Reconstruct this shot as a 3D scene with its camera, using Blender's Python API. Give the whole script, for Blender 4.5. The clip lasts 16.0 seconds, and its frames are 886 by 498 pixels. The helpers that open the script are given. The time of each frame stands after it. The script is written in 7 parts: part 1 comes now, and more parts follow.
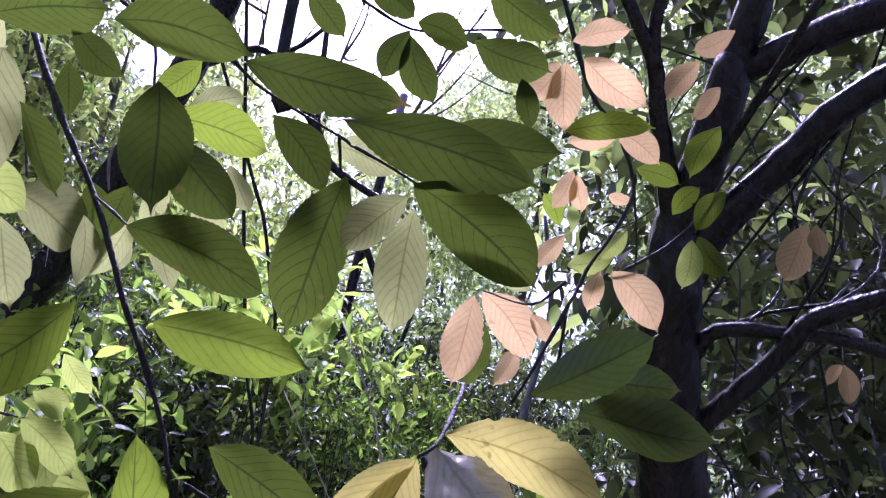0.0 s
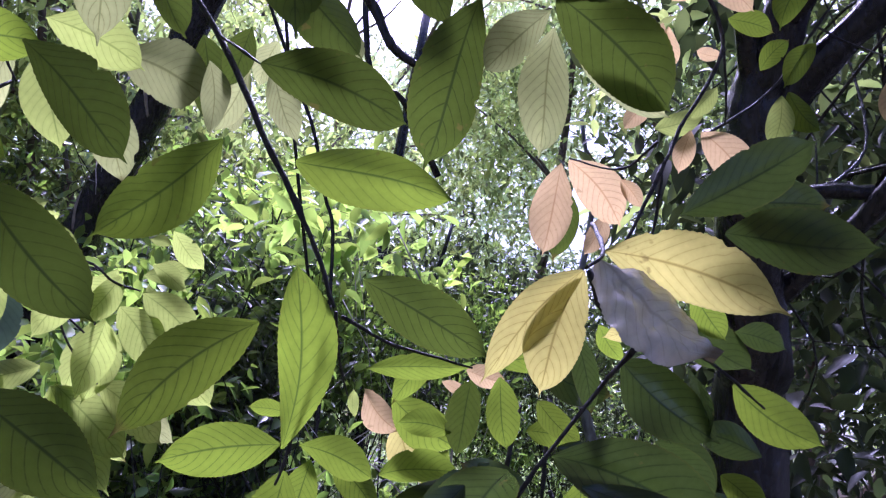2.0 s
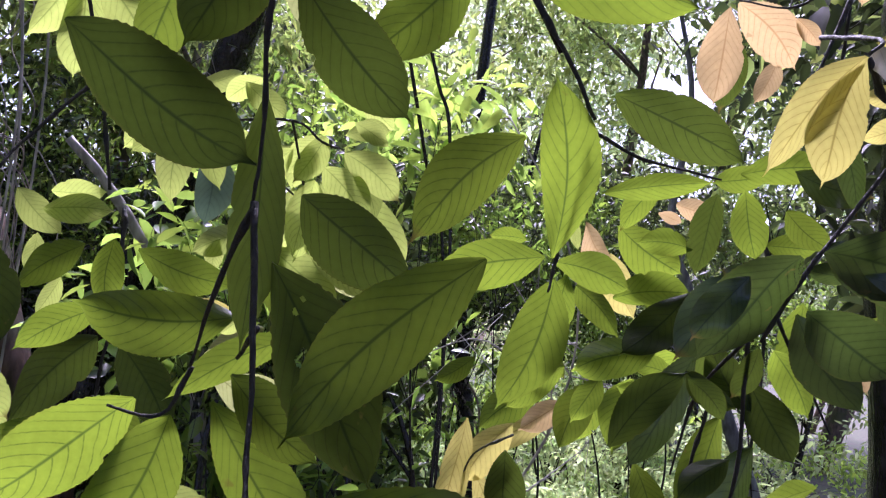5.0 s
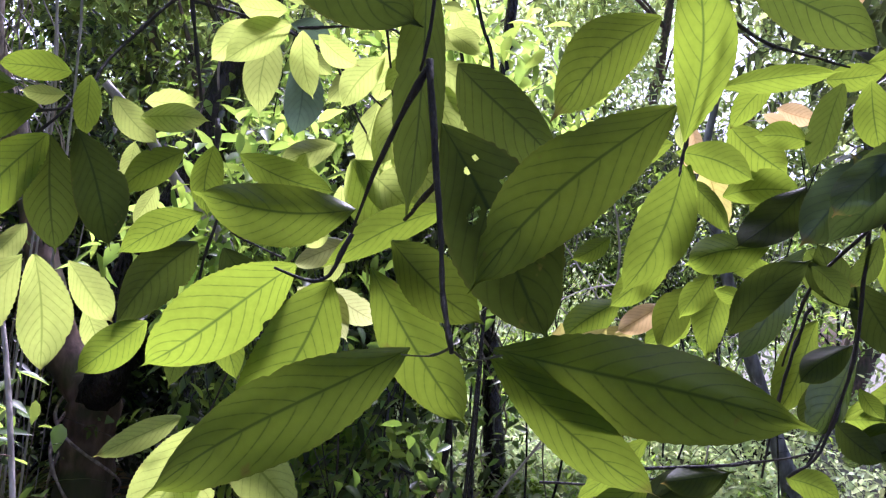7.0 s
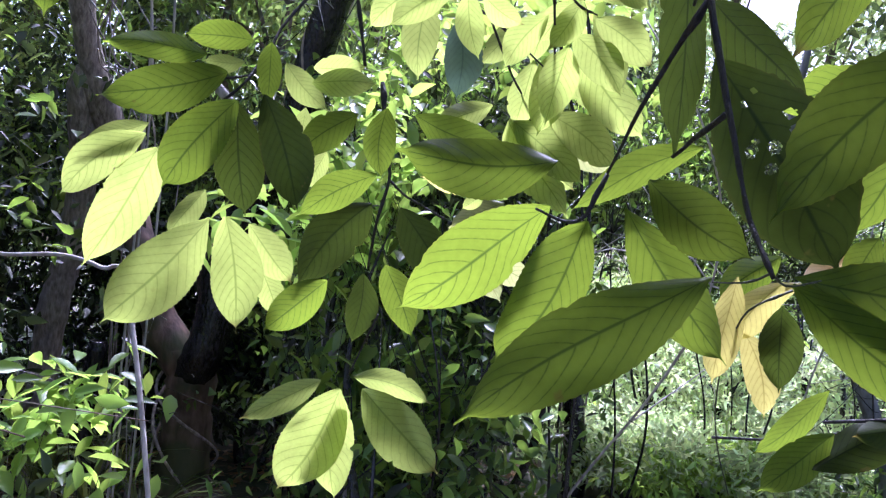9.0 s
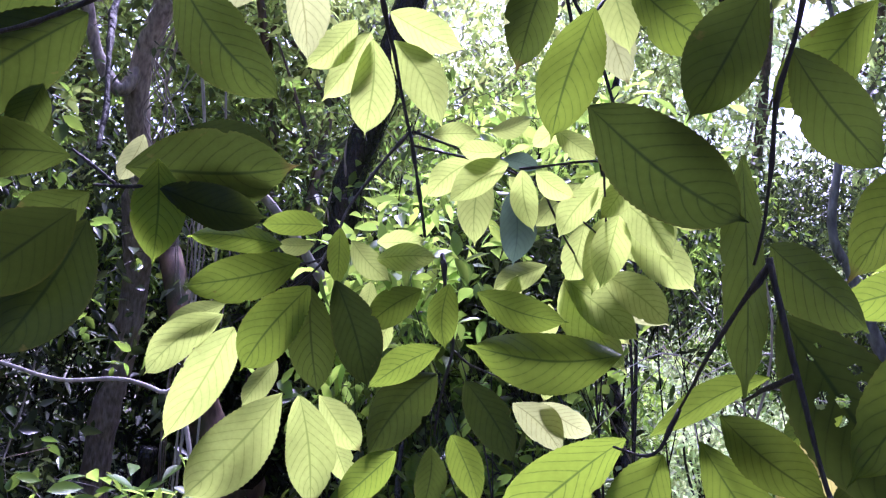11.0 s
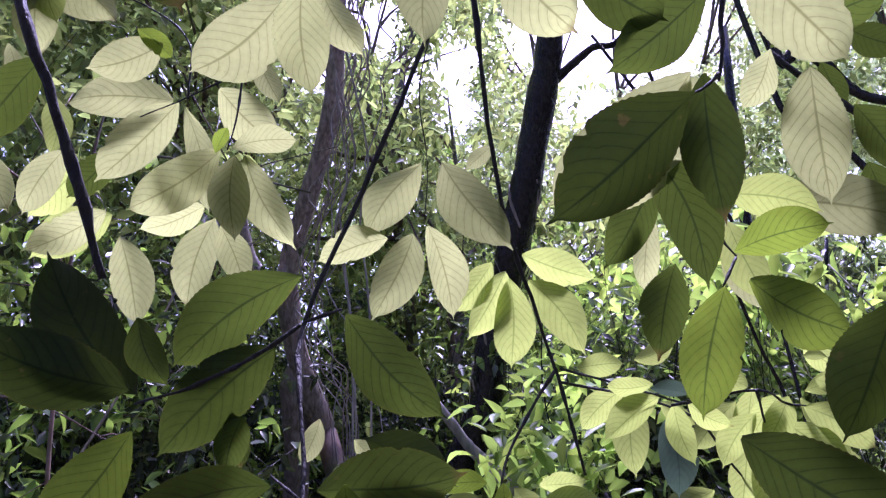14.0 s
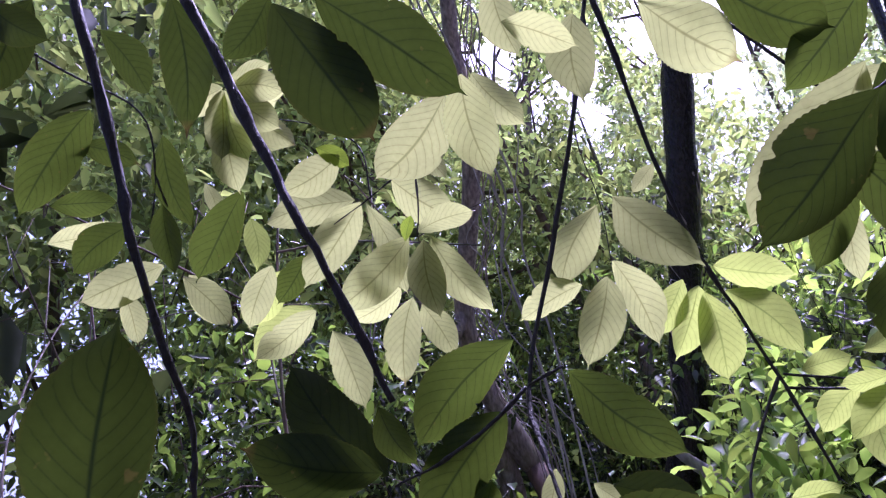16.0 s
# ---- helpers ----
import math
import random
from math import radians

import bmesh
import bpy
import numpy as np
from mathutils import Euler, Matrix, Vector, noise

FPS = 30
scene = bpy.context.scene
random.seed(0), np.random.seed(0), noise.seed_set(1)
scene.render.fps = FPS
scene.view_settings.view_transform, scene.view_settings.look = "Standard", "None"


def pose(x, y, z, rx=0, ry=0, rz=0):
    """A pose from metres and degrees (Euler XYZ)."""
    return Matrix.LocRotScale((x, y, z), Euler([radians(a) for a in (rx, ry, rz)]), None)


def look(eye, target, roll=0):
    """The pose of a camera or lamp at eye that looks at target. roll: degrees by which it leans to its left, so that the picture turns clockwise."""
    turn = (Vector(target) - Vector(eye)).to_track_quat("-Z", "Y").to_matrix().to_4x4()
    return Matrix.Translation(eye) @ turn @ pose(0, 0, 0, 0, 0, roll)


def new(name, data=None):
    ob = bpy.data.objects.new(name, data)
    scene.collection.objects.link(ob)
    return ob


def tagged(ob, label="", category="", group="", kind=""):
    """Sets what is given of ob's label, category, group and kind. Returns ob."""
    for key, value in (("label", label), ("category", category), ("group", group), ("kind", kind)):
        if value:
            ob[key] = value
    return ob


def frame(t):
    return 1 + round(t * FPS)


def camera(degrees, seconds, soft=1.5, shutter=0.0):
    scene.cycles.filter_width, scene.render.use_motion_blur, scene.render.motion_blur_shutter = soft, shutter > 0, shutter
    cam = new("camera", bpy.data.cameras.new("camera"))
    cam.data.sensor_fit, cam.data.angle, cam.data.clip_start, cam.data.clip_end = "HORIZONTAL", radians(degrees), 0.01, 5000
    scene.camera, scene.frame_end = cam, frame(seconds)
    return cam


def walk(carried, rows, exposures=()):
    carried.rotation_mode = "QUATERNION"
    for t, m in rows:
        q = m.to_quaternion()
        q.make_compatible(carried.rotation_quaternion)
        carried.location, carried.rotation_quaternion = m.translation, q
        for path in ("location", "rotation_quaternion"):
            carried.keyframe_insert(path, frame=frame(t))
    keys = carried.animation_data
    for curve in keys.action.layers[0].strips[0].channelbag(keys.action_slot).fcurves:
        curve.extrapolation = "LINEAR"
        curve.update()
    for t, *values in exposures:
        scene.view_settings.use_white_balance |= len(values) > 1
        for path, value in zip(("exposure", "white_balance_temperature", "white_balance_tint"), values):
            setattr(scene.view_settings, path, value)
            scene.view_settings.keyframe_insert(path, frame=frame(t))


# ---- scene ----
cam = camera(61.8, 16.0, soft=1.25)
EXPOSURES = [(0, 1.12, 4950, 61), (2, 1.12, 4850, 58), (4, 1.12, 5200, 48), (6.5, 1.6, 5300, 48), (8, 1.75, 5000, 40), (12, 1.48, 4900, 63), (13.5, 1.18, 4950, 65), (16, 1.05, 4950, 65)]
PATH = [
    (0, (0.000, -0.000, 1.550), (-0.130, 1.854, 2.288), 10.8),
    (0.5, (-0.012, 0.010, 1.534), (-0.122, 1.886, 2.218), 9.6),
    (1, (-0.030, 0.015, 1.516), (-0.147, 1.909, 2.146), 8.8),
    (1.5, (-0.051, 0.018, 1.502), (-0.199, 1.927, 2.080), 8.3),
    (2, (-0.065, 0.027, 1.486), (-0.239, 1.947, 2.016), 7.8),
    (2.5, (-0.083, 0.032, 1.471), (-0.276, 1.964, 1.950), 7.2),
    (3, (-0.100, 0.031, 1.458), (-0.333, 1.970, 1.887), 6.6),
    (3.5, (-0.115, 0.031, 1.446), (-0.385, 1.975, 1.830), 6.2),
    (4, (-0.135, 0.024, 1.437), (-0.445, 1.970, 1.780), 6.0),
    (4.2, (-0.142, 0.022, 1.434), (-0.471, 1.967, 1.763), 5.8),
    (6.3, (-0.199, 0.005, 1.387), (-0.589, 1.958, 1.564), 5.8),
    (6.5, (-0.206, 0.002, 1.383), (-0.602, 1.955, 1.552), 5.8),
    (7, (-0.227, 0.007, 1.367), (-0.624, 1.962, 1.514), 5.9),
    (7.5, (-0.256, 0.004, 1.358), (-0.648, 1.961, 1.487), 6.1),
    (8, (-0.283, -0.002, 1.351), (-0.711, 1.948, 1.470), 6.4),
    (8.5, (-0.302, -0.013, 1.339), (-0.792, 1.924, 1.429), 6.1),
    (8.7, (-0.309, -0.016, 1.336), (-0.825, 1.915, 1.407), 5.7),
    (10.8, (-0.334, -0.056, 1.412), (-1.006, 1.814, 1.644), 3.3),
    (11, (-0.334, -0.062, 1.419), (-0.994, 1.806, 1.695), 3.5),
    (11.5, (-0.333, -0.075, 1.445), (-0.977, 1.781, 1.821), 3.7),
    (12, (-0.331, -0.086, 1.457), (-0.991, 1.747, 1.908), 3.4),
    (12.5, (-0.331, -0.095, 1.472), (-1.022, 1.710, 1.986), 2.4),
    (13, (-0.334, -0.105, 1.487), (-1.128, 1.644, 2.044), 1.5),
    (13.5, (-0.330, -0.114, 1.503), (-1.224, 1.576, 2.089), -0.0),
    (14, (-0.319, -0.126, 1.514), (-1.278, 1.509, 2.151), -1.1),
    (14.5, (-0.314, -0.135, 1.524), (-1.327, 1.449, 2.206), -2.6),
    (15, (-0.312, -0.148, 1.530), (-1.399, 1.369, 2.250), -5.8),
    (15.5, (-0.310, -0.157, 1.532), (-1.492, 1.275, 2.275), -7.9),
    (16, (-0.319, -0.173, 1.531), (-1.587, 1.182, 2.275), -9.6),
]
walk(cam, [(t, look(eye, target, roll)) for t, eye, target, roll in PATH], EXPOSURES)

# ---- world and sun: bright overcast, light falls through gaps in the canopy ----
SUN_AZ, SUN_EL = 14.0, 60.0  # degrees left of +y, and up
world = bpy.data.worlds.new("overcast_sky")
scene.world = world
world.use_nodes = True
wn = world.node_tree
wn.nodes.clear()
sky = wn.nodes.new("ShaderNodeTexSky")
sky.sky_type, sky.sun_disc = "NISHITA", False
sky.sun_elevation, sky.sun_rotation = radians(SUN_EL), radians(-SUN_AZ)
sky.dust_density, sky.air_density, sky.ozone_density = 6.0, 1.0, 0.6
bg = wn.nodes.new("ShaderNodeBackground")
bg.inputs["Strength"].default_value = 0.15
wout = wn.nodes.new("ShaderNodeOutputWorld")
wn.links.new(sky.outputs[0], bg.inputs[0])
wn.links.new(bg.outputs[0], wout.inputs[0])
sun = new("sun", bpy.data.lights.new("sun", "SUN"))
sun.data.energy, sun.data.angle, sun.data.color = 3.0, radians(14), (1.0, 0.97, 0.9)
way = Vector((-math.sin(radians(SUN_AZ)) * math.cos(radians(SUN_EL)), math.cos(radians(SUN_AZ)) * math.cos(radians(SUN_EL)), math.sin(radians(SUN_EL))))
sun.matrix_world = look(way * 30, (0, 0, 0))


# ---- materials ----
def tree_of(name):
    m = bpy.data.materials.new(name)
    m.use_nodes = True
    m.node_tree.nodes.clear()
    return m, m.node_tree


def node(nt, kind, **values):
    n = nt.nodes.new(kind)
    for key, value in values.items():
        if key == "op":
            n.operation = value
        elif key == "blend":
            n.blend_type, n.data_type = value, "RGBA"
        else:
            n.inputs[key.replace("_", " ")].default_value = value
    return n


def maths(nt, op, a, b=None, c=None):
    n = node(nt, "ShaderNodeMath", op=op)
    for k, v in enumerate((a, b, c)):
        if v is None:
            continue
        if isinstance(v, (int, float)):
            n.inputs[k].default_value = v
        else:
            nt.links.new(v, n.inputs[k])
    return n.outputs[0]


def mixed(nt, factor, a, b, blend="MIX"):
    n = node(nt, "ShaderNodeMix", blend=blend)
    for socket, v in ((n.inputs[0], factor), (n.inputs[6], a), (n.inputs[7], b)):
        if isinstance(v, (int, float)):
            socket.default_value = v
        elif isinstance(v, tuple):
            socket.default_value = (*v, 1.0)
        else:
            nt.links.new(v, socket)
    return n.outputs[2]


def noise_of(nt, vector, scale, detail=3.0):
    n = node(nt, "ShaderNodeTexNoise", Scale=scale, Detail=detail)
    if vector is not None:
        nt.links.new(vector, n.inputs["Vector"])
    return n.outputs["Fac"]


def ramp(nt, value, low, high):
    n = nt.nodes.new("ShaderNodeMapRange")
    n.inputs["From Min"].default_value, n.inputs["From Max"].default_value = low, high
    nt.links.new(value, n.inputs["Value"])
    return n.outputs["Result"]


def leaf_material(name, face, glow, vein, through_share, gloss=0.38, spots=0.5, shine=0.16):
    """A veined leaf: reflects 'face', lets 'glow' through; veins by the blade's own coordinates."""
    m, nt = tree_of(name)
    uv = nt.nodes.new("ShaderNodeUVMap")
    xyz = nt.nodes.new("ShaderNodeSeparateXYZ")
    nt.links.new(uv.outputs[0], xyz.inputs[0])
    across = maths(nt, "ABSOLUTE", maths(nt, "MULTIPLY_ADD", xyz.outputs[0], 2.0, -1.0))
    along = xyz.outputs[1]
    info = nt.nodes.new("ShaderNodeObjectInfo")
    geo = nt.nodes.new("ShaderNodeTexCoord")
    wob = noise_of(nt, geo.outputs["Object"], 30.0)
    run = maths(nt, "MULTIPLY_ADD", along, 10.5, maths(nt, "MULTIPLY_ADD", maths(nt, "POWER", across, 1.3), -2.8, maths(nt, "MULTIPLY", wob, 0.35)))
    saw = maths(nt, "ABSOLUTE", maths(nt, "SUBTRACT", maths(nt, "FRACT", run), 0.5))
    side = maths(nt, "MULTIPLY", ramp(nt, saw, 0.085, 0.0), ramp(nt, across, 1.0, 0.75))
    rib = ramp(nt, across, 0.06, 0.015)
    show = maths(nt, "MULTIPLY_ADD", maths(nt, "FRACT", maths(nt, "MULTIPLY", info.outputs["Random"], 31.7)), 0.4, 0.5)
    web = ramp(nt, noise_of(nt, geo.outputs["Object"], 420.0, 1.0), 0.62, 0.5)
    side = maths(nt, "MULTIPLY", side, maths(nt, "MULTIPLY", show, maths(nt, "MULTIPLY_ADD", web, 0.4, 0.6)))
    veins = maths(nt, "MAXIMUM", side, maths(nt, "MULTIPLY", rib, 0.9))
    fine = noise_of(nt, geo.outputs["Object"], 260.0, 2.0)
    blotch = noise_of(nt, geo.outputs["Object"], 26.0, 4.0)
    tone = maths(nt, "MULTIPLY_ADD", info.outputs["Random"], 0.5, 0.72)
    tone = maths(nt, "MULTIPLY", tone, maths(nt, "MULTIPLY_ADD", blotch, 0.6, 0.7))
    between = maths(nt, "MULTIPLY_ADD", saw, 0.14, 0.96)
    tone = maths(nt, "MULTIPLY", tone, between)
    tone = maths(nt, "MULTIPLY", tone, maths(nt, "MULTIPLY_ADD", fine, 0.24, 0.88))
    brown = maths(nt, "MULTIPLY", ramp(nt, noise_of(nt, geo.outputs["Object"], 70.0, 3.0), 0.675, 0.72), spots)
    some = maths(nt, "GREATER_THAN", maths(nt, "FRACT", maths(nt, "MULTIPLY", info.outputs["Random"], 57.1)), 0.86)
    tip = maths(nt, "MULTIPLY", maths(nt, "MULTIPLY", ramp(nt, maths(nt, "MULTIPLY_ADD", wob, 0.1, along), 0.92, 1.0), some), 0.75)
    edge = maths(nt, "MAXIMUM", maths(nt, "MULTIPLY", ramp(nt, across, 0.93, 1.0), 0.15), tip)

    def coloured(rgb, dark):
        c = mixed(nt, veins, rgb, dark)
        c = mixed(nt, maths(nt, "MAXIMUM", brown, edge), c, (0.12, 0.085, 0.02))
        grey = nt.nodes.new("ShaderNodeCombineColor")
        for k in range(3):
            nt.links.new(tone, grey.inputs[k])
        return mixed(nt, 1.0, c, grey.outputs[0], "MULTIPLY")

    skin = node(nt, "ShaderNodeBsdfPrincipled", Roughness=gloss, Specular_IOR_Level=shine)
    nt.links.new(coloured(face, tuple(v * 0.8 for v in face)), skin.inputs["Base Color"])
    bump = node(nt, "ShaderNodeBump", Strength=0.14, Distance=0.002)
    nt.links.new(maths(nt, "SUBTRACT", maths(nt, "MULTIPLY", fine, 0.3), veins), bump.inputs["Height"])
    nt.links.new(bump.outputs[0], skin.inputs["Normal"])
    back = nt.nodes.new("ShaderNodeBsdfTranslucent")
    nt.links.new(coloured(glow, vein), back.inputs["Color"])
    mix = nt.nodes.new("ShaderNodeMixShader")
    mix.inputs[0].default_value = through_share
    nt.links.new(skin.outputs[0], mix.inputs[1])
    nt.links.new(back.outputs[0], mix.inputs[2])
    out = nt.nodes.new("ShaderNodeOutputMaterial")
    nt.links.new(mix.outputs[0], out.inputs[0])
    return m


def foliage_material(name, face, glow, share=0.5, vary=0.6, gloss=0.4):
    """Small far leaves: each leaf has its own tone."""
    m, nt = tree_of(name)
    geo = nt.nodes.new("ShaderNodeNewGeometry")
    tone = maths(nt, "MULTIPLY_ADD", geo.outputs["Random Per Island"], vary, 1.0 - vary / 2)
    hue = maths(nt, "FRACT", maths(nt, "MULTIPLY", geo.outputs["Random Per Island"], 17.3))
    pos = nt.nodes.new("ShaderNodeTexCoord")
    patch = noise_of(nt, pos.outputs["Object"], 1.6, 3.0)
    tone = maths(nt, "MULTIPLY", tone, maths(nt, "MULTIPLY_ADD", patch, 0.7, 0.65))
    grey = nt.nodes.new("ShaderNodeCombineColor")
    for k in range(3):
        nt.links.new(tone, grey.inputs[k])

    def coloured(rgb):
        c = mixed(nt, maths(nt, "MULTIPLY", hue, 0.5), rgb, (rgb[0] * 1.4, rgb[1] * 1.05, rgb[2] * 0.8))
        return mixed(nt, 1.0, c, grey.outputs[0], "MULTIPLY")

    skin = node(nt, "ShaderNodeBsdfPrincipled", Roughness=gloss)
    nt.links.new(coloured(face), skin.inputs["Base Color"])
    back = nt.nodes.new("ShaderNodeBsdfTranslucent")
    nt.links.new(coloured(glow), back.inputs["Color"])
    mix = nt.nodes.new("ShaderNodeMixShader")
    mix.inputs[0].default_value = share
    nt.links.new(skin.outputs[0], mix.inputs[1])
    nt.links.new(back.outputs[0], mix.inputs[2])
    out = nt.nodes.new("ShaderNodeOutputMaterial")
    nt.links.new(mix.outputs[0], out.inputs[0])
    return m


def bark_material(name, dark, light, scale=30.0, gloss=0.6, moss=0.0, deep=0.01):
    m, nt = tree_of(name)
    pos = nt.nodes.new("ShaderNodeTexCoord")
    stretch = nt.nodes.new("ShaderNodeMapping")
    stretch.inputs["Scale"].default_value = (1.0, 1.0, 0.35)
    nt.links.new(pos.outputs["Object"], stretch.inputs["Vector"])
    grain = noise_of(nt, stretch.outputs[0], scale, 6.0)
    blot = noise_of(nt, pos.outputs["Object"], scale * 0.18, 3.0)
    c = mixed(nt, ramp(nt, grain, 0.35, 0.7), dark, light)
    c = mixed(nt, maths(nt, "MULTIPLY", ramp(nt, blot, 0.5, 0.7), 0.6), c, tuple(v * 0.6 for v in light))
    if moss:
        c = mixed(nt, maths(nt, "MULTIPLY", ramp(nt, blot, 0.45, 0.6), moss), c, (0.05, 0.08, 0.02))
    skin = node(nt, "ShaderNodeBsdfPrincipled", Roughness=gloss)
    nt.links.new(c, skin.inputs["Base Color"])
    bump = node(nt, "ShaderNodeBump", Strength=0.9, Distance=deep)
    nt.links.new(grain, bump.inputs["Height"])
    nt.links.new(bump.outputs[0], skin.inputs["Normal"])
    out = nt.nodes.new("ShaderNodeOutputMaterial")
    nt.links.new(skin.outputs[0], out.inputs[0])
    return m


LEAF = {
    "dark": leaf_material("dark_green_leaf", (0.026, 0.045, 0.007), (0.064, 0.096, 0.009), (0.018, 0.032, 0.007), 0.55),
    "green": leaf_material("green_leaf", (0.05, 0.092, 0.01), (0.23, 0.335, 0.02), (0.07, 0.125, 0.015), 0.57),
    # Deep: the shade on near leaves is put into a darker green.
    "deep": leaf_material("deep_green_leaf_painted_shade", (0.021, 0.037, 0.006), (0.038, 0.058, 0.006), (0.01, 0.018, 0.005), 0.45),
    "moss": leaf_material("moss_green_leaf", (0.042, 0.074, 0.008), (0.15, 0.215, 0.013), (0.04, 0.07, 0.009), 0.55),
    # Lime holds light from behind in its colour; pale adds haze from the sky.
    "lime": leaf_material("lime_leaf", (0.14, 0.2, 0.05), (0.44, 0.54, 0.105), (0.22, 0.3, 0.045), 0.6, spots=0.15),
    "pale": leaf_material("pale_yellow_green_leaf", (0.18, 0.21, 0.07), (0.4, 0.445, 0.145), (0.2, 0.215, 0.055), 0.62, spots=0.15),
    "orange": leaf_material("orange_leaf", (0.37, 0.27, 0.13), (0.64, 0.47, 0.2), (0.42, 0.25, 0.08), 0.55, spots=0.4),
    "buff": leaf_material("buff_yellow_leaf", (0.3, 0.27, 0.07), (0.6, 0.55, 0.13), (0.3, 0.25, 0.04), 0.58, spots=0.5),
    # The brown leaf's wet shine is put into a pale base colour.
    "wet": leaf_material("wet_leaf_painted_shine", (0.74, 0.7, 0.63), (0.55, 0.48, 0.32), (0.4, 0.33, 0.2), 0.42, gloss=0.2, spots=0.3, shine=1.0),
    "sheen": leaf_material("wet_dark_green_leaf", (0.028, 0.05, 0.014), (0.055, 0.09, 0.012), (0.016, 0.03, 0.009), 0.4, gloss=0.2, shine=0.6),
    "bluish": leaf_material("blue_green_leaf", (0.06, 0.1, 0.07), (0.09, 0.15, 0.08), (0.04, 0.08, 0.04), 0.4, gloss=0.28, spots=0.2, shine=0.6),
}
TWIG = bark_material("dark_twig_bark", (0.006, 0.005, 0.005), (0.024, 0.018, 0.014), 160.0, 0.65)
STALK = bark_material("green_brown_stalk", (0.03, 0.035, 0.01), (0.07, 0.075, 0.025), 160.0, 0.45)
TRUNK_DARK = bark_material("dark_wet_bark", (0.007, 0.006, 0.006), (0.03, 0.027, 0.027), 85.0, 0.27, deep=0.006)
TRUNK_BROWN = bark_material("brown_bark", (0.16, 0.125, 0.105), (0.45, 0.37, 0.31), 60.0, 0.5)
TRUNK_MOSSY = bark_material("mossy_reddish_bark", (0.06, 0.038, 0.028), (0.22, 0.14, 0.1), 22.0, 0.75, moss=0.6)
GREYBARK = bark_material("pale_grey_bark", (0.1, 0.1, 0.1), (0.3, 0.31, 0.32), 30.0, 0.6)
DEADWOOD_BARK = bark_material("pale_dead_wood", (0.22, 0.2, 0.18), (0.52, 0.48, 0.45), 40.0, 0.6)
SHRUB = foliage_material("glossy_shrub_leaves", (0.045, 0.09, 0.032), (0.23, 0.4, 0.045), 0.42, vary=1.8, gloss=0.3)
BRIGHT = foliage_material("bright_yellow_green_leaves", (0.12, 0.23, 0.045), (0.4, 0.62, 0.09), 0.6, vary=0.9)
# GLADE: strong sunlight and distant haze put into a pale leaf colour.
GLADE = foliage_material("glade_leaves_painted_light", (0.33, 0.44, 0.22), (0.62, 0.8, 0.38), 0.55, vary=0.9, gloss=0.35)
# CANOPY has sunlight put into the leaf colour; DUSK is a darker copy carrying shade.
CANOPY = foliage_material("canopy_leaves_painted_light", (0.11, 0.17, 0.07), (0.38, 0.52, 0.13), 0.6, vary=1.3, gloss=0.28)
DUSK = foliage_material("leaves_painted_shade", (0.026, 0.043, 0.022), (0.055, 0.085, 0.022), 0.42, vary=1.4, gloss=0.42)


# ---- mesh helpers ----
def part(name, mesh, material, parent, label=""):
    mesh.materials.append(material)
    ob = new(name, mesh)
    ob.parent = parent
    return tagged(ob, label)


def empty(name, place=(0, 0, 0)):
    ob = new(name)
    ob.location = place
    ob.empty_display_size = 0.05
    return ob


def smooth_line(points, cuts=4):
    """A Catmull-Rom line through the points."""
    p = np.array(points, float)
    if len(p) < 3:
        return np.array([p[0] + (p[-1] - p[0]) * k / cuts for k in range(cuts + 1)])
    q = np.vstack([2 * p[0] - p[1], p, 2 * p[-1] - p[-2]])
    out = []
    for k in range(1, len(q) - 2):
        a, b, c, d = q[k - 1 : k + 3]
        for s in np.arange(cuts) / cuts:
            out.append(0.5 * (2 * b + (c - a) * s + (2 * a - 5 * b + 4 * c - d) * s * s + (3 * b - a - 3 * c + d) * s**3))
    return np.array([*out, p[-1]])


class Tubes:
    """Many tapered tubes gathered into one mesh."""

    def __init__(self, seed=1):
        self.v, self.f, self.rng = [], [], np.random.default_rng(seed)

    def add(self, line, r0, r1, sides=7, lumps=0.1, nodes=()):
        line = np.asarray(line, float)
        n = len(line)
        way = np.gradient(line, axis=0)
        way /= np.linalg.norm(way, axis=1)[:, None] + 1e-9
        side = np.zeros_like(way)
        s = np.cross(way[0], (0.93, 0.17, 0.31) if abs(way[0][2]) > 0.5 else (0.1, 0.2, 0.97))
        for k in range(n):
            s = s - way[k] * (s @ way[k])
            s = s / (np.linalg.norm(s) + 1e-9)
            side[k] = s
        over = np.cross(way, side)
        first = len(self.v)
        turn = np.arange(sides) * 2 * math.pi / sides
        for k in range(n):
            r = (r0 + (r1 - r0) * k / max(1, n - 1)) * (1 + lumps * self.rng.normal(0, 1, sides).clip(-2, 2) * 0.5 + lumps * self.rng.normal() * 0.6)
            r = r * (1.45 if k in nodes else 1.0)
            ring = line[k] + (np.cos(turn)[:, None] * side[k] + np.sin(turn)[:, None] * over[k]) * r[:, None]
            self.v.extend(map(tuple, ring))
            if k:
                for j in range(sides):
                    a, b = first + (k - 1) * sides + j, first + (k - 1) * sides + (j + 1) % sides
                    self.f.append((a, b, b + sides, a + sides))
        self.f.append(tuple(range(first + sides - 1, first - 1, -1)))
        self.f.append(tuple(range(first + (n - 1) * sides, first + n * sides)))

    def mesh(self, name):
        m = bpy.data.meshes.new(name)
        m.from_pydata(self.v, [], self.f)
        m.shade_smooth()
        return m


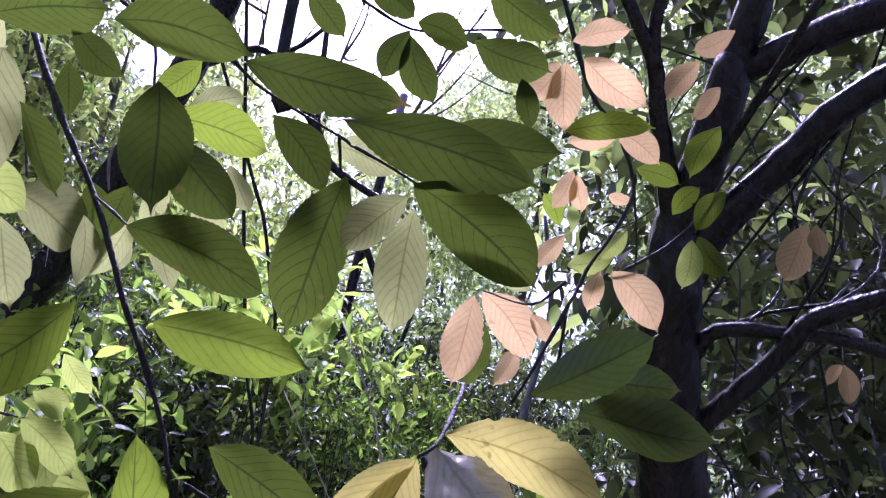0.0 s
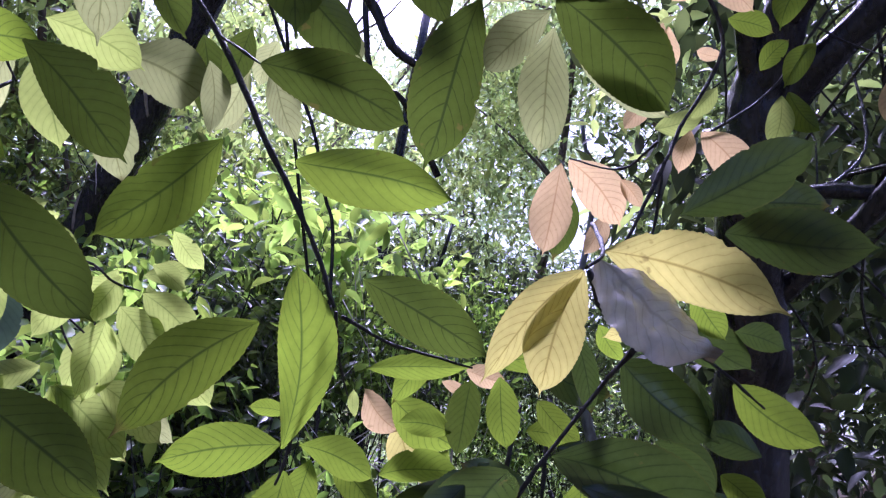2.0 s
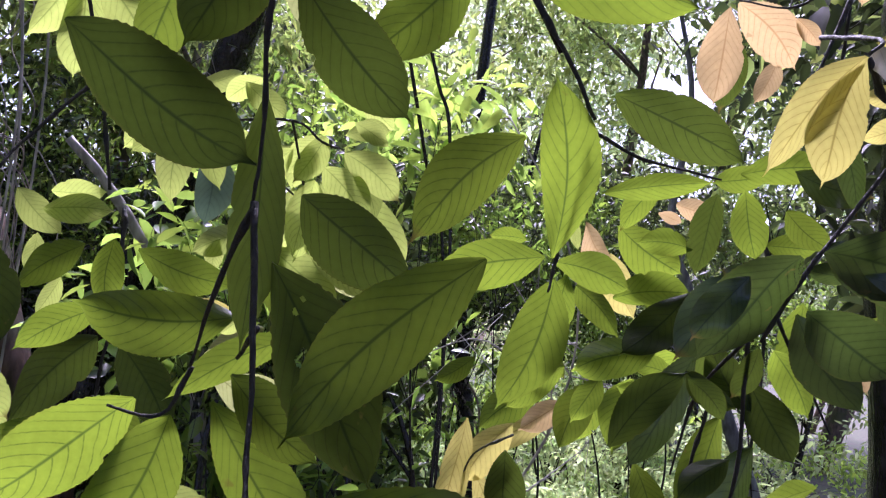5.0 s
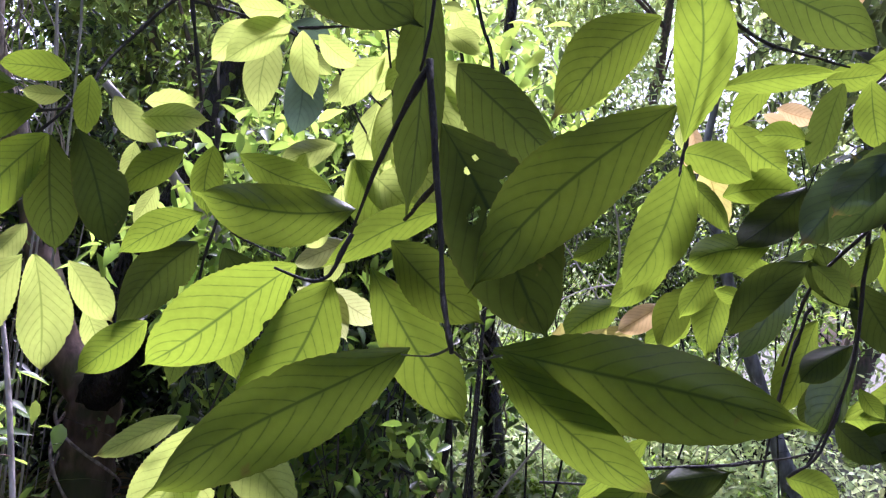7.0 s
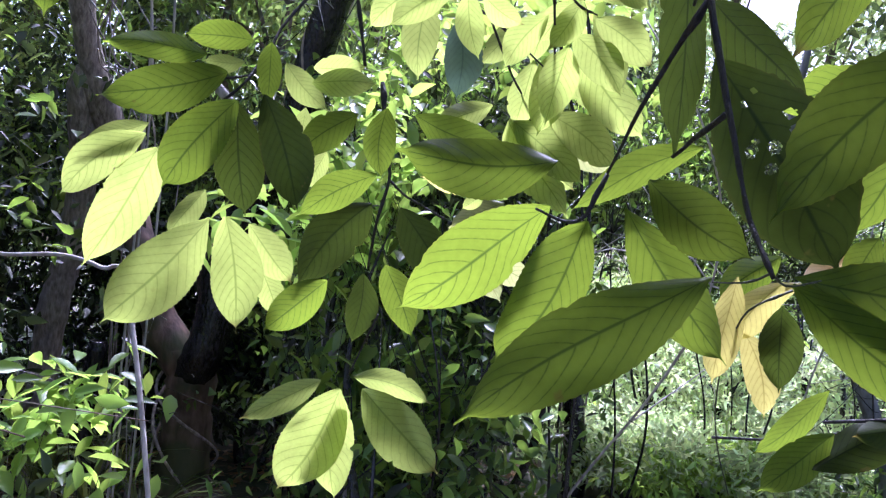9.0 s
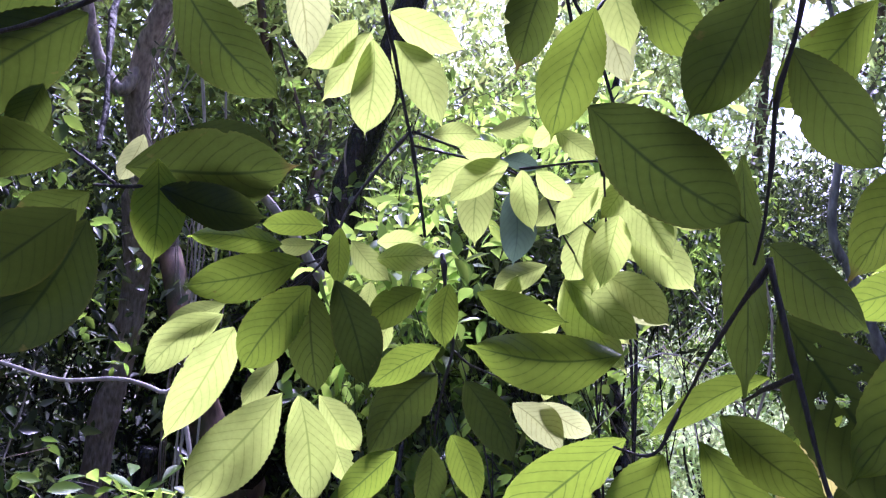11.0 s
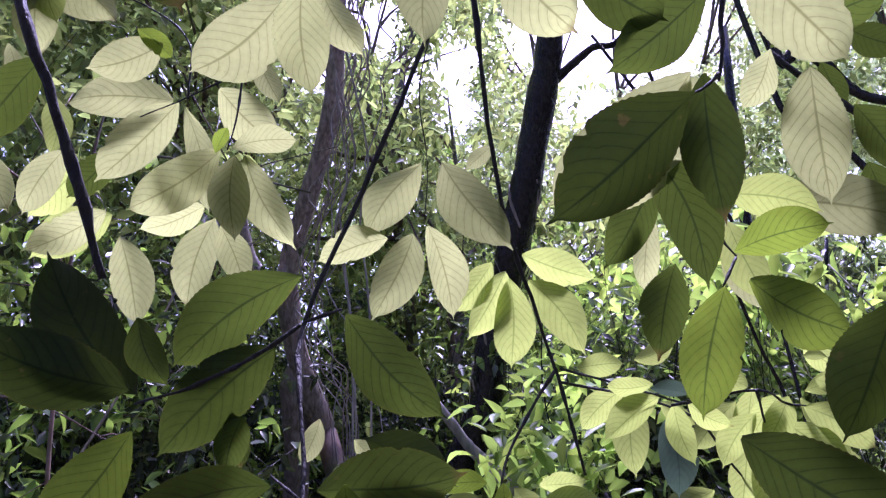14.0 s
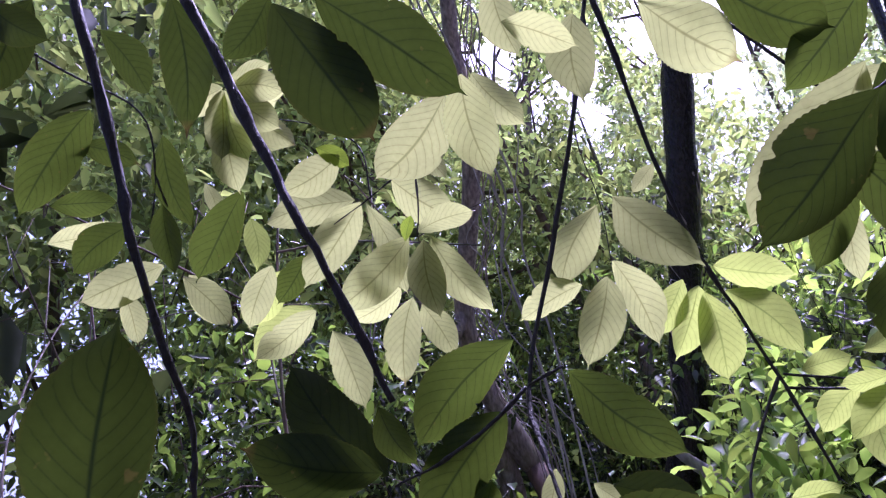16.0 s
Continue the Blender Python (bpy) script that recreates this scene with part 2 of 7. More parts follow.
# ---- leafy branches close to the camera ----
KIND = {
    "dark": "dark green serrated leaf", "green": "mid green serrated leaf", "deep": "deep green leaf, shade painted into its dark colour", "moss": "broad moss green leaf", "lime": "lime green leaf, back light painted into its colour",
    "pale": "pale yellow-green leaf, back light painted into its colour", "orange": "withering orange leaf", "buff": "buff yellow leaf",
    "wet": "wet brown leaf, its shine painted as pale colour", "sheen": "dark green leaf with a wet sheen", "bluish": "bluish green leaf",
}
LABEL = {
    "over": "dark green leafy twig hanging close from above", "canopy": "dark leafy twig high against the bright sky",
    "orange": "dark branch with withering orange and green leaves", "buff": "drooping twig with buff yellow and dark green leaves",
    "mid": "slim dark twig with large green serrated leaves", "lateral": "side twig with dark green and pale leaves",
    "limeleft": "thin twig with clusters of lime green leaves", "near": "near hanging twig with big holed green leaves",
    "orangelow": "low twig with orange and dark green leaves", "lime": "long hanging twig with lime and green leaves",
    "fern": "low sprig of five lime green leaves", "pale": "twig with many pale leaves, back light painted in",
    "glare": "twig of dark and pale leaves before the sky", "left": "forked dark twig with dark green leaves",
    "veil": "two thick near twigs with dark leaves", "dark": "small twig with dark narrow and pale leaves",
}
branches = {}


def branch(key):
    ob = empty("leafy_branch")
    tagged(ob, LABEL[key], "branch", "branches hanging round the camera")
    branches[key] = dict(ob=ob, lines=[], bases=[], seed=len(branches) + 3)
    return branches[key]


def stem(b, radius, points):
    b["lines"].append((radius, smooth_line(points, 5)))


def leaf_mesh(length, width, seed, holes=False, crumple=0.0, arch=0.0):
    """A serrated blade along +y with a drawn-out tip, its upper side to +z, cupped along the midrib and drooping."""
    rng = np.random.default_rng(seed)
    fine = holes or crumple > 0
    rows, verts, faces, uvs = (120 if holes else 60 if fine else 52), [], [], []
    over = np.linspace(-1, 1, 45 if holes else 17 if fine else 7)
    cols = len(over)
    width = min(width, (0.85 if crumple else 0.5) * length)
    fold, droop, twist = rng.uniform(0.03, 0.38), rng.uniform(0.01, 0.13), rng.uniform(-0.4, 0.4)
    wave, phase, lean = rng.uniform(0.006, 0.026), rng.uniform(0, 6), rng.uniform(-0.085, 0.085)
    fat, thin = rng.uniform(0.74, 0.95), rng.uniform(0.64, 0.88)
    top = max((s**fat) * (1 - s) ** thin for s in np.linspace(0, 1, 99))
    uneven = rng.uniform(0.92, 1.08, 2)
    bites = [(0.23, -0.05, 0.03), (0.2, 0.35, 0.03), (0.35, 0.55, 0.05), (0.41, -0.35, 0.05), (0.44, 0.02, 0.055), (0.42, 0.45, 0.045), (0.51, -0.2, 0.045), (0.385, -0.22, 0.03), (0.46, 0.5, 0.03)] if holes else []
    nicks = [(rng.uniform(0.2, 0.85), rng.uniform(0.01, 0.03), rng.uniform(0.04, 0.2), rng.integers(0, 2)) for _ in range(rng.integers(0, 3))]
    for k in range(rows + 1):
        s = k / rows
        q = min(s / 0.94, 1.0)
        half = width / 2 * (q**fat) * (1 - q) ** thin / top
        half = max(half, 0.0009 if s < 0.5 else 0.05 * width * (1 - s) / 0.1 if s > 0.85 else 0)
        tooth = (0.026 if (k // 3 if holes else k) % 2 else 0.0) * width / 2 * (1 if 0.15 < s < 0.88 else 0)
        mid = np.array((lean * length * math.sin(math.pi * s), s * length, -droop * length * (math.sin(math.pi * s * 0.5) ** 2 - s) * 2.2 - droop * length * (s - s * s) + arch * length * (s - s * s)))
        for u in over:
            edge = abs(u) > 0.99
            reach = (half + (tooth if edge else 0)) * u * uneven[int(u > 0)]
            for at, wide, deep, which in nicks:
                if which == int(u > 0):
                    reach *= 1 - deep * math.exp(-(((s - at) / wide) ** 2)) * abs(u)
            z = abs(reach) * fold + wave * length * math.sin(9 * s + phase + u * 2) * abs(u) + twist * reach * (s - 0.3)
            if crumple:
                z += crumple * length * (noise.noise(Vector((s * 5, u * 2.2, seed))) + 0.45 * noise.noise(Vector((s * 12, u * 5.0, seed)))) * min(1, s * 6) - 0.12 * length * u * u
            verts.append((mid[0] + reach, mid[1] - (tooth * 0.6 if edge else 0), mid[2] + z))
            uvs.append((0.5 + u / 2, s))
        if k:
            a = (k - 1) * cols
            for j in range(cols - 1):
                u = (over[j] + over[j + 1]) / 2
                if not any(math.hypot(s - bs, (u - bu) * width / length * 0.5) < br * 0.5 for bs, bu, br in bites):
                    faces.append((a + j, a + j + 1, a + j + 1 + cols, a + j + cols))
    m = bpy.data.meshes.new("leaf")
    m.from_pydata(verts, [], faces)
    layer = m.uv_layers.new(name="UVMap")
    index = np.zeros(len(m.loops), int)
    m.loops.foreach_get("vertex_index", index)
    layer.data.foreach_set("uv", np.array(uvs)[index].ravel())
    m.shade_smooth()
    return m


def drop_material():
    m, nt = tree_of("water_drop")
    skin = node(nt, "ShaderNodeBsdfPrincipled", Roughness=0.02, IOR=1.33, Transmission_Weight=1.0)
    out = nt.nodes.new("ShaderNodeOutputMaterial")
    nt.links.new(skin.outputs[0], out.inputs[0])
    return m


WATER = drop_material()
bm = bmesh.new()
bmesh.ops.create_icosphere(bm, subdivisions=2, radius=0.0024)
for v in bm.verts:
    v.co.z *= 1.35 if v.co.z > 0 else 1.0
DROP = bpy.data.meshes.new("drop")
bm.to_mesh(DROP)
bm.free()
DROP.shade_smooth()
DROP.materials.append(WATER)
leaf_count = [0]


def leaf(b, base, tip, width, normal, tone, holes=False, arch=0.0):
    base, tip, up = Vector(base), Vector(tip), Vector(normal)
    y = (tip - base).normalized()
    x = y.cross(up).normalized()
    z = x.cross(y)
    leaf_count[0] += 1
    ob = part("leaf", leaf_mesh((tip - base).length, width, leaf_count[0], holes, 0.06 if tone == "wet" else 0.0, arch), LEAF[tone], b["ob"], KIND[tone])
    ob.matrix_local = Matrix.Translation(base) @ Matrix((x, y, z)).transposed().to_4x4()
    if leaf_count[0] % 6 == 1:
        drop = tagged(new("drop", DROP), "clear water drop at the leaf tip")
        drop.parent = ob
        drop.location = ob.matrix_local.inverted() @ (tip + Vector((0, 0, -0.0022)))
        drop.rotation_euler = ob.matrix_local.to_3x3().inverted().to_euler()
    b["bases"].append((base, y, ob))
    return ob


def finish(b):
    """The twigs of a branch, and a stalk from each leaf to the nearest place on them or on a leaf already joined."""
    for k, (radius, line) in enumerate(b["lines"]):
        tubes = Tubes(b["seed"] * 40 + k)
        rng = np.random.default_rng(b["seed"] * 40 + k)
        line = np.asarray(line, float)
        step = rng.normal(0, 1, line.shape)
        step[1:-1] = (step[:-2] + step[1:-1] + step[2:]) / 2.2
        step[[0, -1]] = 0
        tubes.add(line + step * radius * 0.28, radius, radius * (0.5 if len(line) > 8 else 0.7), 8, 0.13, set(rng.integers(1, len(line) - 1, max(1, len(line) // 6))))
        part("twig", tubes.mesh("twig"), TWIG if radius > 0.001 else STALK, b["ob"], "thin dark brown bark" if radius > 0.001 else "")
    net = np.vstack([line for _, line in b["lines"]])
    for base, y, ob in b["bases"]:
        p, back = np.array(base), np.array(y)
        near = net[np.argmin(np.linalg.norm(net - p, axis=1))]
        net = np.vstack([net, p - back * 0.004])
        gap = np.linalg.norm(near - p)
        if gap < 0.002:
            continue
        mid = (p - back * min(0.35 * gap, 0.03)) * 0.6 + (near + p) / 2 * 0.4
        tubes = Tubes(7)
        tubes.add(smooth_line([near, mid, p + back * 0.003], 5), 0.0011 if gap < 0.05 else 0.001, 0.0008, 6, 0.08)
        stalk = part("stalk", tubes.mesh("stalk"), STALK, ob)
        stalk.matrix_parent_inverse = ob.matrix_local.inverted()


over = branch("over")
stem(over, 0.0016, [(-0.282, 0.413, 1.859), (-0.242, 0.413, 1.842), (-0.196, 0.411, 1.825), (-0.165, 0.415, 1.806), (-0.108, 0.413, 1.780), (-0.097, 0.414, 1.774)])
stem(over, 0.0011, [(-0.096, 0.412, 1.773), (-0.053, 0.411, 1.754)])
stem(over, 0.0011, [(-0.107, 0.409, 1.778), (-0.102, 0.418, 1.755)])
leaf(over, (-0.099, 0.422, 1.756), (-0.124, 0.466, 1.658), 0.0491, (-0.448, 0.765, 0.464), "dark")
leaf(over, (-0.053, 0.405, 1.751), (0.036, 0.497, 1.729), 0.0507, (-0.330, 0.510, 0.800), "dark")
leaf(over, (-0.177, 0.399, 1.816), (-0.065, 0.404, 1.804), 0.0411, (-0.030, 0.990, 0.160), "dark")
leaf(over, (-0.056, 0.409, 1.743), (-0.092, 0.419, 1.704), 0.0298, (-0.310, 0.820, 0.490), "pale")
leaf(over, (-0.052, 0.425, 1.742), (-0.053, 0.442, 1.663), 0.0342, (-0.372, 0.904, 0.205), "pale")
leaf(over, (-0.107, 0.408, 1.790), (0.025, 0.403, 1.759), 0.0448, (0.060, 0.990, 0.130), "dark")
leaf(over, (-0.117, 0.439, 1.787), (-0.071, 0.449, 1.776), 0.0287, (0.020, 0.650, 0.760), "pale")
leaf(over, (-0.034, 0.471, 1.754), (0.036, 0.502, 1.729), 0.0269, (0.110, 0.490, 0.860), "pale")
leaf(over, (-0.163, 0.438, 1.802), (-0.120, 0.465, 1.760), 0.0323, (-0.120, 0.880, 0.470), "dark")
leaf(over, (-0.042, 0.453, 1.823), (0.041, 0.453, 1.816), 0.0359, (0.040, 0.900, 0.420), "dark")

canopy = branch("canopy")
stem(canopy, 0.0018, [(-0.220, 0.585, 2.064), (-0.169, 0.596, 2.040), (-0.114, 0.609, 2.023), (-0.047, 0.611, 2.035), (0.037, 0.638, 2.068)])
leaf(canopy, (-0.108, 0.596, 2.022), (-0.051, 0.589, 1.995), 0.0352, (0.400, 0.580, 0.710), "dark")
leaf(canopy, (-0.050, 0.606, 2.017), (0.031, 0.604, 1.991), 0.0424, (0.080, 0.980, 0.200), "dark")
leaf(canopy, (-0.162, 0.577, 2.042), (-0.110, 0.590, 2.020), 0.0438, (-0.100, 0.950, 0.290), "dark")
leaf(canopy, (-0.223, 0.587, 2.036), (-0.178, 0.607, 1.998), 0.0400, (0.080, 0.840, 0.540), "dark")
leaf(canopy, (-0.110, 0.572, 1.992), (-0.129, 0.587, 1.943), 0.0323, (-0.140, 0.930, 0.350), "dark")
leaf(canopy, (-0.108, 0.573, 1.987), (-0.075, 0.602, 1.932), 0.0393, (-0.310, 0.900, 0.300), "dark")
leaf(canopy, (-0.043, 0.582, 2.066), (0.035, 0.601, 2.030), 0.0577, (-0.100, 0.950, 0.290), "dark")
leaf(canopy, (0.002, 0.583, 1.964), (0.019, 0.606, 1.924), 0.0351, (0.360, 0.740, 0.560), "dark")

orange = branch("orange")
stem(orange, 0.0035, [(0.026, 0.834, 2.344), (0.044, 0.827, 2.278), (0.091, 0.833, 2.148), (0.132, 0.826, 2.080), (0.161, 0.827, 2.011), (0.152, 0.819, 1.958), (0.114, 0.811, 1.875), (0.092, 0.799, 1.812), (0.046, 0.784, 1.701)])
stem(orange, 0.0019, [(0.160, 0.822, 2.008), (0.180, 0.868, 1.946), (0.184, 0.886, 1.924)])
stem(orange, 0.0019, [(0.093, 0.831, 1.865), (0.060, 0.870, 1.843), (-0.004, 0.872, 1.851)])
stem(orange, 0.0020, [(0.159, 0.896, 1.907), (0.244, 0.916, 1.987), (0.300, 0.893, 2.079), (0.370, 0.863, 2.219), (0.443, 0.848, 2.366)])
stem(orange, 0.0021, [(0.095, 0.809, 1.816), (0.094, 0.824, 1.767), (0.084, 0.820, 1.714)])
stem(orange, 0.0015, [(0.725, 1.479, 2.126), (0.644, 1.294, 2.010), (0.576, 1.151, 1.928)])
stem(orange, 0.0017, [(0.308, 0.918, 2.094), (0.345, 0.891, 2.052), (0.368, 0.812, 1.984)])
leaf(orange, (0.564, 1.126, 1.916), (0.582, 1.148, 1.858), 0.0460, (0.733, 0.524, 0.432), "orange")
leaf(orange, (0.560, 1.125, 1.915), (0.542, 1.136, 1.881), 0.0292, (-0.063, 0.942, 0.326), "orange")
leaf(orange, (-0.003, 0.878, 1.851), (0.070, 0.909, 1.782), 0.0538, (0.096, 0.871, 0.487), "orange")
leaf(orange, (0.157, 0.888, 1.911), (0.231, 0.933, 1.852), 0.0531, (-0.170, 0.870, 0.460), "orange")
leaf(orange, (0.163, 0.831, 1.983), (0.130, 0.826, 1.986), 0.0304, (-0.020, 0.610, 0.790), "orange")
leaf(orange, (0.366, 0.807, 1.979), (0.337, 0.808, 1.898), 0.0389, (-0.050, 1.000, 0.040), "orange")
leaf(orange, (0.376, 0.806, 1.979), (0.381, 0.800, 1.933), 0.0297, (0.160, 0.980, -0.120), "orange")
leaf(orange, (-0.012, 0.878, 1.846), (-0.023, 0.902, 1.731), 0.0521, (-0.066, 0.981, 0.205), "orange")
leaf(orange, (0.061, 0.876, 1.832), (0.089, 0.884, 1.801), 0.0322, (-0.092, 0.982, 0.186), "orange")
leaf(orange, (0.162, 0.845, 1.950), (0.134, 0.858, 1.910), 0.0387, (0.400, 0.910, 0.010), "lime")
leaf(orange, (0.298, 0.895, 2.054), (0.263, 0.908, 1.993), 0.0486, (-0.130, 0.950, 0.290), "green")
leaf(orange, (0.258, 0.901, 1.978), (0.254, 0.923, 1.915), 0.0344, (0.300, 0.910, 0.290), "lime")
leaf(orange, (0.267, 0.903, 1.985), (0.319, 0.928, 1.947), 0.0503, (-0.210, 0.920, 0.340), "green")
leaf(orange, (0.230, 0.899, 2.010), (0.262, 0.887, 2.052), 0.0380, (-0.040, 0.960, 0.280), "green")
leaf(orange, (0.135, 0.852, 1.894), (0.128, 0.874, 1.846), 0.0307, (0.440, 0.850, 0.300), "orange")
leaf(orange, (0.157, 0.793, 2.010), (0.213, 0.803, 2.002), 0.0421, (-0.100, 0.930, 0.350), "green")
leaf(orange, (0.098, 0.882, 1.906), (0.158, 0.867, 1.934), 0.0302, (0.210, 0.970, 0.070), "lime")
leaf(orange, (0.004, 0.916, 1.825), (-0.006, 0.957, 1.743), 0.0492, (0.453, 0.819, 0.348), "dark")
leaf(orange, (0.084, 0.821, 1.921), (0.054, 0.842, 1.881), 0.0369, (0.300, 0.920, 0.240), "orange")
leaf(orange, (0.077, 0.826, 1.933), (0.050, 0.813, 1.969), 0.0383, (0.210, 0.860, 0.460), "green")
leaf(orange, (0.050, 0.911, 1.796), (0.030, 0.932, 1.748), 0.0404, (0.494, 0.858, 0.168), "orange")
leaf(orange, (0.123, 0.765, 2.040), (0.180, 0.774, 2.008), 0.0419, (0.220, 0.770, 0.600), "orange")
leaf(orange, (0.067, 0.750, 2.007), (0.126, 0.743, 2.025), 0.0295, (-0.060, 0.860, 0.510), "orange")
leaf(orange, (0.078, 0.762, 1.977), (0.060, 0.779, 1.930), 0.0331, (-0.120, 0.920, 0.380), "orange")
leaf(orange, (0.084, 0.762, 1.972), (0.098, 0.784, 1.935), 0.0309, (-0.200, 0.880, 0.430), "orange")
leaf(orange, (0.057, 0.692, 1.983), (0.152, 0.688, 2.001), 0.0317, (-0.020, 0.970, 0.250), "green")
leaf(orange, (0.057, 0.746, 2.146), (0.128, 0.741, 2.172), 0.0320, (-0.120, 0.860, 0.500), "orange")
leaf(orange, (0.072, 0.726, 2.107), (0.159, 0.756, 2.072), 0.0584, (0.150, 0.530, 0.830), "orange")
leaf(orange, (0.051, 0.723, 2.096), (0.062, 0.743, 2.010), 0.0581, (0.180, 0.950, 0.250), "orange")
leaf(orange, (0.043, 0.732, 2.102), (0.015, 0.731, 2.041), 0.0372, (-0.410, 0.900, 0.170), "orange")
leaf(orange, (0.267, 0.833, 2.114), (0.238, 0.856, 2.042), 0.0454, (0.360, 0.920, 0.150), "green")
leaf(orange, (0.261, 0.822, 2.166), (0.233, 0.842, 2.121), 0.0413, (-0.280, 0.790, 0.540), "orange")
leaf(orange, (0.232, 0.818, 2.200), (0.195, 0.839, 2.145), 0.0466, (-0.030, 0.930, 0.380), "orange")
leaf(orange, (0.284, 0.840, 2.277), (0.228, 0.847, 2.239), 0.0319, (-0.290, 0.800, 0.530), "orange")

buff = branch("buff")
stem(buff, 0.0017, [(-0.004, 0.565, 1.667), (-0.011, 0.439, 1.609), (-0.022, 0.421, 1.593)])
stem(buff, 0.0020, [(-0.019, 0.431, 1.595), (-0.008, 0.437, 1.574), (0.017, 0.447, 1.569), (-0.001, 0.449, 1.539), (-0.036, 0.455, 1.485), (-0.059, 0.469, 1.439)])
stem(buff, 0.0014, [(0.020, 0.447, 1.569), (0.061, 0.474, 1.558), (0.106, 0.513, 1.540)])
leaf(buff, (0.026, 0.452, 1.564), (0.063, 0.475, 1.510), 0.0560, (-0.100, -0.350, 0.930), "sheen", arch=0.5)
leaf(buff, (-0.054, 0.403, 1.452), (0.000, 0.435, 1.424), 0.0400, (0.100, 0.850, 0.500), "sheen")
leaf(buff, (-0.052, 0.420, 1.482), (-0.094, 0.480, 1.424), 0.0480, (0.100, 0.300, 0.950), "sheen", arch=0.3)
leaf(buff, (0.026, 0.561, 1.463), (0.099, 0.554, 1.444), 0.0420, (-0.050, 0.850, 0.500), "moss")
leaf(buff, (-0.023, 0.422, 1.592), (-0.072, 0.424, 1.524), 0.0262, (-0.392, 0.871, 0.293), "buff")
leaf(buff, (-0.022, 0.425, 1.592), (-0.040, 0.436, 1.522), 0.0327, (-0.262, 0.941, 0.223), "buff")
leaf(buff, (0.006, 0.452, 1.549), (0.067, 0.469, 1.512), 0.0547, (-0.198, 0.981, 0.094), "sheen")
leaf(buff, (-0.009, 0.448, 1.612), (0.088, 0.423, 1.580), 0.0470, (0.150, 0.800, 0.600), "buff", arch=0.6)
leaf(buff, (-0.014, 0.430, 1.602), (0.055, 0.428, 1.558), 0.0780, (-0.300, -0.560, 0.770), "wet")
leaf(buff, (-0.028, 0.464, 1.493), (0.085, 0.497, 1.459), 0.0512, (-0.052, 0.799, 0.609), "sheen")
leaf(buff, (-0.023, 0.483, 1.499), (0.037, 0.486, 1.480), 0.0387, (-0.037, 1.001, 0.036), "sheen")
leaf(buff, (-0.039, 0.474, 1.457), (0.000, 0.478, 1.404), 0.0468, (0.204, 0.955, 0.204), "sheen")
leaf(buff, (-0.011, 0.451, 1.479), (0.074, 0.472, 1.459), 0.0224, (-0.207, 0.972, 0.115), "sheen")
leaf(buff, (-0.036, 0.499, 1.470), (-0.080, 0.488, 1.483), 0.0278, (-0.127, 0.926, 0.352), "sheen")
leaf(buff, (-0.062, 0.488, 1.485), (-0.103, 0.497, 1.424), 0.0495, (0.256, 0.971, -0.026), "sheen")
leaf(buff, (-0.020, 0.468, 1.566), (-0.004, 0.488, 1.519), 0.0159, (-0.012, 0.923, 0.384), "sheen")
leaf(buff, (0.084, 0.505, 1.585), (0.120, 0.514, 1.579), 0.0268, (-0.118, 0.863, 0.495), "sheen")
leaf(buff, (-0.074, 0.435, 1.472), (-0.102, 0.439, 1.435), 0.0489, (0.328, 0.928, -0.175), "sheen")
leaf(buff, (-0.037, 0.494, 1.547), (0.010, 0.498, 1.534), 0.0352, (-0.141, 0.968, -0.217), "sheen")
leaf(buff, (0.052, 0.486, 1.604), (0.077, 0.498, 1.577), 0.0269, (-0.047, 0.922, 0.385), "green")
leaf(buff, (0.045, 0.506, 1.596), (0.101, 0.516, 1.563), 0.0463, (0.280, 0.682, 0.678), "sheen")
leaf(buff, (0.038, 0.515, 1.609), (0.006, 0.516, 1.603), 0.0250, (0.066, 0.989, -0.164), "buff")
leaf(buff, (0.029, 0.495, 1.583), (0.000, 0.498, 1.570), 0.0292, (-0.148, 0.843, 0.515), "buff")
leaf(buff, (0.076, 0.504, 1.650), (0.162, 0.470, 1.641), 0.0585, (0.254, 0.740, 0.629), "sheen")
leaf(buff, (0.040, 0.475, 1.649), (0.110, 0.440, 1.693), 0.0350, (0.267, 0.918, 0.288), "sheen")
leaf(buff, (0.078, 0.502, 1.671), (0.143, 0.499, 1.675), 0.0302, (0.048, 0.970, 0.247), "sheen")
leaf(buff, (0.100, 0.557, 1.558), (0.173, 0.582, 1.526), 0.0339, (-0.137, 0.913, 0.395), "moss")
leaf(buff, (0.015, 0.505, 1.482), (0.084, 0.519, 1.441), 0.0413, (0.050, 0.915, 0.398), "sheen")
leaf(buff, (0.010, 0.521, 1.486), (-0.022, 0.519, 1.490), 0.0298, (0.009, 0.887, 0.468), "sheen")
leaf(buff, (0.031, 0.507, 1.454), (0.061, 0.521, 1.415), 0.0342, (-0.288, 0.953, 0.114), "sheen")
leaf(buff, (0.043, 0.527, 1.512), (0.086, 0.535, 1.484), 0.0508, (0.198, 0.814, 0.545), "sheen")
leaf(buff, (0.052, 0.556, 1.522), (0.091, 0.577, 1.471), 0.0400, (0.118, 0.873, 0.465), "sheen")
leaf(buff, (0.107, 0.601, 1.498), (0.144, 0.610, 1.470), 0.0255, (-0.032, 0.971, 0.224), "moss")
leaf(buff, (0.104, 0.626, 1.484), (0.136, 0.631, 1.462), 0.0290, (-0.122, 0.990, 0.033), "sheen")
leaf(buff, (0.143, 0.622, 1.516), (0.090, 0.619, 1.528), 0.0341, (-0.035, 1.001, 0.075), "sheen")
leaf(buff, (0.049, 0.640, 1.457), (0.064, 0.652, 1.414), 0.0175, (0.240, 0.904, 0.340), "orange")
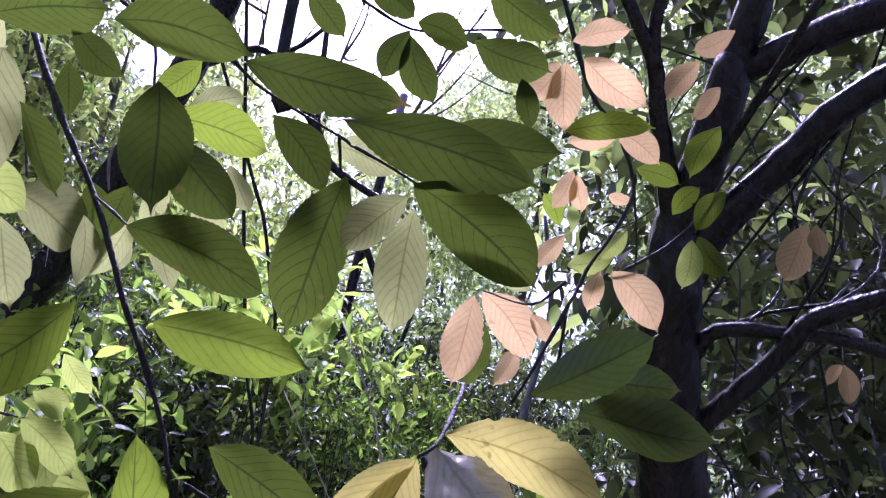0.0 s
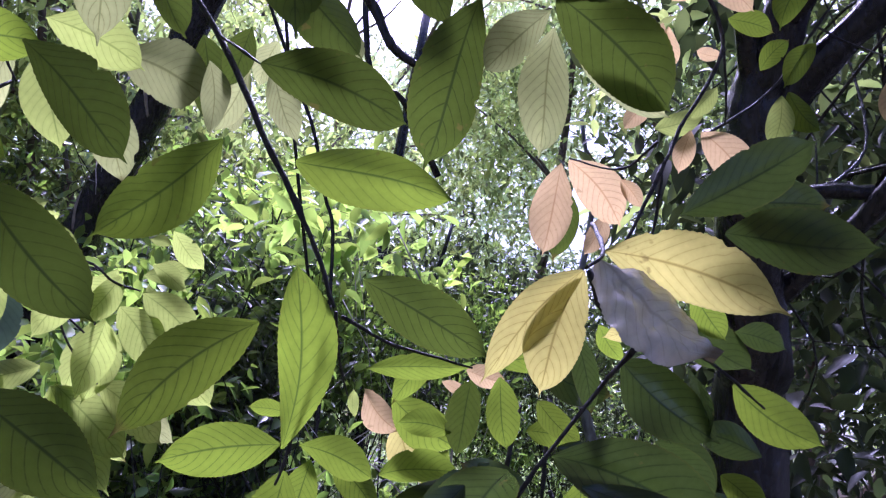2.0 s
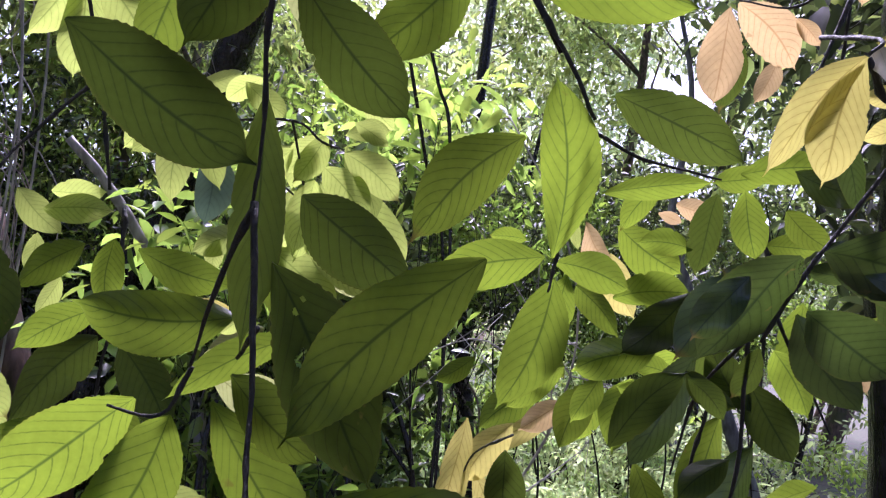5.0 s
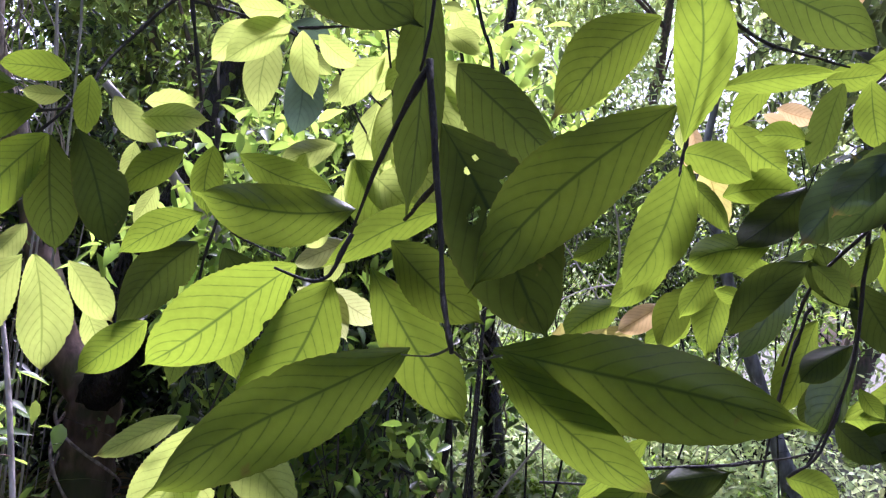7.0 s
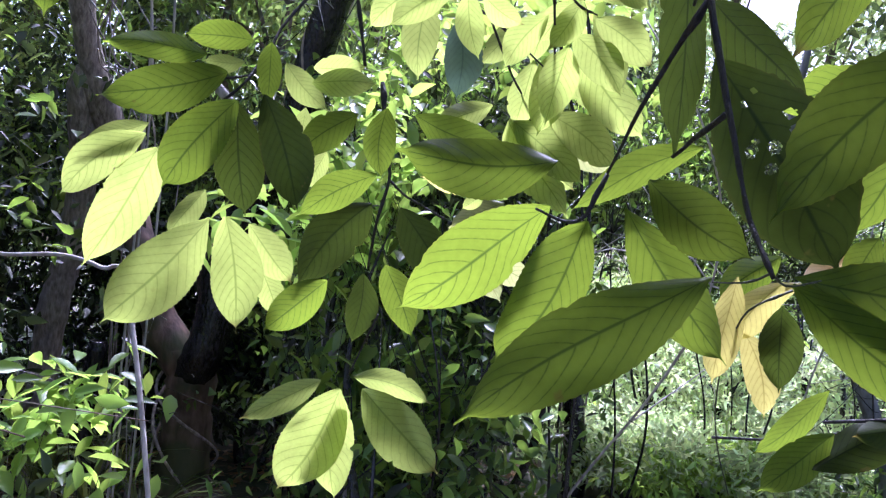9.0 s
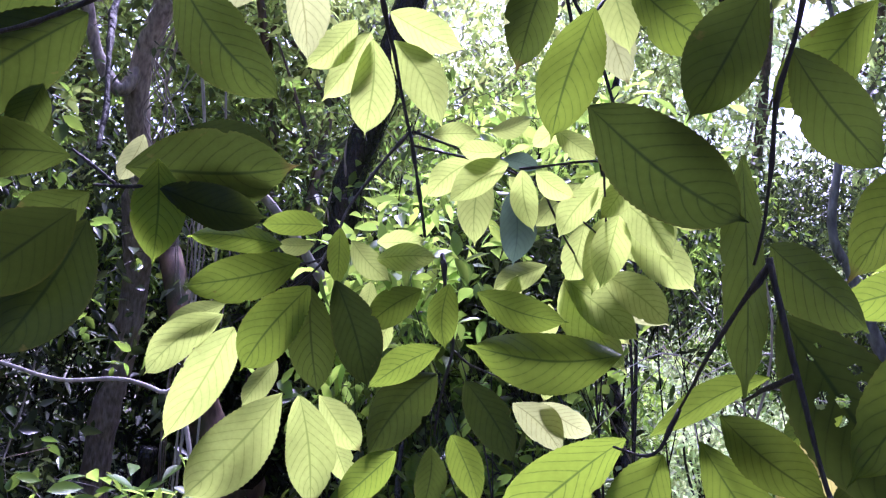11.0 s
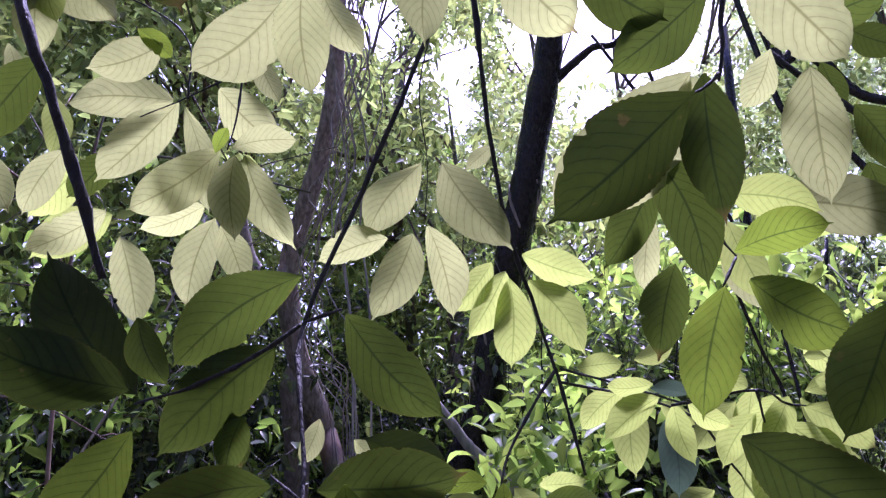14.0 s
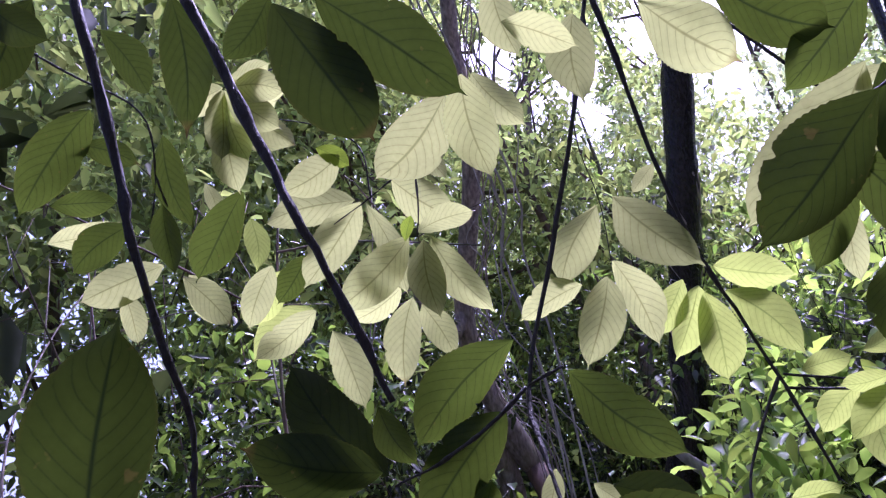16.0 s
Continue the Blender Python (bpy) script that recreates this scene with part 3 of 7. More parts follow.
leaf(buff, (0.044, 0.636, 1.470), (0.024, 0.639, 1.453), 0.0171, (0.406, 0.844, -0.348), "orange")
leaf(buff, (0.010, 0.592, 1.596), (0.033, 0.603, 1.572), 0.0205, (0.190, 0.822, 0.537), "green")

mid = branch("mid")
stem(mid, 0.0025, [(-0.350, 0.434, 1.839), (-0.308, 0.435, 1.779), (-0.264, 0.435, 1.723), (-0.225, 0.436, 1.665), (-0.198, 0.439, 1.625), (-0.173, 0.443, 1.583), (-0.161, 0.446, 1.559)])
stem(mid, 0.0015, [(-0.167, 0.458, 1.562), (-0.169, 0.463, 1.536), (-0.174, 0.461, 1.501), (-0.179, 0.467, 1.473), (-0.181, 0.461, 1.457)])
stem(mid, 0.0012, [(-0.164, 0.464, 1.560), (-0.162, 0.484, 1.537), (-0.161, 0.527, 1.516)])
stem(mid, 0.0014, [(-0.161, 0.468, 1.558), (-0.128, 0.484, 1.547), (-0.079, 0.501, 1.541)])
stem(mid, 0.0010, [(-0.259, 0.430, 1.719), (-0.228, 0.428, 1.701)])
leaf(mid, (-0.178, 0.466, 1.465), (-0.209, 0.485, 1.383), 0.0356, (0.020, 0.977, 0.212), "green")
leaf(mid, (-0.227, 0.424, 1.700), (-0.131, 0.438, 1.673), 0.0418, (0.039, 0.823, 0.566), "dark")
leaf(mid, (-0.180, 0.458, 1.477), (-0.186, 0.436, 1.585), 0.0360, (0.133, 0.975, 0.202), "green")
leaf(mid, (-0.185, 0.471, 1.479), (-0.258, 0.470, 1.459), 0.0302, (-0.048, 0.992, 0.070), "green")
leaf(mid, (-0.079, 0.512, 1.534), (-0.085, 0.556, 1.485), 0.0230, (-0.249, 0.711, 0.655), "dark")
leaf(mid, (-0.201, 0.447, 1.647), (-0.098, 0.469, 1.639), 0.0397, (-0.211, 0.980, 0.013), "green")
leaf(mid, (-0.066, 0.508, 1.547), (-0.002, 0.520, 1.557), 0.0219, (-0.212, 0.961, 0.193), "green")
leaf(mid, (-0.061, 0.517, 1.539), (-0.051, 0.524, 1.493), 0.0332, (0.242, 0.952, 0.179), "green")
leaf(mid, (-0.150, 0.462, 1.581), (-0.067, 0.478, 1.545), 0.0359, (-0.079, 0.964, 0.266), "dark")
leaf(mid, (-0.152, 0.536, 1.536), (-0.079, 0.512, 1.542), 0.0182, (0.304, 0.925, 0.215), "green")
leaf(mid, (-0.180, 0.498, 1.480), (-0.130, 0.502, 1.465), 0.0248, (0.041, 0.938, 0.351), "green")
leaf(mid, (-0.171, 0.497, 1.472), (-0.178, 0.500, 1.429), 0.0289, (-0.246, 0.960, 0.110), "green")
leaf(mid, (-0.035, 0.519, 1.527), (-0.003, 0.526, 1.504), 0.0310, (0.178, 0.807, 0.550), "moss")
leaf(mid, (-0.236, 0.415, 1.644), (-0.297, 0.409, 1.575), 0.0387, (-0.238, 0.960, 0.117), "green")
leaf(mid, (-0.137, 0.576, 1.521), (-0.085, 0.609, 1.492), 0.0429, (-0.426, 0.873, 0.230), "green")
leaf(mid, (-0.161, 0.594, 1.525), (-0.136, 0.654, 1.499), 0.0258, (-0.827, 0.473, 0.309), "orange")
leaf(mid, (-0.169, 0.591, 1.524), (-0.165, 0.597, 1.503), 0.0089, (0.102, 0.965, 0.231), "lime")
leaf(mid, (-0.200, 0.435, 1.544), (-0.256, 0.406, 1.471), 0.0386, (-0.536, 0.845, 0.084), "moss")
leaf(mid, (-0.202, 0.536, 1.499), (-0.229, 0.533, 1.500), 0.0223, (-0.075, 0.836, 0.544), "green")
leaf(mid, (-0.165, 0.546, 1.471), (-0.133, 0.561, 1.437), 0.0388, (-0.512, 0.850, -0.091), "green")
leaf(mid, (-0.107, 0.569, 1.555), (-0.137, 0.576, 1.515), 0.0211, (-0.147, 0.945, 0.291), "green")
leaf(mid, (-0.105, 0.617, 1.541), (-0.086, 0.620, 1.535), 0.0189, (0.052, 0.869, 0.484), "orange")
leaf(mid, (-0.271, 0.448, 1.711), (-0.265, 0.460, 1.663), 0.0262, (0.294, 0.916, 0.265), "pale")
leaf(mid, (-0.093, 0.611, 1.489), (-0.110, 0.613, 1.458), 0.0217, (0.065, 1.001, 0.030), "green")
leaf(mid, (-0.139, 0.651, 1.511), (-0.114, 0.680, 1.459), 0.0380, (-0.438, 0.854, 0.267), "buff")
leaf(mid, (-0.143, 0.567, 1.410), (-0.162, 0.571, 1.374), 0.0312, (0.367, 0.923, -0.089), "green")
leaf(mid, (-0.169, 0.592, 1.414), (-0.212, 0.591, 1.377), 0.0257, (-0.142, 0.980, 0.132), "green")
leaf(mid, (-0.195, 0.610, 1.437), (-0.167, 0.617, 1.403), 0.0288, (-0.441, 0.878, -0.186), "green")
leaf(mid, (-0.197, 0.631, 1.410), (-0.183, 0.633, 1.401), 0.0175, (-0.027, 0.969, 0.258), "orange")
leaf(mid, (-0.168, 0.642, 1.385), (-0.203, 0.639, 1.358), 0.0238, (0.138, 0.948, -0.275), "orange")
leaf(mid, (-0.218, 0.437, 1.415), (-0.239, 0.433, 1.399), 0.0211, (0.051, 0.942, -0.339), "green")

lateral = branch("lateral")
stem(lateral, 0.0015, [(-0.287, 0.401, 1.868), (-0.253, 0.407, 1.841), (-0.237, 0.406, 1.805), (-0.231, 0.413, 1.771)])
stem(lateral, 0.0013, [(-0.228, 0.408, 1.769), (-0.218, 0.407, 1.773)])
leaf(lateral, (-0.227, 0.424, 1.770), (-0.173, 0.456, 1.726), 0.0375, (-0.528, 0.851, -0.037), "dark")
leaf(lateral, (-0.219, 0.410, 1.774), (-0.151, 0.424, 1.765), 0.0311, (-0.060, 0.720, 0.690), "green")
leaf(lateral, (-0.266, 0.391, 1.827), (-0.171, 0.397, 1.819), 0.0431, (0.040, 0.610, 0.790), "dark")
leaf(lateral, (-0.219, 0.427, 1.829), (-0.251, 0.437, 1.802), 0.0229, (-0.200, 0.800, 0.570), "green")
leaf(lateral, (-0.299, 0.403, 1.825), (-0.260, 0.418, 1.801), 0.0349, (-0.120, 0.920, 0.370), "dark")
leaf(lateral, (-0.317, 0.436, 1.819), (-0.309, 0.450, 1.780), 0.0276, (-0.139, 0.942, 0.305), "dark")
leaf(lateral, (-0.245, 0.441, 1.734), (-0.260, 0.458, 1.697), 0.0303, (-0.652, 0.552, 0.515), "dark")
leaf(lateral, (-0.346, 0.388, 1.815), (-0.267, 0.387, 1.832), 0.0478, (-0.180, 0.440, 0.880), "dark")
leaf(lateral, (-0.324, 0.385, 1.790), (-0.328, 0.417, 1.697), 0.0445, (-0.269, 0.902, 0.324), "pale")
leaf(lateral, (-0.347, 0.403, 1.822), (-0.374, 0.406, 1.781), 0.0361, (-0.414, 0.845, 0.335), "pale")
leaf(lateral, (-0.211, 0.371, 1.774), (-0.193, 0.381, 1.693), 0.0486, (-0.148, 0.981, 0.084), "dark")
leaf(lateral, (-0.249, 0.496, 1.740), (-0.222, 0.511, 1.685), 0.0276, (0.228, 0.903, 0.365), "pale")
leaf(lateral, (-0.263, 0.495, 1.732), (-0.287, 0.505, 1.684), 0.0263, (-0.657, 0.586, 0.473), "pale")
leaf(lateral, (-0.252, 0.510, 1.766), (-0.266, 0.524, 1.733), 0.0278, (-0.641, 0.564, 0.514), "pale")
leaf(lateral, (-0.232, 0.512, 1.765), (-0.209, 0.530, 1.732), 0.0255, (-0.429, 0.882, 0.174), "pale")
leaf(lateral, (-0.211, 0.510, 1.793), (-0.189, 0.520, 1.760), 0.0271, (-0.468, 0.881, -0.047), "pale")
leaf(lateral, (-0.250, 0.488, 1.825), (-0.204, 0.484, 1.841), 0.0241, (-0.020, 0.960, 0.280), "pale")
leaf(lateral, (-0.284, 0.547, 1.728), (-0.291, 0.553, 1.706), 0.0175, (-0.307, 0.895, 0.321), "pale")
leaf(lateral, (-0.303, 0.391, 1.757), (-0.277, 0.423, 1.711), 0.0394, (0.309, 0.693, 0.648), "dark")
leaf(lateral, (-0.299, 0.487, 1.752), (-0.290, 0.517, 1.693), 0.0331, (0.022, 0.889, 0.454), "dark")

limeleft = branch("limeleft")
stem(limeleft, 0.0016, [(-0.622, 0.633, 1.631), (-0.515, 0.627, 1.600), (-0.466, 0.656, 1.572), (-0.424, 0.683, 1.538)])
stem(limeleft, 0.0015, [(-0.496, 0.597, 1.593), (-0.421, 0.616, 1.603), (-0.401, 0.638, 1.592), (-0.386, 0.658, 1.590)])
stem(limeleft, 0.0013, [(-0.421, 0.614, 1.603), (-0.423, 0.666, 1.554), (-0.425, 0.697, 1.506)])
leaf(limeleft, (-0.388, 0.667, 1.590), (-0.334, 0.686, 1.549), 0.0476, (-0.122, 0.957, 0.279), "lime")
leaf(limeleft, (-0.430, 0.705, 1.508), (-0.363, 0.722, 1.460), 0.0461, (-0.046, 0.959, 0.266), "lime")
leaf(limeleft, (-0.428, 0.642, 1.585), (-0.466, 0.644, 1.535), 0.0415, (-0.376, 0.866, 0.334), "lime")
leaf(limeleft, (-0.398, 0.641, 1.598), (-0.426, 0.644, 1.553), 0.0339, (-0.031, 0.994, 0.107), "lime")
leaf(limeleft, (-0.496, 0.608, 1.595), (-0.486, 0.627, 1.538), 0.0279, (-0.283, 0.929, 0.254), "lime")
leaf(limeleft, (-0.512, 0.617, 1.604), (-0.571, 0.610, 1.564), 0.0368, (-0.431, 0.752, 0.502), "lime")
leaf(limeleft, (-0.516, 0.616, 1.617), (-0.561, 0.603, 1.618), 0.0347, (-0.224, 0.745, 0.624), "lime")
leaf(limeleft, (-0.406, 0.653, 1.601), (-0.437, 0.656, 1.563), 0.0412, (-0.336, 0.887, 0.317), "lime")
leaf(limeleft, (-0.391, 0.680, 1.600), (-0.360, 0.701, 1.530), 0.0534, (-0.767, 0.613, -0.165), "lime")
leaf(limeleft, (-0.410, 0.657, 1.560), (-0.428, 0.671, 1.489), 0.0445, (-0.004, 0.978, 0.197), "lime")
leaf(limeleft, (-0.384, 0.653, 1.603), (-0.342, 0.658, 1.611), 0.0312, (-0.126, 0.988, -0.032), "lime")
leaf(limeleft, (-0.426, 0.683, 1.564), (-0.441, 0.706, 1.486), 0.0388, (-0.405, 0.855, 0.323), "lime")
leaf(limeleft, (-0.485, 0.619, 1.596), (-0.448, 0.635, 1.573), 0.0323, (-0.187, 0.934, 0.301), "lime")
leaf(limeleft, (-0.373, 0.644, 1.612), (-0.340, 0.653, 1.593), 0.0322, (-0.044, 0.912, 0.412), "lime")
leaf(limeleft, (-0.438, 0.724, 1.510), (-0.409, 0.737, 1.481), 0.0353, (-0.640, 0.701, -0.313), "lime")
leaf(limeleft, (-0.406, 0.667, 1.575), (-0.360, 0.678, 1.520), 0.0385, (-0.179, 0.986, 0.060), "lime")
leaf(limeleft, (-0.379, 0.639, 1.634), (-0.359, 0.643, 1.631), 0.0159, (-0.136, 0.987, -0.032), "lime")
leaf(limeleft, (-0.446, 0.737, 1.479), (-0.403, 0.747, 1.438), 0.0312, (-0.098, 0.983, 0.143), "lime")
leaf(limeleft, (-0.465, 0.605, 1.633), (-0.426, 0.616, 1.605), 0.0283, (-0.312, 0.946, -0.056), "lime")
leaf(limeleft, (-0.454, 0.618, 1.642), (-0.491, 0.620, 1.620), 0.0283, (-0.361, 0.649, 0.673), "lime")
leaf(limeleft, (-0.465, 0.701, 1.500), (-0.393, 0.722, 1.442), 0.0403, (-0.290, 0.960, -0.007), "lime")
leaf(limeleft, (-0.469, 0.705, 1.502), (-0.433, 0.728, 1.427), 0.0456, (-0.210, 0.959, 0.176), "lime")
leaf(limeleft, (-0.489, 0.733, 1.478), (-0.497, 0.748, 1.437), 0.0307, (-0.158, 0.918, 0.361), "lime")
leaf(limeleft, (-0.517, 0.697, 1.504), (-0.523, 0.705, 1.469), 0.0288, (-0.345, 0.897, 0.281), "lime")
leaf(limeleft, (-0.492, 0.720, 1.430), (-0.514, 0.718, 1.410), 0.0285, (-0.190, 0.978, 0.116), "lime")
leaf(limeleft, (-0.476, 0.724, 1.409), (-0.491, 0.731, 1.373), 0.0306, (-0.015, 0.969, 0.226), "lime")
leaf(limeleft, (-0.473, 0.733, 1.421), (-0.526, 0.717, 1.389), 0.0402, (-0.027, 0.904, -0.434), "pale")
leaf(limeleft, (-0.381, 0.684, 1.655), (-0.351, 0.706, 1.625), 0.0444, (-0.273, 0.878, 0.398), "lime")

near = branch("near")
stem(near, 0.0016, [(-0.287, 0.262, 1.680), (-0.289, 0.271, 1.621), (-0.294, 0.286, 1.575), (-0.302, 0.300, 1.544), (-0.305, 0.315, 1.500), (-0.310, 0.324, 1.470)])
stem(near, 0.0017, [(-0.304, 0.314, 1.472), (-0.293, 0.305, 1.417), (-0.285, 0.296, 1.379), (-0.275, 0.280, 1.349)])
stem(near, 0.0015, [(-0.304, 0.313, 1.469), (-0.326, 0.332, 1.433), (-0.344, 0.353, 1.397)])
stem(near, 0.0006, [(-0.275, 0.280, 1.350), (-0.269, 0.285, 1.347), (-0.257, 0.289, 1.350)])
stem(near, 0.0006, [(-0.276, 0.281, 1.351), (-0.284, 0.283, 1.347), (-0.296, 0.287, 1.346)])
stem(near, 0.0013, [(-0.294, 0.311, 1.418), (-0.314, 0.339, 1.404)])
stem(near, 0.0013, [(-0.344, 0.355, 1.397), (-0.357, 0.355, 1.372), (-0.376, 0.340, 1.376)])
leaf(near, (-0.352, 0.355, 1.373), (-0.395, 0.355, 1.297), 0.0383, (-0.442, 0.862, 0.247), "green")
leaf(near, (-0.371, 0.354, 1.379), (-0.449, 0.353, 1.319), 0.0407, (-0.372, 0.793, 0.483), "green")
leaf(near, (-0.296, 0.301, 1.348), (-0.393, 0.280, 1.278), 0.0361, (0.025, 0.951, -0.312), "moss")
leaf(near, (-0.299, 0.329, 1.448), (-0.241, 0.330, 1.353), 0.0490, (0.229, 0.957, 0.159), "deep", holes=True)
leaf(near, (-0.263, 0.309, 1.351), (-0.137, 0.319, 1.333), 0.0389, (-0.121, 0.945, -0.307), "moss")
leaf(near, (-0.264, 0.306, 1.348), (-0.192, 0.320, 1.299), 0.0279, (0.054, 0.935, 0.343), "green")
leaf(near, (-0.334, 0.360, 1.381), (-0.280, 0.378, 1.307), 0.0335, (-0.291, 0.960, 0.013), "green")
leaf(near, (-0.324, 0.356, 1.395), (-0.273, 0.353, 1.359), 0.0305, (0.126, 0.989, 0.074), "moss")
leaf(near, (-0.315, 0.334, 1.528), (-0.313, 0.338, 1.405), 0.0270, (-0.473, 0.881, 0.019), "dark")
leaf(near, (-0.299, 0.376, 1.416), (-0.364, 0.367, 1.378), 0.0191, (-0.325, 0.871, 0.365), "green")
leaf(near, (-0.300, 0.357, 1.485), (-0.247, 0.398, 1.443), 0.0448, (-0.636, 0.771, -0.034), "dark")
leaf(near, (-0.305, 0.299, 1.604), (-0.342, 0.302, 1.536), 0.0393, (-0.360, 0.902, 0.236), "dark")
leaf(near, (-0.295, 0.309, 1.574), (-0.247, 0.351, 1.522), 0.0345, (-0.420, 0.862, 0.276), "dark")
leaf(near, (-0.276, 0.291, 1.629), (-0.232, 0.317, 1.588), 0.0370, (-0.041, 0.861, 0.512), "dark")
leaf(near, (-0.386, 0.283, 1.540), (-0.312, 0.328, 1.492), 0.0466, (-0.133, 0.815, 0.558), "deep")
leaf(near, (-0.200, 0.305, 1.454), (-0.275, 0.302, 1.372), 0.0378, (0.078, 0.992, -0.099), "moss")
leaf(near, (-0.387, 0.486, 1.425), (-0.498, 0.467, 1.425), 0.0441, (-0.155, 0.933, -0.311), "green")

orangelow = branch("orangelow")
stem(orangelow, 0.0010, [(-0.207, 0.649, 1.353), (-0.239, 0.656, 1.333), (-0.252, 0.671, 1.299), (-0.256, 0.688, 1.267), (-0.253, 0.706, 1.213), (-0.238, 0.715, 1.163)])
stem(orangelow, 0.0013, [(-0.257, 0.702, 1.215), (-0.184, 0.701, 1.225), (-0.077, 0.707, 1.259)])
stem(orangelow, 0.0017, [(-0.045, 0.545, 1.525), (-0.053, 0.531, 1.446), (-0.054, 0.541, 1.358), (-0.069, 0.544, 1.296), (-0.088, 0.545, 1.276)])
stem(orangelow, 0.0015, [(-0.176, 0.659, 1.247), (-0.127, 0.651, 1.257), (-0.088, 0.639, 1.268), (-0.067, 0.555, 1.294)])
stem(orangelow, 0.0014, [(-0.054, 0.526, 1.443), (-0.079, 0.554, 1.404), (-0.093, 0.558, 1.348)])
stem(orangelow, 0.0017, [(-0.017, 0.641, 1.540), (-0.018, 0.636, 1.479), (-0.020, 0.631, 1.425), (-0.027, 0.625, 1.363), (-0.036, 0.627, 1.318), (-0.054, 0.627, 1.273)])
stem(orangelow, 0.0017, [(-0.052, 0.647, 1.395), (-0.058, 0.648, 1.380), (-0.068, 0.649, 1.338), (-0.075, 0.652, 1.291), (-0.079, 0.655, 1.254)])
stem(orangelow, 0.0017, [(-0.013, 0.628, 1.470), (0.010, 0.636, 1.428), (0.035, 0.645, 1.382)])
leaf(orangelow, (-0.072, 0.599, 1.436), (-0.123, 0.566, 1.346), 0.0400, (-0.050, 0.800, 0.600), "sheen")
leaf(orangelow, (-0.034, 0.608, 1.416), (-0.002, 0.599, 1.359), 0.0400, (-0.200, 0.900, 0.350), "dark")
leaf(orangelow, (0.028, 0.648, 1.340), (-0.036, 0.617, 1.311), 0.0300, (-0.100, 0.750, 0.650), "moss")
leaf(orangelow, (-0.029, 0.613, 1.368), (-0.070, 0.581, 1.299), 0.0440, (0.100, 0.750, 0.650), "sheen")
leaf(orangelow, (-0.041, 0.671, 1.385), (-0.076, 0.651, 1.301), 0.0360, (-0.200, 0.950, 0.200), "moss")
leaf(orangelow, (-0.071, 0.599, 1.435), (-0.036, 0.630, 1.394), 0.0360, (-0.200, 0.900, 0.350), "dark")
leaf(orangelow, (0.015, 0.653, 1.482), (0.010, 0.659, 1.406), 0.0340, (-0.200, 0.950, 0.200), "green")
leaf(orangelow, (0.030, 0.631, 1.305), (-0.042, 0.598, 1.286), 0.0360, (0.000, 0.700, 0.700), "sheen")
leaf(orangelow, (-0.146, 0.649, 1.401), (-0.170, 0.628, 1.346), 0.0320, (-0.200, 0.950, 0.200), "moss")
leaf(orangelow, (-0.110, 0.696, 1.408), (-0.125, 0.679, 1.343), 0.0400, (-0.200, 0.950, 0.200), "green")
leaf(orangelow, (-0.107, 0.682, 1.339), (-0.089, 0.671, 1.282), 0.0320, (-0.100, 0.950, 0.300), "moss")
leaf(orangelow, (-0.138, 0.572, 1.466), (-0.081, 0.583, 1.476), 0.0280, (0.000, 0.850, 0.500), "green")
leaf(orangelow, (-0.240, 0.675, 1.315), (-0.217, 0.685, 1.240), 0.0313, (0.211, 0.957, 0.200), "buff")
leaf(orangelow, (-0.164, 0.673, 1.237), (-0.221, 0.668, 1.180), 0.0346, (0.120, 0.969, -0.196), "green")
leaf(orangelow, (-0.110, 0.646, 1.255), (-0.158, 0.641, 1.241), 0.0283, (0.063, 0.856, -0.516), "dark")
leaf(orangelow, (-0.213, 0.656, 1.339), (-0.210, 0.665, 1.265), 0.0343, (0.180, 0.974, 0.117), "dark")
leaf(orangelow, (-0.076, 0.595, 1.267), (-0.036, 0.601, 1.255), 0.0243, (-0.156, 0.985, 0.001), "green")
leaf(orangelow, (-0.057, 0.557, 1.314), (-0.024, 0.562, 1.291), 0.0319, (-0.230, 0.967, -0.122), "dark")
leaf(orangelow, (-0.210, 0.674, 1.360), (-0.249, 0.673, 1.305), 0.0310, (0.244, 0.956, -0.180), "buff")
leaf(orangelow, (-0.064, 0.515, 1.367), (-0.095, 0.508, 1.340), 0.0298, (0.248, 0.808, -0.539), "dark")
leaf(orangelow, (-0.249, 0.665, 1.361), (-0.263, 0.670, 1.266), 0.0306, (0.496, 0.870, -0.023), "buff")
leaf(orangelow, (-0.180, 0.666, 1.206), (-0.094, 0.676, 1.253), 0.0394, (0.204, 0.833, -0.519), "dark")
leaf(orangelow, (-0.165, 0.694, 1.270), (-0.226, 0.682, 1.208), 0.0262, (-0.191, 0.984, -0.002), "green")
leaf(orangelow, (-0.039, 0.550, 1.509), (-0.004, 0.557, 1.509), 0.0232, (-0.198, 0.973, 0.145), "green")
leaf(orangelow, (-0.046, 0.527, 1.438), (-0.061, 0.535, 1.404), 0.0244, (-0.219, 0.916, 0.328), "dark")
leaf(orangelow, (-0.038, 0.574, 1.338), (-0.020, 0.576, 1.318), 0.0258, (0.425, 0.786, 0.444), "green")
leaf(orangelow, (-0.043, 0.612, 1.348), (-0.065, 0.613, 1.303), 0.0352, (0.033, 1.003, 0.009), "dark")
leaf(orangelow, (-0.089, 0.542, 1.472), (-0.133, 0.538, 1.425), 0.0389, (0.260, 0.915, -0.316), "dark")
leaf(orangelow, (-0.089, 0.538, 1.501), (-0.127, 0.535, 1.502), 0.0233, (-0.066, 0.983, 0.171), "green")
leaf(orangelow, (-0.092, 0.506, 1.414), (-0.068, 0.511, 1.390), 0.0244, (0.052, 0.966, 0.261), "dark")
leaf(orangelow, (-0.032, 0.604, 1.394), (-0.066, 0.597, 1.442), 0.0319, (-0.156, 0.981, 0.058), "dark")
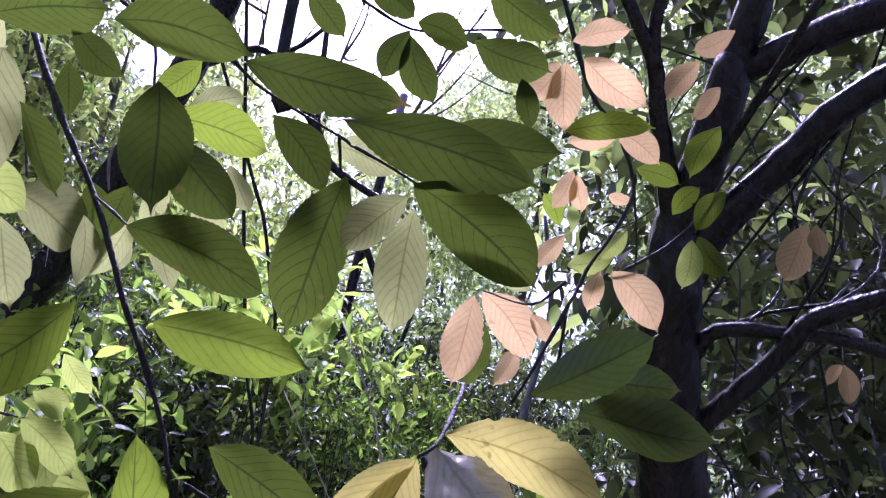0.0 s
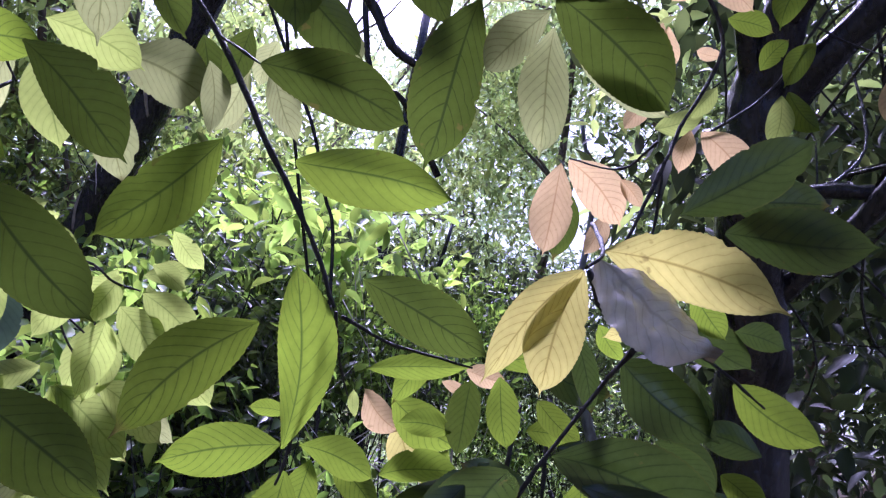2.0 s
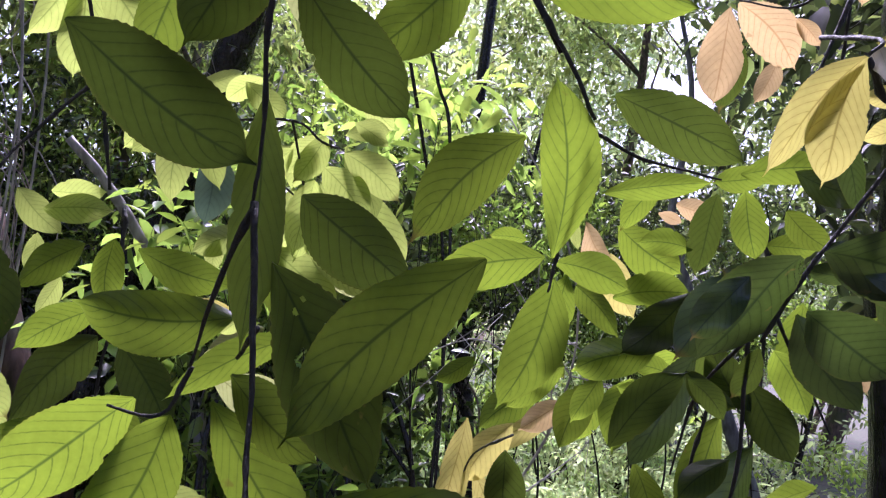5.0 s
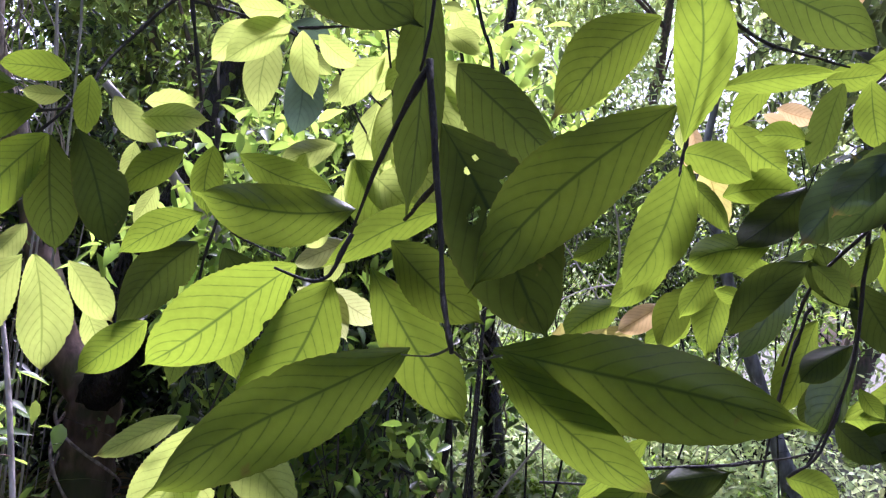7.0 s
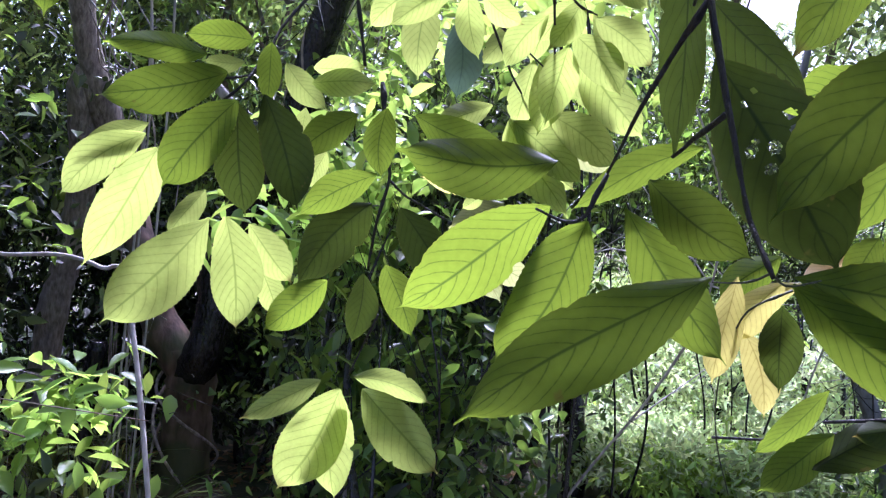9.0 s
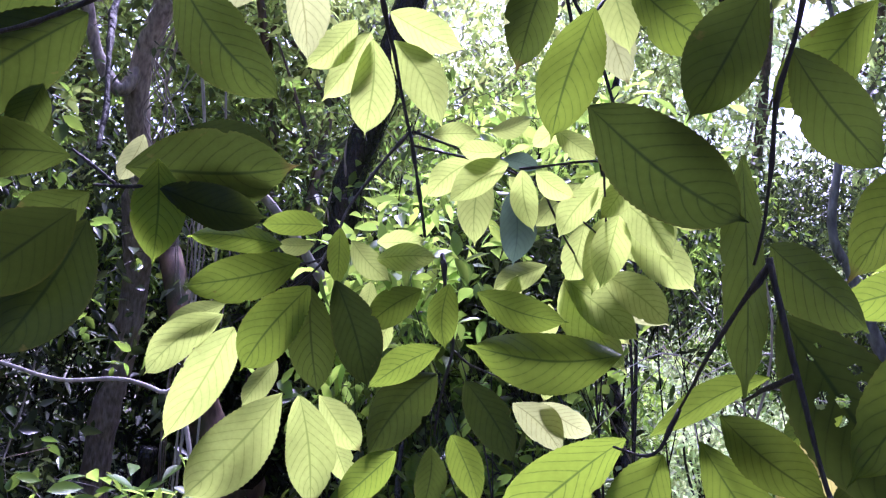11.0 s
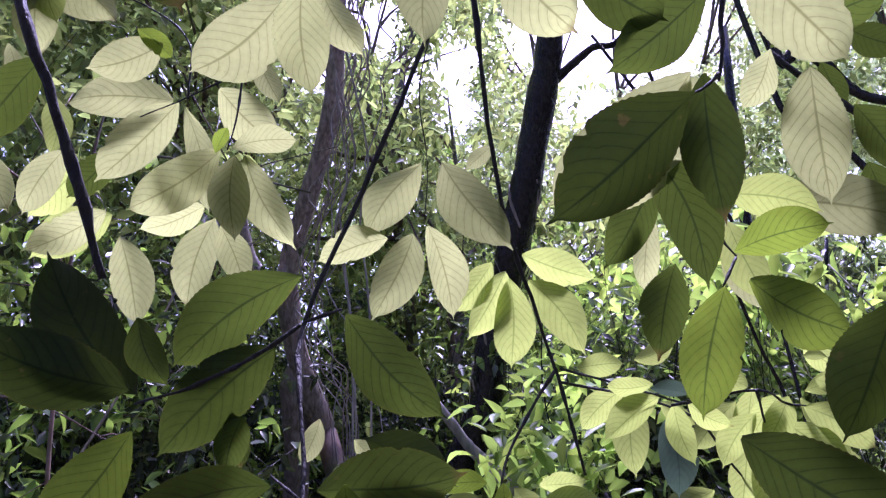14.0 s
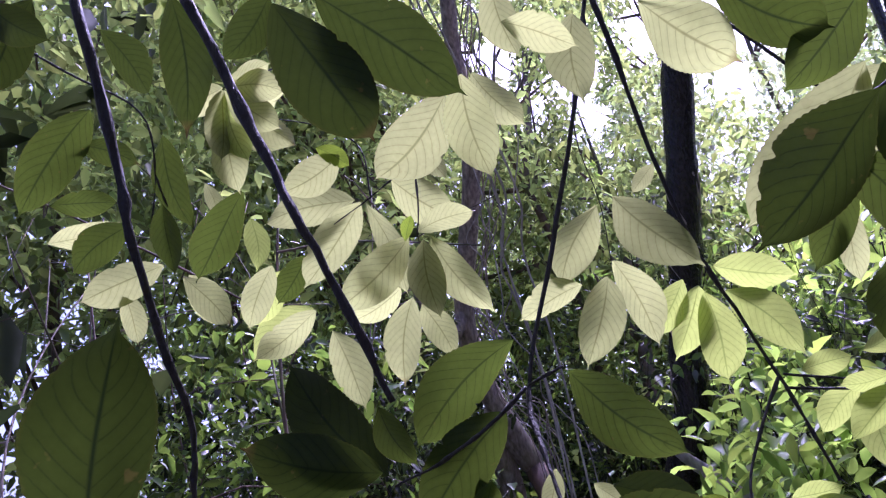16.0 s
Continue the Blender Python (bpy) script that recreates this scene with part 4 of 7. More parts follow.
leaf(orangelow, (-0.091, 0.528, 1.419), (-0.057, 0.534, 1.397), 0.0327, (-0.370, 0.861, -0.343), "dark")
leaf(orangelow, (-0.019, 0.600, 1.440), (0.009, 0.611, 1.393), 0.0327, (-0.175, 0.982, 0.120), "green")
leaf(orangelow, (-0.027, 0.632, 1.310), (0.023, 0.640, 1.311), 0.0283, (-0.156, 0.953, 0.252), "green")
leaf(orangelow, (-0.029, 0.612, 1.300), (0.023, 0.628, 1.288), 0.0342, (-0.262, 0.955, 0.147), "dark")
leaf(orangelow, (-0.083, 0.635, 1.413), (-0.121, 0.633, 1.421), 0.0211, (0.010, 0.928, 0.381), "green")
leaf(orangelow, (-0.098, 0.658, 1.393), (-0.127, 0.652, 1.401), 0.0198, (-0.225, 0.977, 0.000), "green")
leaf(orangelow, (-0.102, 0.709, 1.432), (-0.059, 0.722, 1.415), 0.0282, (-0.012, 0.802, 0.593), "green")
leaf(orangelow, (-0.141, 0.731, 1.400), (-0.172, 0.738, 1.341), 0.0339, (0.288, 0.953, -0.038), "green")
leaf(orangelow, (-0.107, 0.556, 1.430), (-0.164, 0.547, 1.411), 0.0323, (0.014, 0.888, -0.454), "green")
leaf(orangelow, (-0.068, 0.590, 1.562), (-0.025, 0.592, 1.571), 0.0258, (-0.102, 0.932, 0.354), "green")
leaf(orangelow, (-0.088, 0.649, 1.556), (-0.052, 0.659, 1.550), 0.0193, (-0.228, 0.953, 0.185), "orange")
leaf(orangelow, (0.004, 0.616, 1.464), (0.041, 0.618, 1.447), 0.0260, (-0.145, 0.979, -0.145), "green")
leaf(orangelow, (-0.137, 0.515, 1.366), (-0.091, 0.507, 1.419), 0.0274, (0.328, 0.942, -0.120), "dark")
leaf(orangelow, (-0.173, 0.807, 1.365), (-0.261, 0.794, 1.312), 0.0304, (0.017, 0.963, -0.281), "buff")
leaf(orangelow, (-0.195, 0.803, 1.390), (-0.254, 0.789, 1.339), 0.0437, (0.082, 0.933, -0.347), "green")

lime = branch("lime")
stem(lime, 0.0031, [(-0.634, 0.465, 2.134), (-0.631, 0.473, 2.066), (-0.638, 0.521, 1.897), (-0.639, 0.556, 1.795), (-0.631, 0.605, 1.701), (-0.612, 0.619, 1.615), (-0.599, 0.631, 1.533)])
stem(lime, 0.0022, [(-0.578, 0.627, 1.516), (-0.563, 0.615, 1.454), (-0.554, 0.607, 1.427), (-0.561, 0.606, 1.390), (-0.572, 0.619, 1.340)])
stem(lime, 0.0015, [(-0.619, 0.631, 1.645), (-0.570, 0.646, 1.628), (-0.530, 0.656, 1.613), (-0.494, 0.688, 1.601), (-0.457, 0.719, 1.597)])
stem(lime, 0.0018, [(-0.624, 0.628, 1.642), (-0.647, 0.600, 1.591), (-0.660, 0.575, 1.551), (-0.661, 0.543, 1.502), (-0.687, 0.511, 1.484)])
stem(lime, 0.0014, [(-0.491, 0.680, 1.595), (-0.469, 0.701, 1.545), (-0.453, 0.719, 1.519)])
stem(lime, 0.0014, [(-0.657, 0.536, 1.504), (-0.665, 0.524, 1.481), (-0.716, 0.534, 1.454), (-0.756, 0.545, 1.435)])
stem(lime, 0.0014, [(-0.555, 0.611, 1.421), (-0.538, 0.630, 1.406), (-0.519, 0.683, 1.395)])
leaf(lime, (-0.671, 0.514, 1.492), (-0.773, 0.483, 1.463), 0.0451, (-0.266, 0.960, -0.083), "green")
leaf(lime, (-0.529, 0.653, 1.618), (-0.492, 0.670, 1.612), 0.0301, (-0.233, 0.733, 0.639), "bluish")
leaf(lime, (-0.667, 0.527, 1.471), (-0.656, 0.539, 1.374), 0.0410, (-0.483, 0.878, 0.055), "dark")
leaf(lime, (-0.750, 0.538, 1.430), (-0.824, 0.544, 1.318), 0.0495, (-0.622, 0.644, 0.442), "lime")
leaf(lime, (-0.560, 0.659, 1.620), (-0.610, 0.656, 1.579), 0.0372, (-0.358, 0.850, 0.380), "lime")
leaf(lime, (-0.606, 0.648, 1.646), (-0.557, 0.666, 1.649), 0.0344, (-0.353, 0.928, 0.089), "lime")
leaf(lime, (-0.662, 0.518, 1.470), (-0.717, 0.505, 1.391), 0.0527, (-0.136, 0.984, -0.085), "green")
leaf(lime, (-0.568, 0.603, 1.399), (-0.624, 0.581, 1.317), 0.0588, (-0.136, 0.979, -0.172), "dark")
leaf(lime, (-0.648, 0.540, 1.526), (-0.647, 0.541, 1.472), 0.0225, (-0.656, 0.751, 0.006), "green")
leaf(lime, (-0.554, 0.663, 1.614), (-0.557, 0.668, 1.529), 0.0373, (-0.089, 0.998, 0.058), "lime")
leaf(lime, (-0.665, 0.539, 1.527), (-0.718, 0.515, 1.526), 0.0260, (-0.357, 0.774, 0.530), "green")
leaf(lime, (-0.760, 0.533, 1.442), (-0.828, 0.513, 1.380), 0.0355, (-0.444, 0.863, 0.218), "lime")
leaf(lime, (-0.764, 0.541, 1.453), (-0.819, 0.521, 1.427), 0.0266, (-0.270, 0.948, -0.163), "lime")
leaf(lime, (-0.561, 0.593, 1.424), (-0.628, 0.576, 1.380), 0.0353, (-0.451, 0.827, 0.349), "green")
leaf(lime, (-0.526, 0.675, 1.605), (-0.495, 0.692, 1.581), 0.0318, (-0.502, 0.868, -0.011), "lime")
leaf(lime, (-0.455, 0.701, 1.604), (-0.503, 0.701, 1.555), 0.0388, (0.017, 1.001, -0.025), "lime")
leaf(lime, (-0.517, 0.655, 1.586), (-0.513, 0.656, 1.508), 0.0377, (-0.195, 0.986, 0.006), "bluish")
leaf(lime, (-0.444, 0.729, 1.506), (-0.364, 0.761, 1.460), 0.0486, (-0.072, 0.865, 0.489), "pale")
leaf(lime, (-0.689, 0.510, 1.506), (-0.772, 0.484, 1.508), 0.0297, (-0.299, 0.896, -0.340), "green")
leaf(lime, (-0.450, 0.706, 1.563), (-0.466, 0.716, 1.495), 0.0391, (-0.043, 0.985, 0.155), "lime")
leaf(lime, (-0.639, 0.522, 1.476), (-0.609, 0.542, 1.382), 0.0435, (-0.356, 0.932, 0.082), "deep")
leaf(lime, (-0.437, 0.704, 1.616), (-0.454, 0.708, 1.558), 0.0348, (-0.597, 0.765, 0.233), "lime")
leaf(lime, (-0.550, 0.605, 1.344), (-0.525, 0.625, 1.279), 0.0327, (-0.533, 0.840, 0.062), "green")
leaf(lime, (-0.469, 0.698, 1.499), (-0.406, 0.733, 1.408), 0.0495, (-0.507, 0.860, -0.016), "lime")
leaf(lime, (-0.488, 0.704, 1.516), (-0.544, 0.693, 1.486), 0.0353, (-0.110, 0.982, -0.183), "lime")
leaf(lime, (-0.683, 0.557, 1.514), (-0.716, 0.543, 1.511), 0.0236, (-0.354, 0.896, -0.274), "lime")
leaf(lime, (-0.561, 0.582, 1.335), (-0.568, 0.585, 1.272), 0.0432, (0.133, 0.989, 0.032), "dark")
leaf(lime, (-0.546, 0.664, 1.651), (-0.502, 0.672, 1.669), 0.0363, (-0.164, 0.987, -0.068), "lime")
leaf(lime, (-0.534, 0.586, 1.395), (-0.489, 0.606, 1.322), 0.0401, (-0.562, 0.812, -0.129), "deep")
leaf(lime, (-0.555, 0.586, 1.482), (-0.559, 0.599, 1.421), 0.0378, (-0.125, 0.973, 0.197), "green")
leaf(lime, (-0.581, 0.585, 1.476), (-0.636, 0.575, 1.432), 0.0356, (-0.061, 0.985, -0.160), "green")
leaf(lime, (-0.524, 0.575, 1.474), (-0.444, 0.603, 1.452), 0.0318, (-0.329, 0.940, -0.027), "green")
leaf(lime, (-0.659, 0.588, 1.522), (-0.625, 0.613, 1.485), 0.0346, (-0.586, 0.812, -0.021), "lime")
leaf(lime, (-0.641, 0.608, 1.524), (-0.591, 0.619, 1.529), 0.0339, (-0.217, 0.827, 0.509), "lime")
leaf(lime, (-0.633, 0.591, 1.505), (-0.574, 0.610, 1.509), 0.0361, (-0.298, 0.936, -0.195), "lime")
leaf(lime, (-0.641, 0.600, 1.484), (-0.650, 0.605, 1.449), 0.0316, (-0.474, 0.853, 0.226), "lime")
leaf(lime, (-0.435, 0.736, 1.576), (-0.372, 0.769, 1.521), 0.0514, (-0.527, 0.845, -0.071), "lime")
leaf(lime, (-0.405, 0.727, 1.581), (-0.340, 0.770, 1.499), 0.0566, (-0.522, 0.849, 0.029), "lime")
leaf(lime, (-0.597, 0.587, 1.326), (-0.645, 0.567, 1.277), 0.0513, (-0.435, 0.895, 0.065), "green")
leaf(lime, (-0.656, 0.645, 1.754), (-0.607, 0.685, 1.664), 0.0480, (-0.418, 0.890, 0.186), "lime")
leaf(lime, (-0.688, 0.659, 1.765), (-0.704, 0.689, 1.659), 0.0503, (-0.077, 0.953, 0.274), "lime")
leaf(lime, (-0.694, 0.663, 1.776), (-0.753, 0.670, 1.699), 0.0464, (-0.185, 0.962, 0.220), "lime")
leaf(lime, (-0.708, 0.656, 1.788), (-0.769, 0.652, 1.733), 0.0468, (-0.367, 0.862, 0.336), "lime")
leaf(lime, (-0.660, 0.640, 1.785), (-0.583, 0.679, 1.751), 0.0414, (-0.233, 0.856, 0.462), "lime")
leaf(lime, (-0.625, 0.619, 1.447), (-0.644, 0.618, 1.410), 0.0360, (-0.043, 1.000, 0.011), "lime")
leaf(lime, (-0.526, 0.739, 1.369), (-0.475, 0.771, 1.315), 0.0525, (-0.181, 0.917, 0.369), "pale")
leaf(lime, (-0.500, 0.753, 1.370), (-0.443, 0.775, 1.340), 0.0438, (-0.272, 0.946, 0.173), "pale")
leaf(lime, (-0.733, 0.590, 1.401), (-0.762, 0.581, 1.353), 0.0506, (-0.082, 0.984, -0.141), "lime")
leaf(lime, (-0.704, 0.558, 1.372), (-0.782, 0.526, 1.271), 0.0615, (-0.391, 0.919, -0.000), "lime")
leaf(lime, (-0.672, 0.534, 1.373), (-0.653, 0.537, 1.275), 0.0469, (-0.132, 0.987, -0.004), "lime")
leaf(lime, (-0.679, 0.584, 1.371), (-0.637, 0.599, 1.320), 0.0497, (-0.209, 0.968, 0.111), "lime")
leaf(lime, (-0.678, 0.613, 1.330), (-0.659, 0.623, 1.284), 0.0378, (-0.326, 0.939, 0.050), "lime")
leaf(lime, (-0.459, 0.620, 1.434), (-0.523, 0.599, 1.425), 0.0288, (-0.331, 0.834, 0.444), "buff")

fern = branch("fern")
stem(fern, 0.0016, [(-0.668, 0.912, 1.280), (-0.707, 0.947, 1.213), (-0.730, 0.961, 1.175)])
leaf(fern, (-0.725, 0.942, 1.170), (-0.808, 0.937, 1.017), 0.0875, (-0.512, 0.819, 0.255), "lime")
leaf(fern, (-0.710, 0.952, 1.188), (-0.606, 0.992, 1.158), 0.0403, (-0.336, 0.939, 0.049), "lime")
leaf(fern, (-0.732, 0.962, 1.160), (-0.736, 0.986, 1.001), 0.0685, (-0.242, 0.957, 0.154), "lime")
leaf(fern, (-0.689, 0.934, 1.176), (-0.582, 0.974, 1.066), 0.0815, (-0.642, 0.658, -0.388), "lime")
leaf(fern, (-0.763, 0.959, 1.176), (-0.868, 0.926, 1.111), 0.0407, (-0.030, 0.905, -0.414), "lime")

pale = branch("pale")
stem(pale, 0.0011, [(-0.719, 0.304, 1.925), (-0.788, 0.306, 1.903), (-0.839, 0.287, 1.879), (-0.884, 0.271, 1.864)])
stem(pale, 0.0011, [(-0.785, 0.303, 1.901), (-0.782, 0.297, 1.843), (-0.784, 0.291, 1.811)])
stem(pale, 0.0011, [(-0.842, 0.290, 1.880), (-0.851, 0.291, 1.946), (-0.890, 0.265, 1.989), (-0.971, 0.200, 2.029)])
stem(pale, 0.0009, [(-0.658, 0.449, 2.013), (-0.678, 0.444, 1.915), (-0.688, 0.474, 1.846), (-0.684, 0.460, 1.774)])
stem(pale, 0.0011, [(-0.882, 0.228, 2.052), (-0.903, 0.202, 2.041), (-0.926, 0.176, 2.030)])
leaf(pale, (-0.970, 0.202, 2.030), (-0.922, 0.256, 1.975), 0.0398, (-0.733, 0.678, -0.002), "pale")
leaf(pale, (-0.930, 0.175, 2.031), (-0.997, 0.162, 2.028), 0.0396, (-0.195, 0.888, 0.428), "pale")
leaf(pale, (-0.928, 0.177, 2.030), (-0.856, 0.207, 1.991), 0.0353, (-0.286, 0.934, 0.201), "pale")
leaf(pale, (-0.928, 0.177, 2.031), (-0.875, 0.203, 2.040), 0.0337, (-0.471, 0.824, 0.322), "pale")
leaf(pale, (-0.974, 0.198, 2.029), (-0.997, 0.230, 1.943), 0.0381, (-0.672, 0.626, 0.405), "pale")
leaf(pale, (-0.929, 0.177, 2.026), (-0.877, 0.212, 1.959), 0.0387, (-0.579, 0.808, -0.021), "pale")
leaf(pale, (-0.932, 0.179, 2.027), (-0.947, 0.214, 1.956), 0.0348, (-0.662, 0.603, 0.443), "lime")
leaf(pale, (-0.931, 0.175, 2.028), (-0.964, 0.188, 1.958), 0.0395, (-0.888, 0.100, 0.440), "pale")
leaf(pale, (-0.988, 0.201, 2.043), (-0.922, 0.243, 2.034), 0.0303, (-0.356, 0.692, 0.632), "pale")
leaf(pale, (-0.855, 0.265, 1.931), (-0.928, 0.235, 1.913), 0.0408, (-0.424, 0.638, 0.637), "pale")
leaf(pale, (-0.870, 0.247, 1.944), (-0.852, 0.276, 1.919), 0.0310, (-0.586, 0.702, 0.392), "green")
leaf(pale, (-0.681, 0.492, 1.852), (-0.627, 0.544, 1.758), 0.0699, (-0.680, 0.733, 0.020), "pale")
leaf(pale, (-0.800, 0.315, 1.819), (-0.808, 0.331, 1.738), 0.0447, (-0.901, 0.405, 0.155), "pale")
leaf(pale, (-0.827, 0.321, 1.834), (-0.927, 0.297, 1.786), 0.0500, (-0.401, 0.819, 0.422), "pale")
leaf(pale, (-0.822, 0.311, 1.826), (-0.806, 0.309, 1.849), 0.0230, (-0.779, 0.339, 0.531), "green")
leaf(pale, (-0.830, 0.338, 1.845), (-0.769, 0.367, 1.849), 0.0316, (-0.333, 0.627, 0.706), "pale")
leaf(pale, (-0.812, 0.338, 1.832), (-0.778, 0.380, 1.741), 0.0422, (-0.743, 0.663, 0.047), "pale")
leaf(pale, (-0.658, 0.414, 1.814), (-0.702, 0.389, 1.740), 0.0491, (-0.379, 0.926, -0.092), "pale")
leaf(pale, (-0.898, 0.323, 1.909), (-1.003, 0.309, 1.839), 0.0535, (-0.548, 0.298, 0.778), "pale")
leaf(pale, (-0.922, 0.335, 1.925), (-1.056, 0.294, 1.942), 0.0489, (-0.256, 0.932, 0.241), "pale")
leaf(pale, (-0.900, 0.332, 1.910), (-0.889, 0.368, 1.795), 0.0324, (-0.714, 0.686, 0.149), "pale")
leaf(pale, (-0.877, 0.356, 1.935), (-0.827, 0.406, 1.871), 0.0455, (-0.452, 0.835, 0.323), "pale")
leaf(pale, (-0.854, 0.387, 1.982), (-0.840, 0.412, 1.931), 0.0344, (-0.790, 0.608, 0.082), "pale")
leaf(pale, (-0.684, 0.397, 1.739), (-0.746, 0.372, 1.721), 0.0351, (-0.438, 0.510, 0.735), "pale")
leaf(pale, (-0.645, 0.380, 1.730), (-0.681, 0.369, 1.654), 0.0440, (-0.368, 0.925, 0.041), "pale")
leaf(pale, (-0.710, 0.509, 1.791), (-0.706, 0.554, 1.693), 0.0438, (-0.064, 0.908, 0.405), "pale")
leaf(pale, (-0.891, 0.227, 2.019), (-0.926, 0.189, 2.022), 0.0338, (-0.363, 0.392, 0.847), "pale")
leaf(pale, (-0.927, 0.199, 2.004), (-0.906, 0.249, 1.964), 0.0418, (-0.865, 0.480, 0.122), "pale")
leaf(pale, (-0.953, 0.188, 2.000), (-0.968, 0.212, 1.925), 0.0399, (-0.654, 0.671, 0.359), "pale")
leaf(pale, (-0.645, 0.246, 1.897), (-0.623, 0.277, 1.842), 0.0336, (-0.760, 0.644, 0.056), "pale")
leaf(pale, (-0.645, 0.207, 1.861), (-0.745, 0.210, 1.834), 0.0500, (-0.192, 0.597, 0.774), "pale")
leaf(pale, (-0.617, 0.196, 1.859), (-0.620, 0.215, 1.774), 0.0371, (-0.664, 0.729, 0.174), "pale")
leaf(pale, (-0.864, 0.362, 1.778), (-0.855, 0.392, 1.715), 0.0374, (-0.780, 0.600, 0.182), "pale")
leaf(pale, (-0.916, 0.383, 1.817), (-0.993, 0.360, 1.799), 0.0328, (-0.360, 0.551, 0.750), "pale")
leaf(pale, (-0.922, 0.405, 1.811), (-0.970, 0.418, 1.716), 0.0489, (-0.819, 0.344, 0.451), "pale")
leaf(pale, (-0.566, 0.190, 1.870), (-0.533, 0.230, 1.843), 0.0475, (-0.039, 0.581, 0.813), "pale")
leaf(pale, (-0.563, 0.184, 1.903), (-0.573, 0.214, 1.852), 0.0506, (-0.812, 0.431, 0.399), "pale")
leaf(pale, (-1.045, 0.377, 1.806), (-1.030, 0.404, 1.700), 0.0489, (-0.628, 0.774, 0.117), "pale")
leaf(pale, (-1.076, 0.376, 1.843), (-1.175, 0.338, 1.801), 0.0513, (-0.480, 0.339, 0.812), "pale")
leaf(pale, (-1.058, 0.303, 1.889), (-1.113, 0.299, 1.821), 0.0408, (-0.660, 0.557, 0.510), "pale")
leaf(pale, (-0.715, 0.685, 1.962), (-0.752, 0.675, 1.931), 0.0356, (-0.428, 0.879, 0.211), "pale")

glare = branch("glare")
stem(glare, 0.0019, [(-0.351, 0.276, 1.830), (-0.362, 0.282, 1.790), (-0.366, 0.282, 1.764), (-0.370, 0.280, 1.740)])
stem(glare, 0.0011, [(-0.369, 0.277, 1.743), (-0.377, 0.271, 1.733), (-0.389, 0.263, 1.726)])
stem(glare, 0.0015, [(-0.437, 0.413, 1.778), (-0.417, 0.431, 1.741), (-0.408, 0.443, 1.703), (-0.398, 0.450, 1.684)])
stem(glare, 0.0012, [(-0.398, 0.446, 1.682), (-0.407, 0.426, 1.656)])
stem(glare, 0.0016, [(-0.434, 0.244, 1.861), (-0.449, 0.234, 1.835), (-0.473, 0.207, 1.829)])
leaf(glare, (-0.473, 0.206, 1.828), (-0.432, 0.224, 1.761), 0.0440, (-0.043, 0.972, 0.235), "pale")
leaf(glare, (-0.380, 0.255, 1.723), (-0.465, 0.237, 1.657), 0.0544, (-0.527, 0.702, 0.482), "deep")
leaf(glare, (-0.379, 0.288, 1.752), (-0.382, 0.314, 1.663), 0.0365, (-0.234, 0.932, 0.277), "deep")
leaf(glare, (-0.402, 0.401, 1.649), (-0.429, 0.406, 1.559), 0.0440, (-0.064, 0.997, 0.079), "green")
leaf(glare, (-0.348, 0.297, 1.831), (-0.301, 0.333, 1.757), 0.0485, (-0.044, 0.908, 0.415), "pale")
leaf(glare, (-0.366, 0.260, 1.789), (-0.421, 0.227, 1.733), 0.0380, (-0.672, 0.706, 0.235), "dark")
leaf(glare, (-0.432, 0.209, 1.813), (-0.384, 0.233, 1.757), 0.0424, (0.241, 0.808, 0.543), "dark")
leaf(glare, (-0.445, 0.413, 1.742), (-0.489, 0.409, 1.679), 0.0392, (-0.593, 0.727, 0.360), "dark")
leaf(glare, (-0.465, 0.429, 1.738), (-0.489, 0.434, 1.695), 0.0290, (0.096, 0.991, 0.077), "dark")
leaf(glare, (-0.427, 0.372, 1.663), (-0.448, 0.380, 1.599), 0.0345, (-0.510, 0.814, 0.258), "dark")
leaf(glare, (-0.386, 0.355, 1.659), (-0.328, 0.374, 1.673), 0.0300, (-0.373, 0.778, 0.514), "green")
leaf(glare, (-0.383, 0.330, 1.769), (-0.404, 0.321, 1.762), 0.0189, (-0.439, 0.699, 0.563), "pale")
leaf(glare, (-0.391, 0.319, 1.773), (-0.488, 0.293, 1.691), 0.0603, (-0.459, 0.853, 0.264), "pale")
leaf(glare, (-0.425, 0.328, 1.730), (-0.403, 0.347, 1.634), 0.0355, (-0.040, 0.982, 0.190), "dark")
leaf(glare, (-0.404, 0.473, 1.721), (-0.388, 0.500, 1.656), 0.0354, (-0.642, 0.754, 0.138), "lime")
leaf(glare, (-0.401, 0.463, 1.741), (-0.335, 0.488, 1.719), 0.0365, (-0.289, 0.945, 0.175), "lime")
leaf(glare, (-0.375, 0.321, 1.631), (-0.326, 0.375, 1.601), 0.0432, (-0.733, 0.676, 0.019), "green")
leaf(glare, (-0.423, 0.583, 1.745), (-0.399, 0.610, 1.671), 0.0460, (-0.450, 0.840, 0.285), "pale")
leaf(glare, (-0.380, 0.517, 1.748), (-0.278, 0.475, 1.697), 0.0450, (-0.250, 0.880, 0.400), "pale")
leaf(glare, (-0.391, 0.594, 1.773), (-0.329, 0.633, 1.779), 0.0334, (-0.472, 0.673, 0.564), "pale")
leaf(glare, (-0.480, 0.535, 1.766), (-0.498, 0.558, 1.692), 0.0283, (0.167, 0.957, 0.250), "pale")
leaf(glare, (-0.548, 0.262, 1.898), (-0.557, 0.260, 1.818), 0.0406, (-0.644, 0.772, 0.044), "pale")

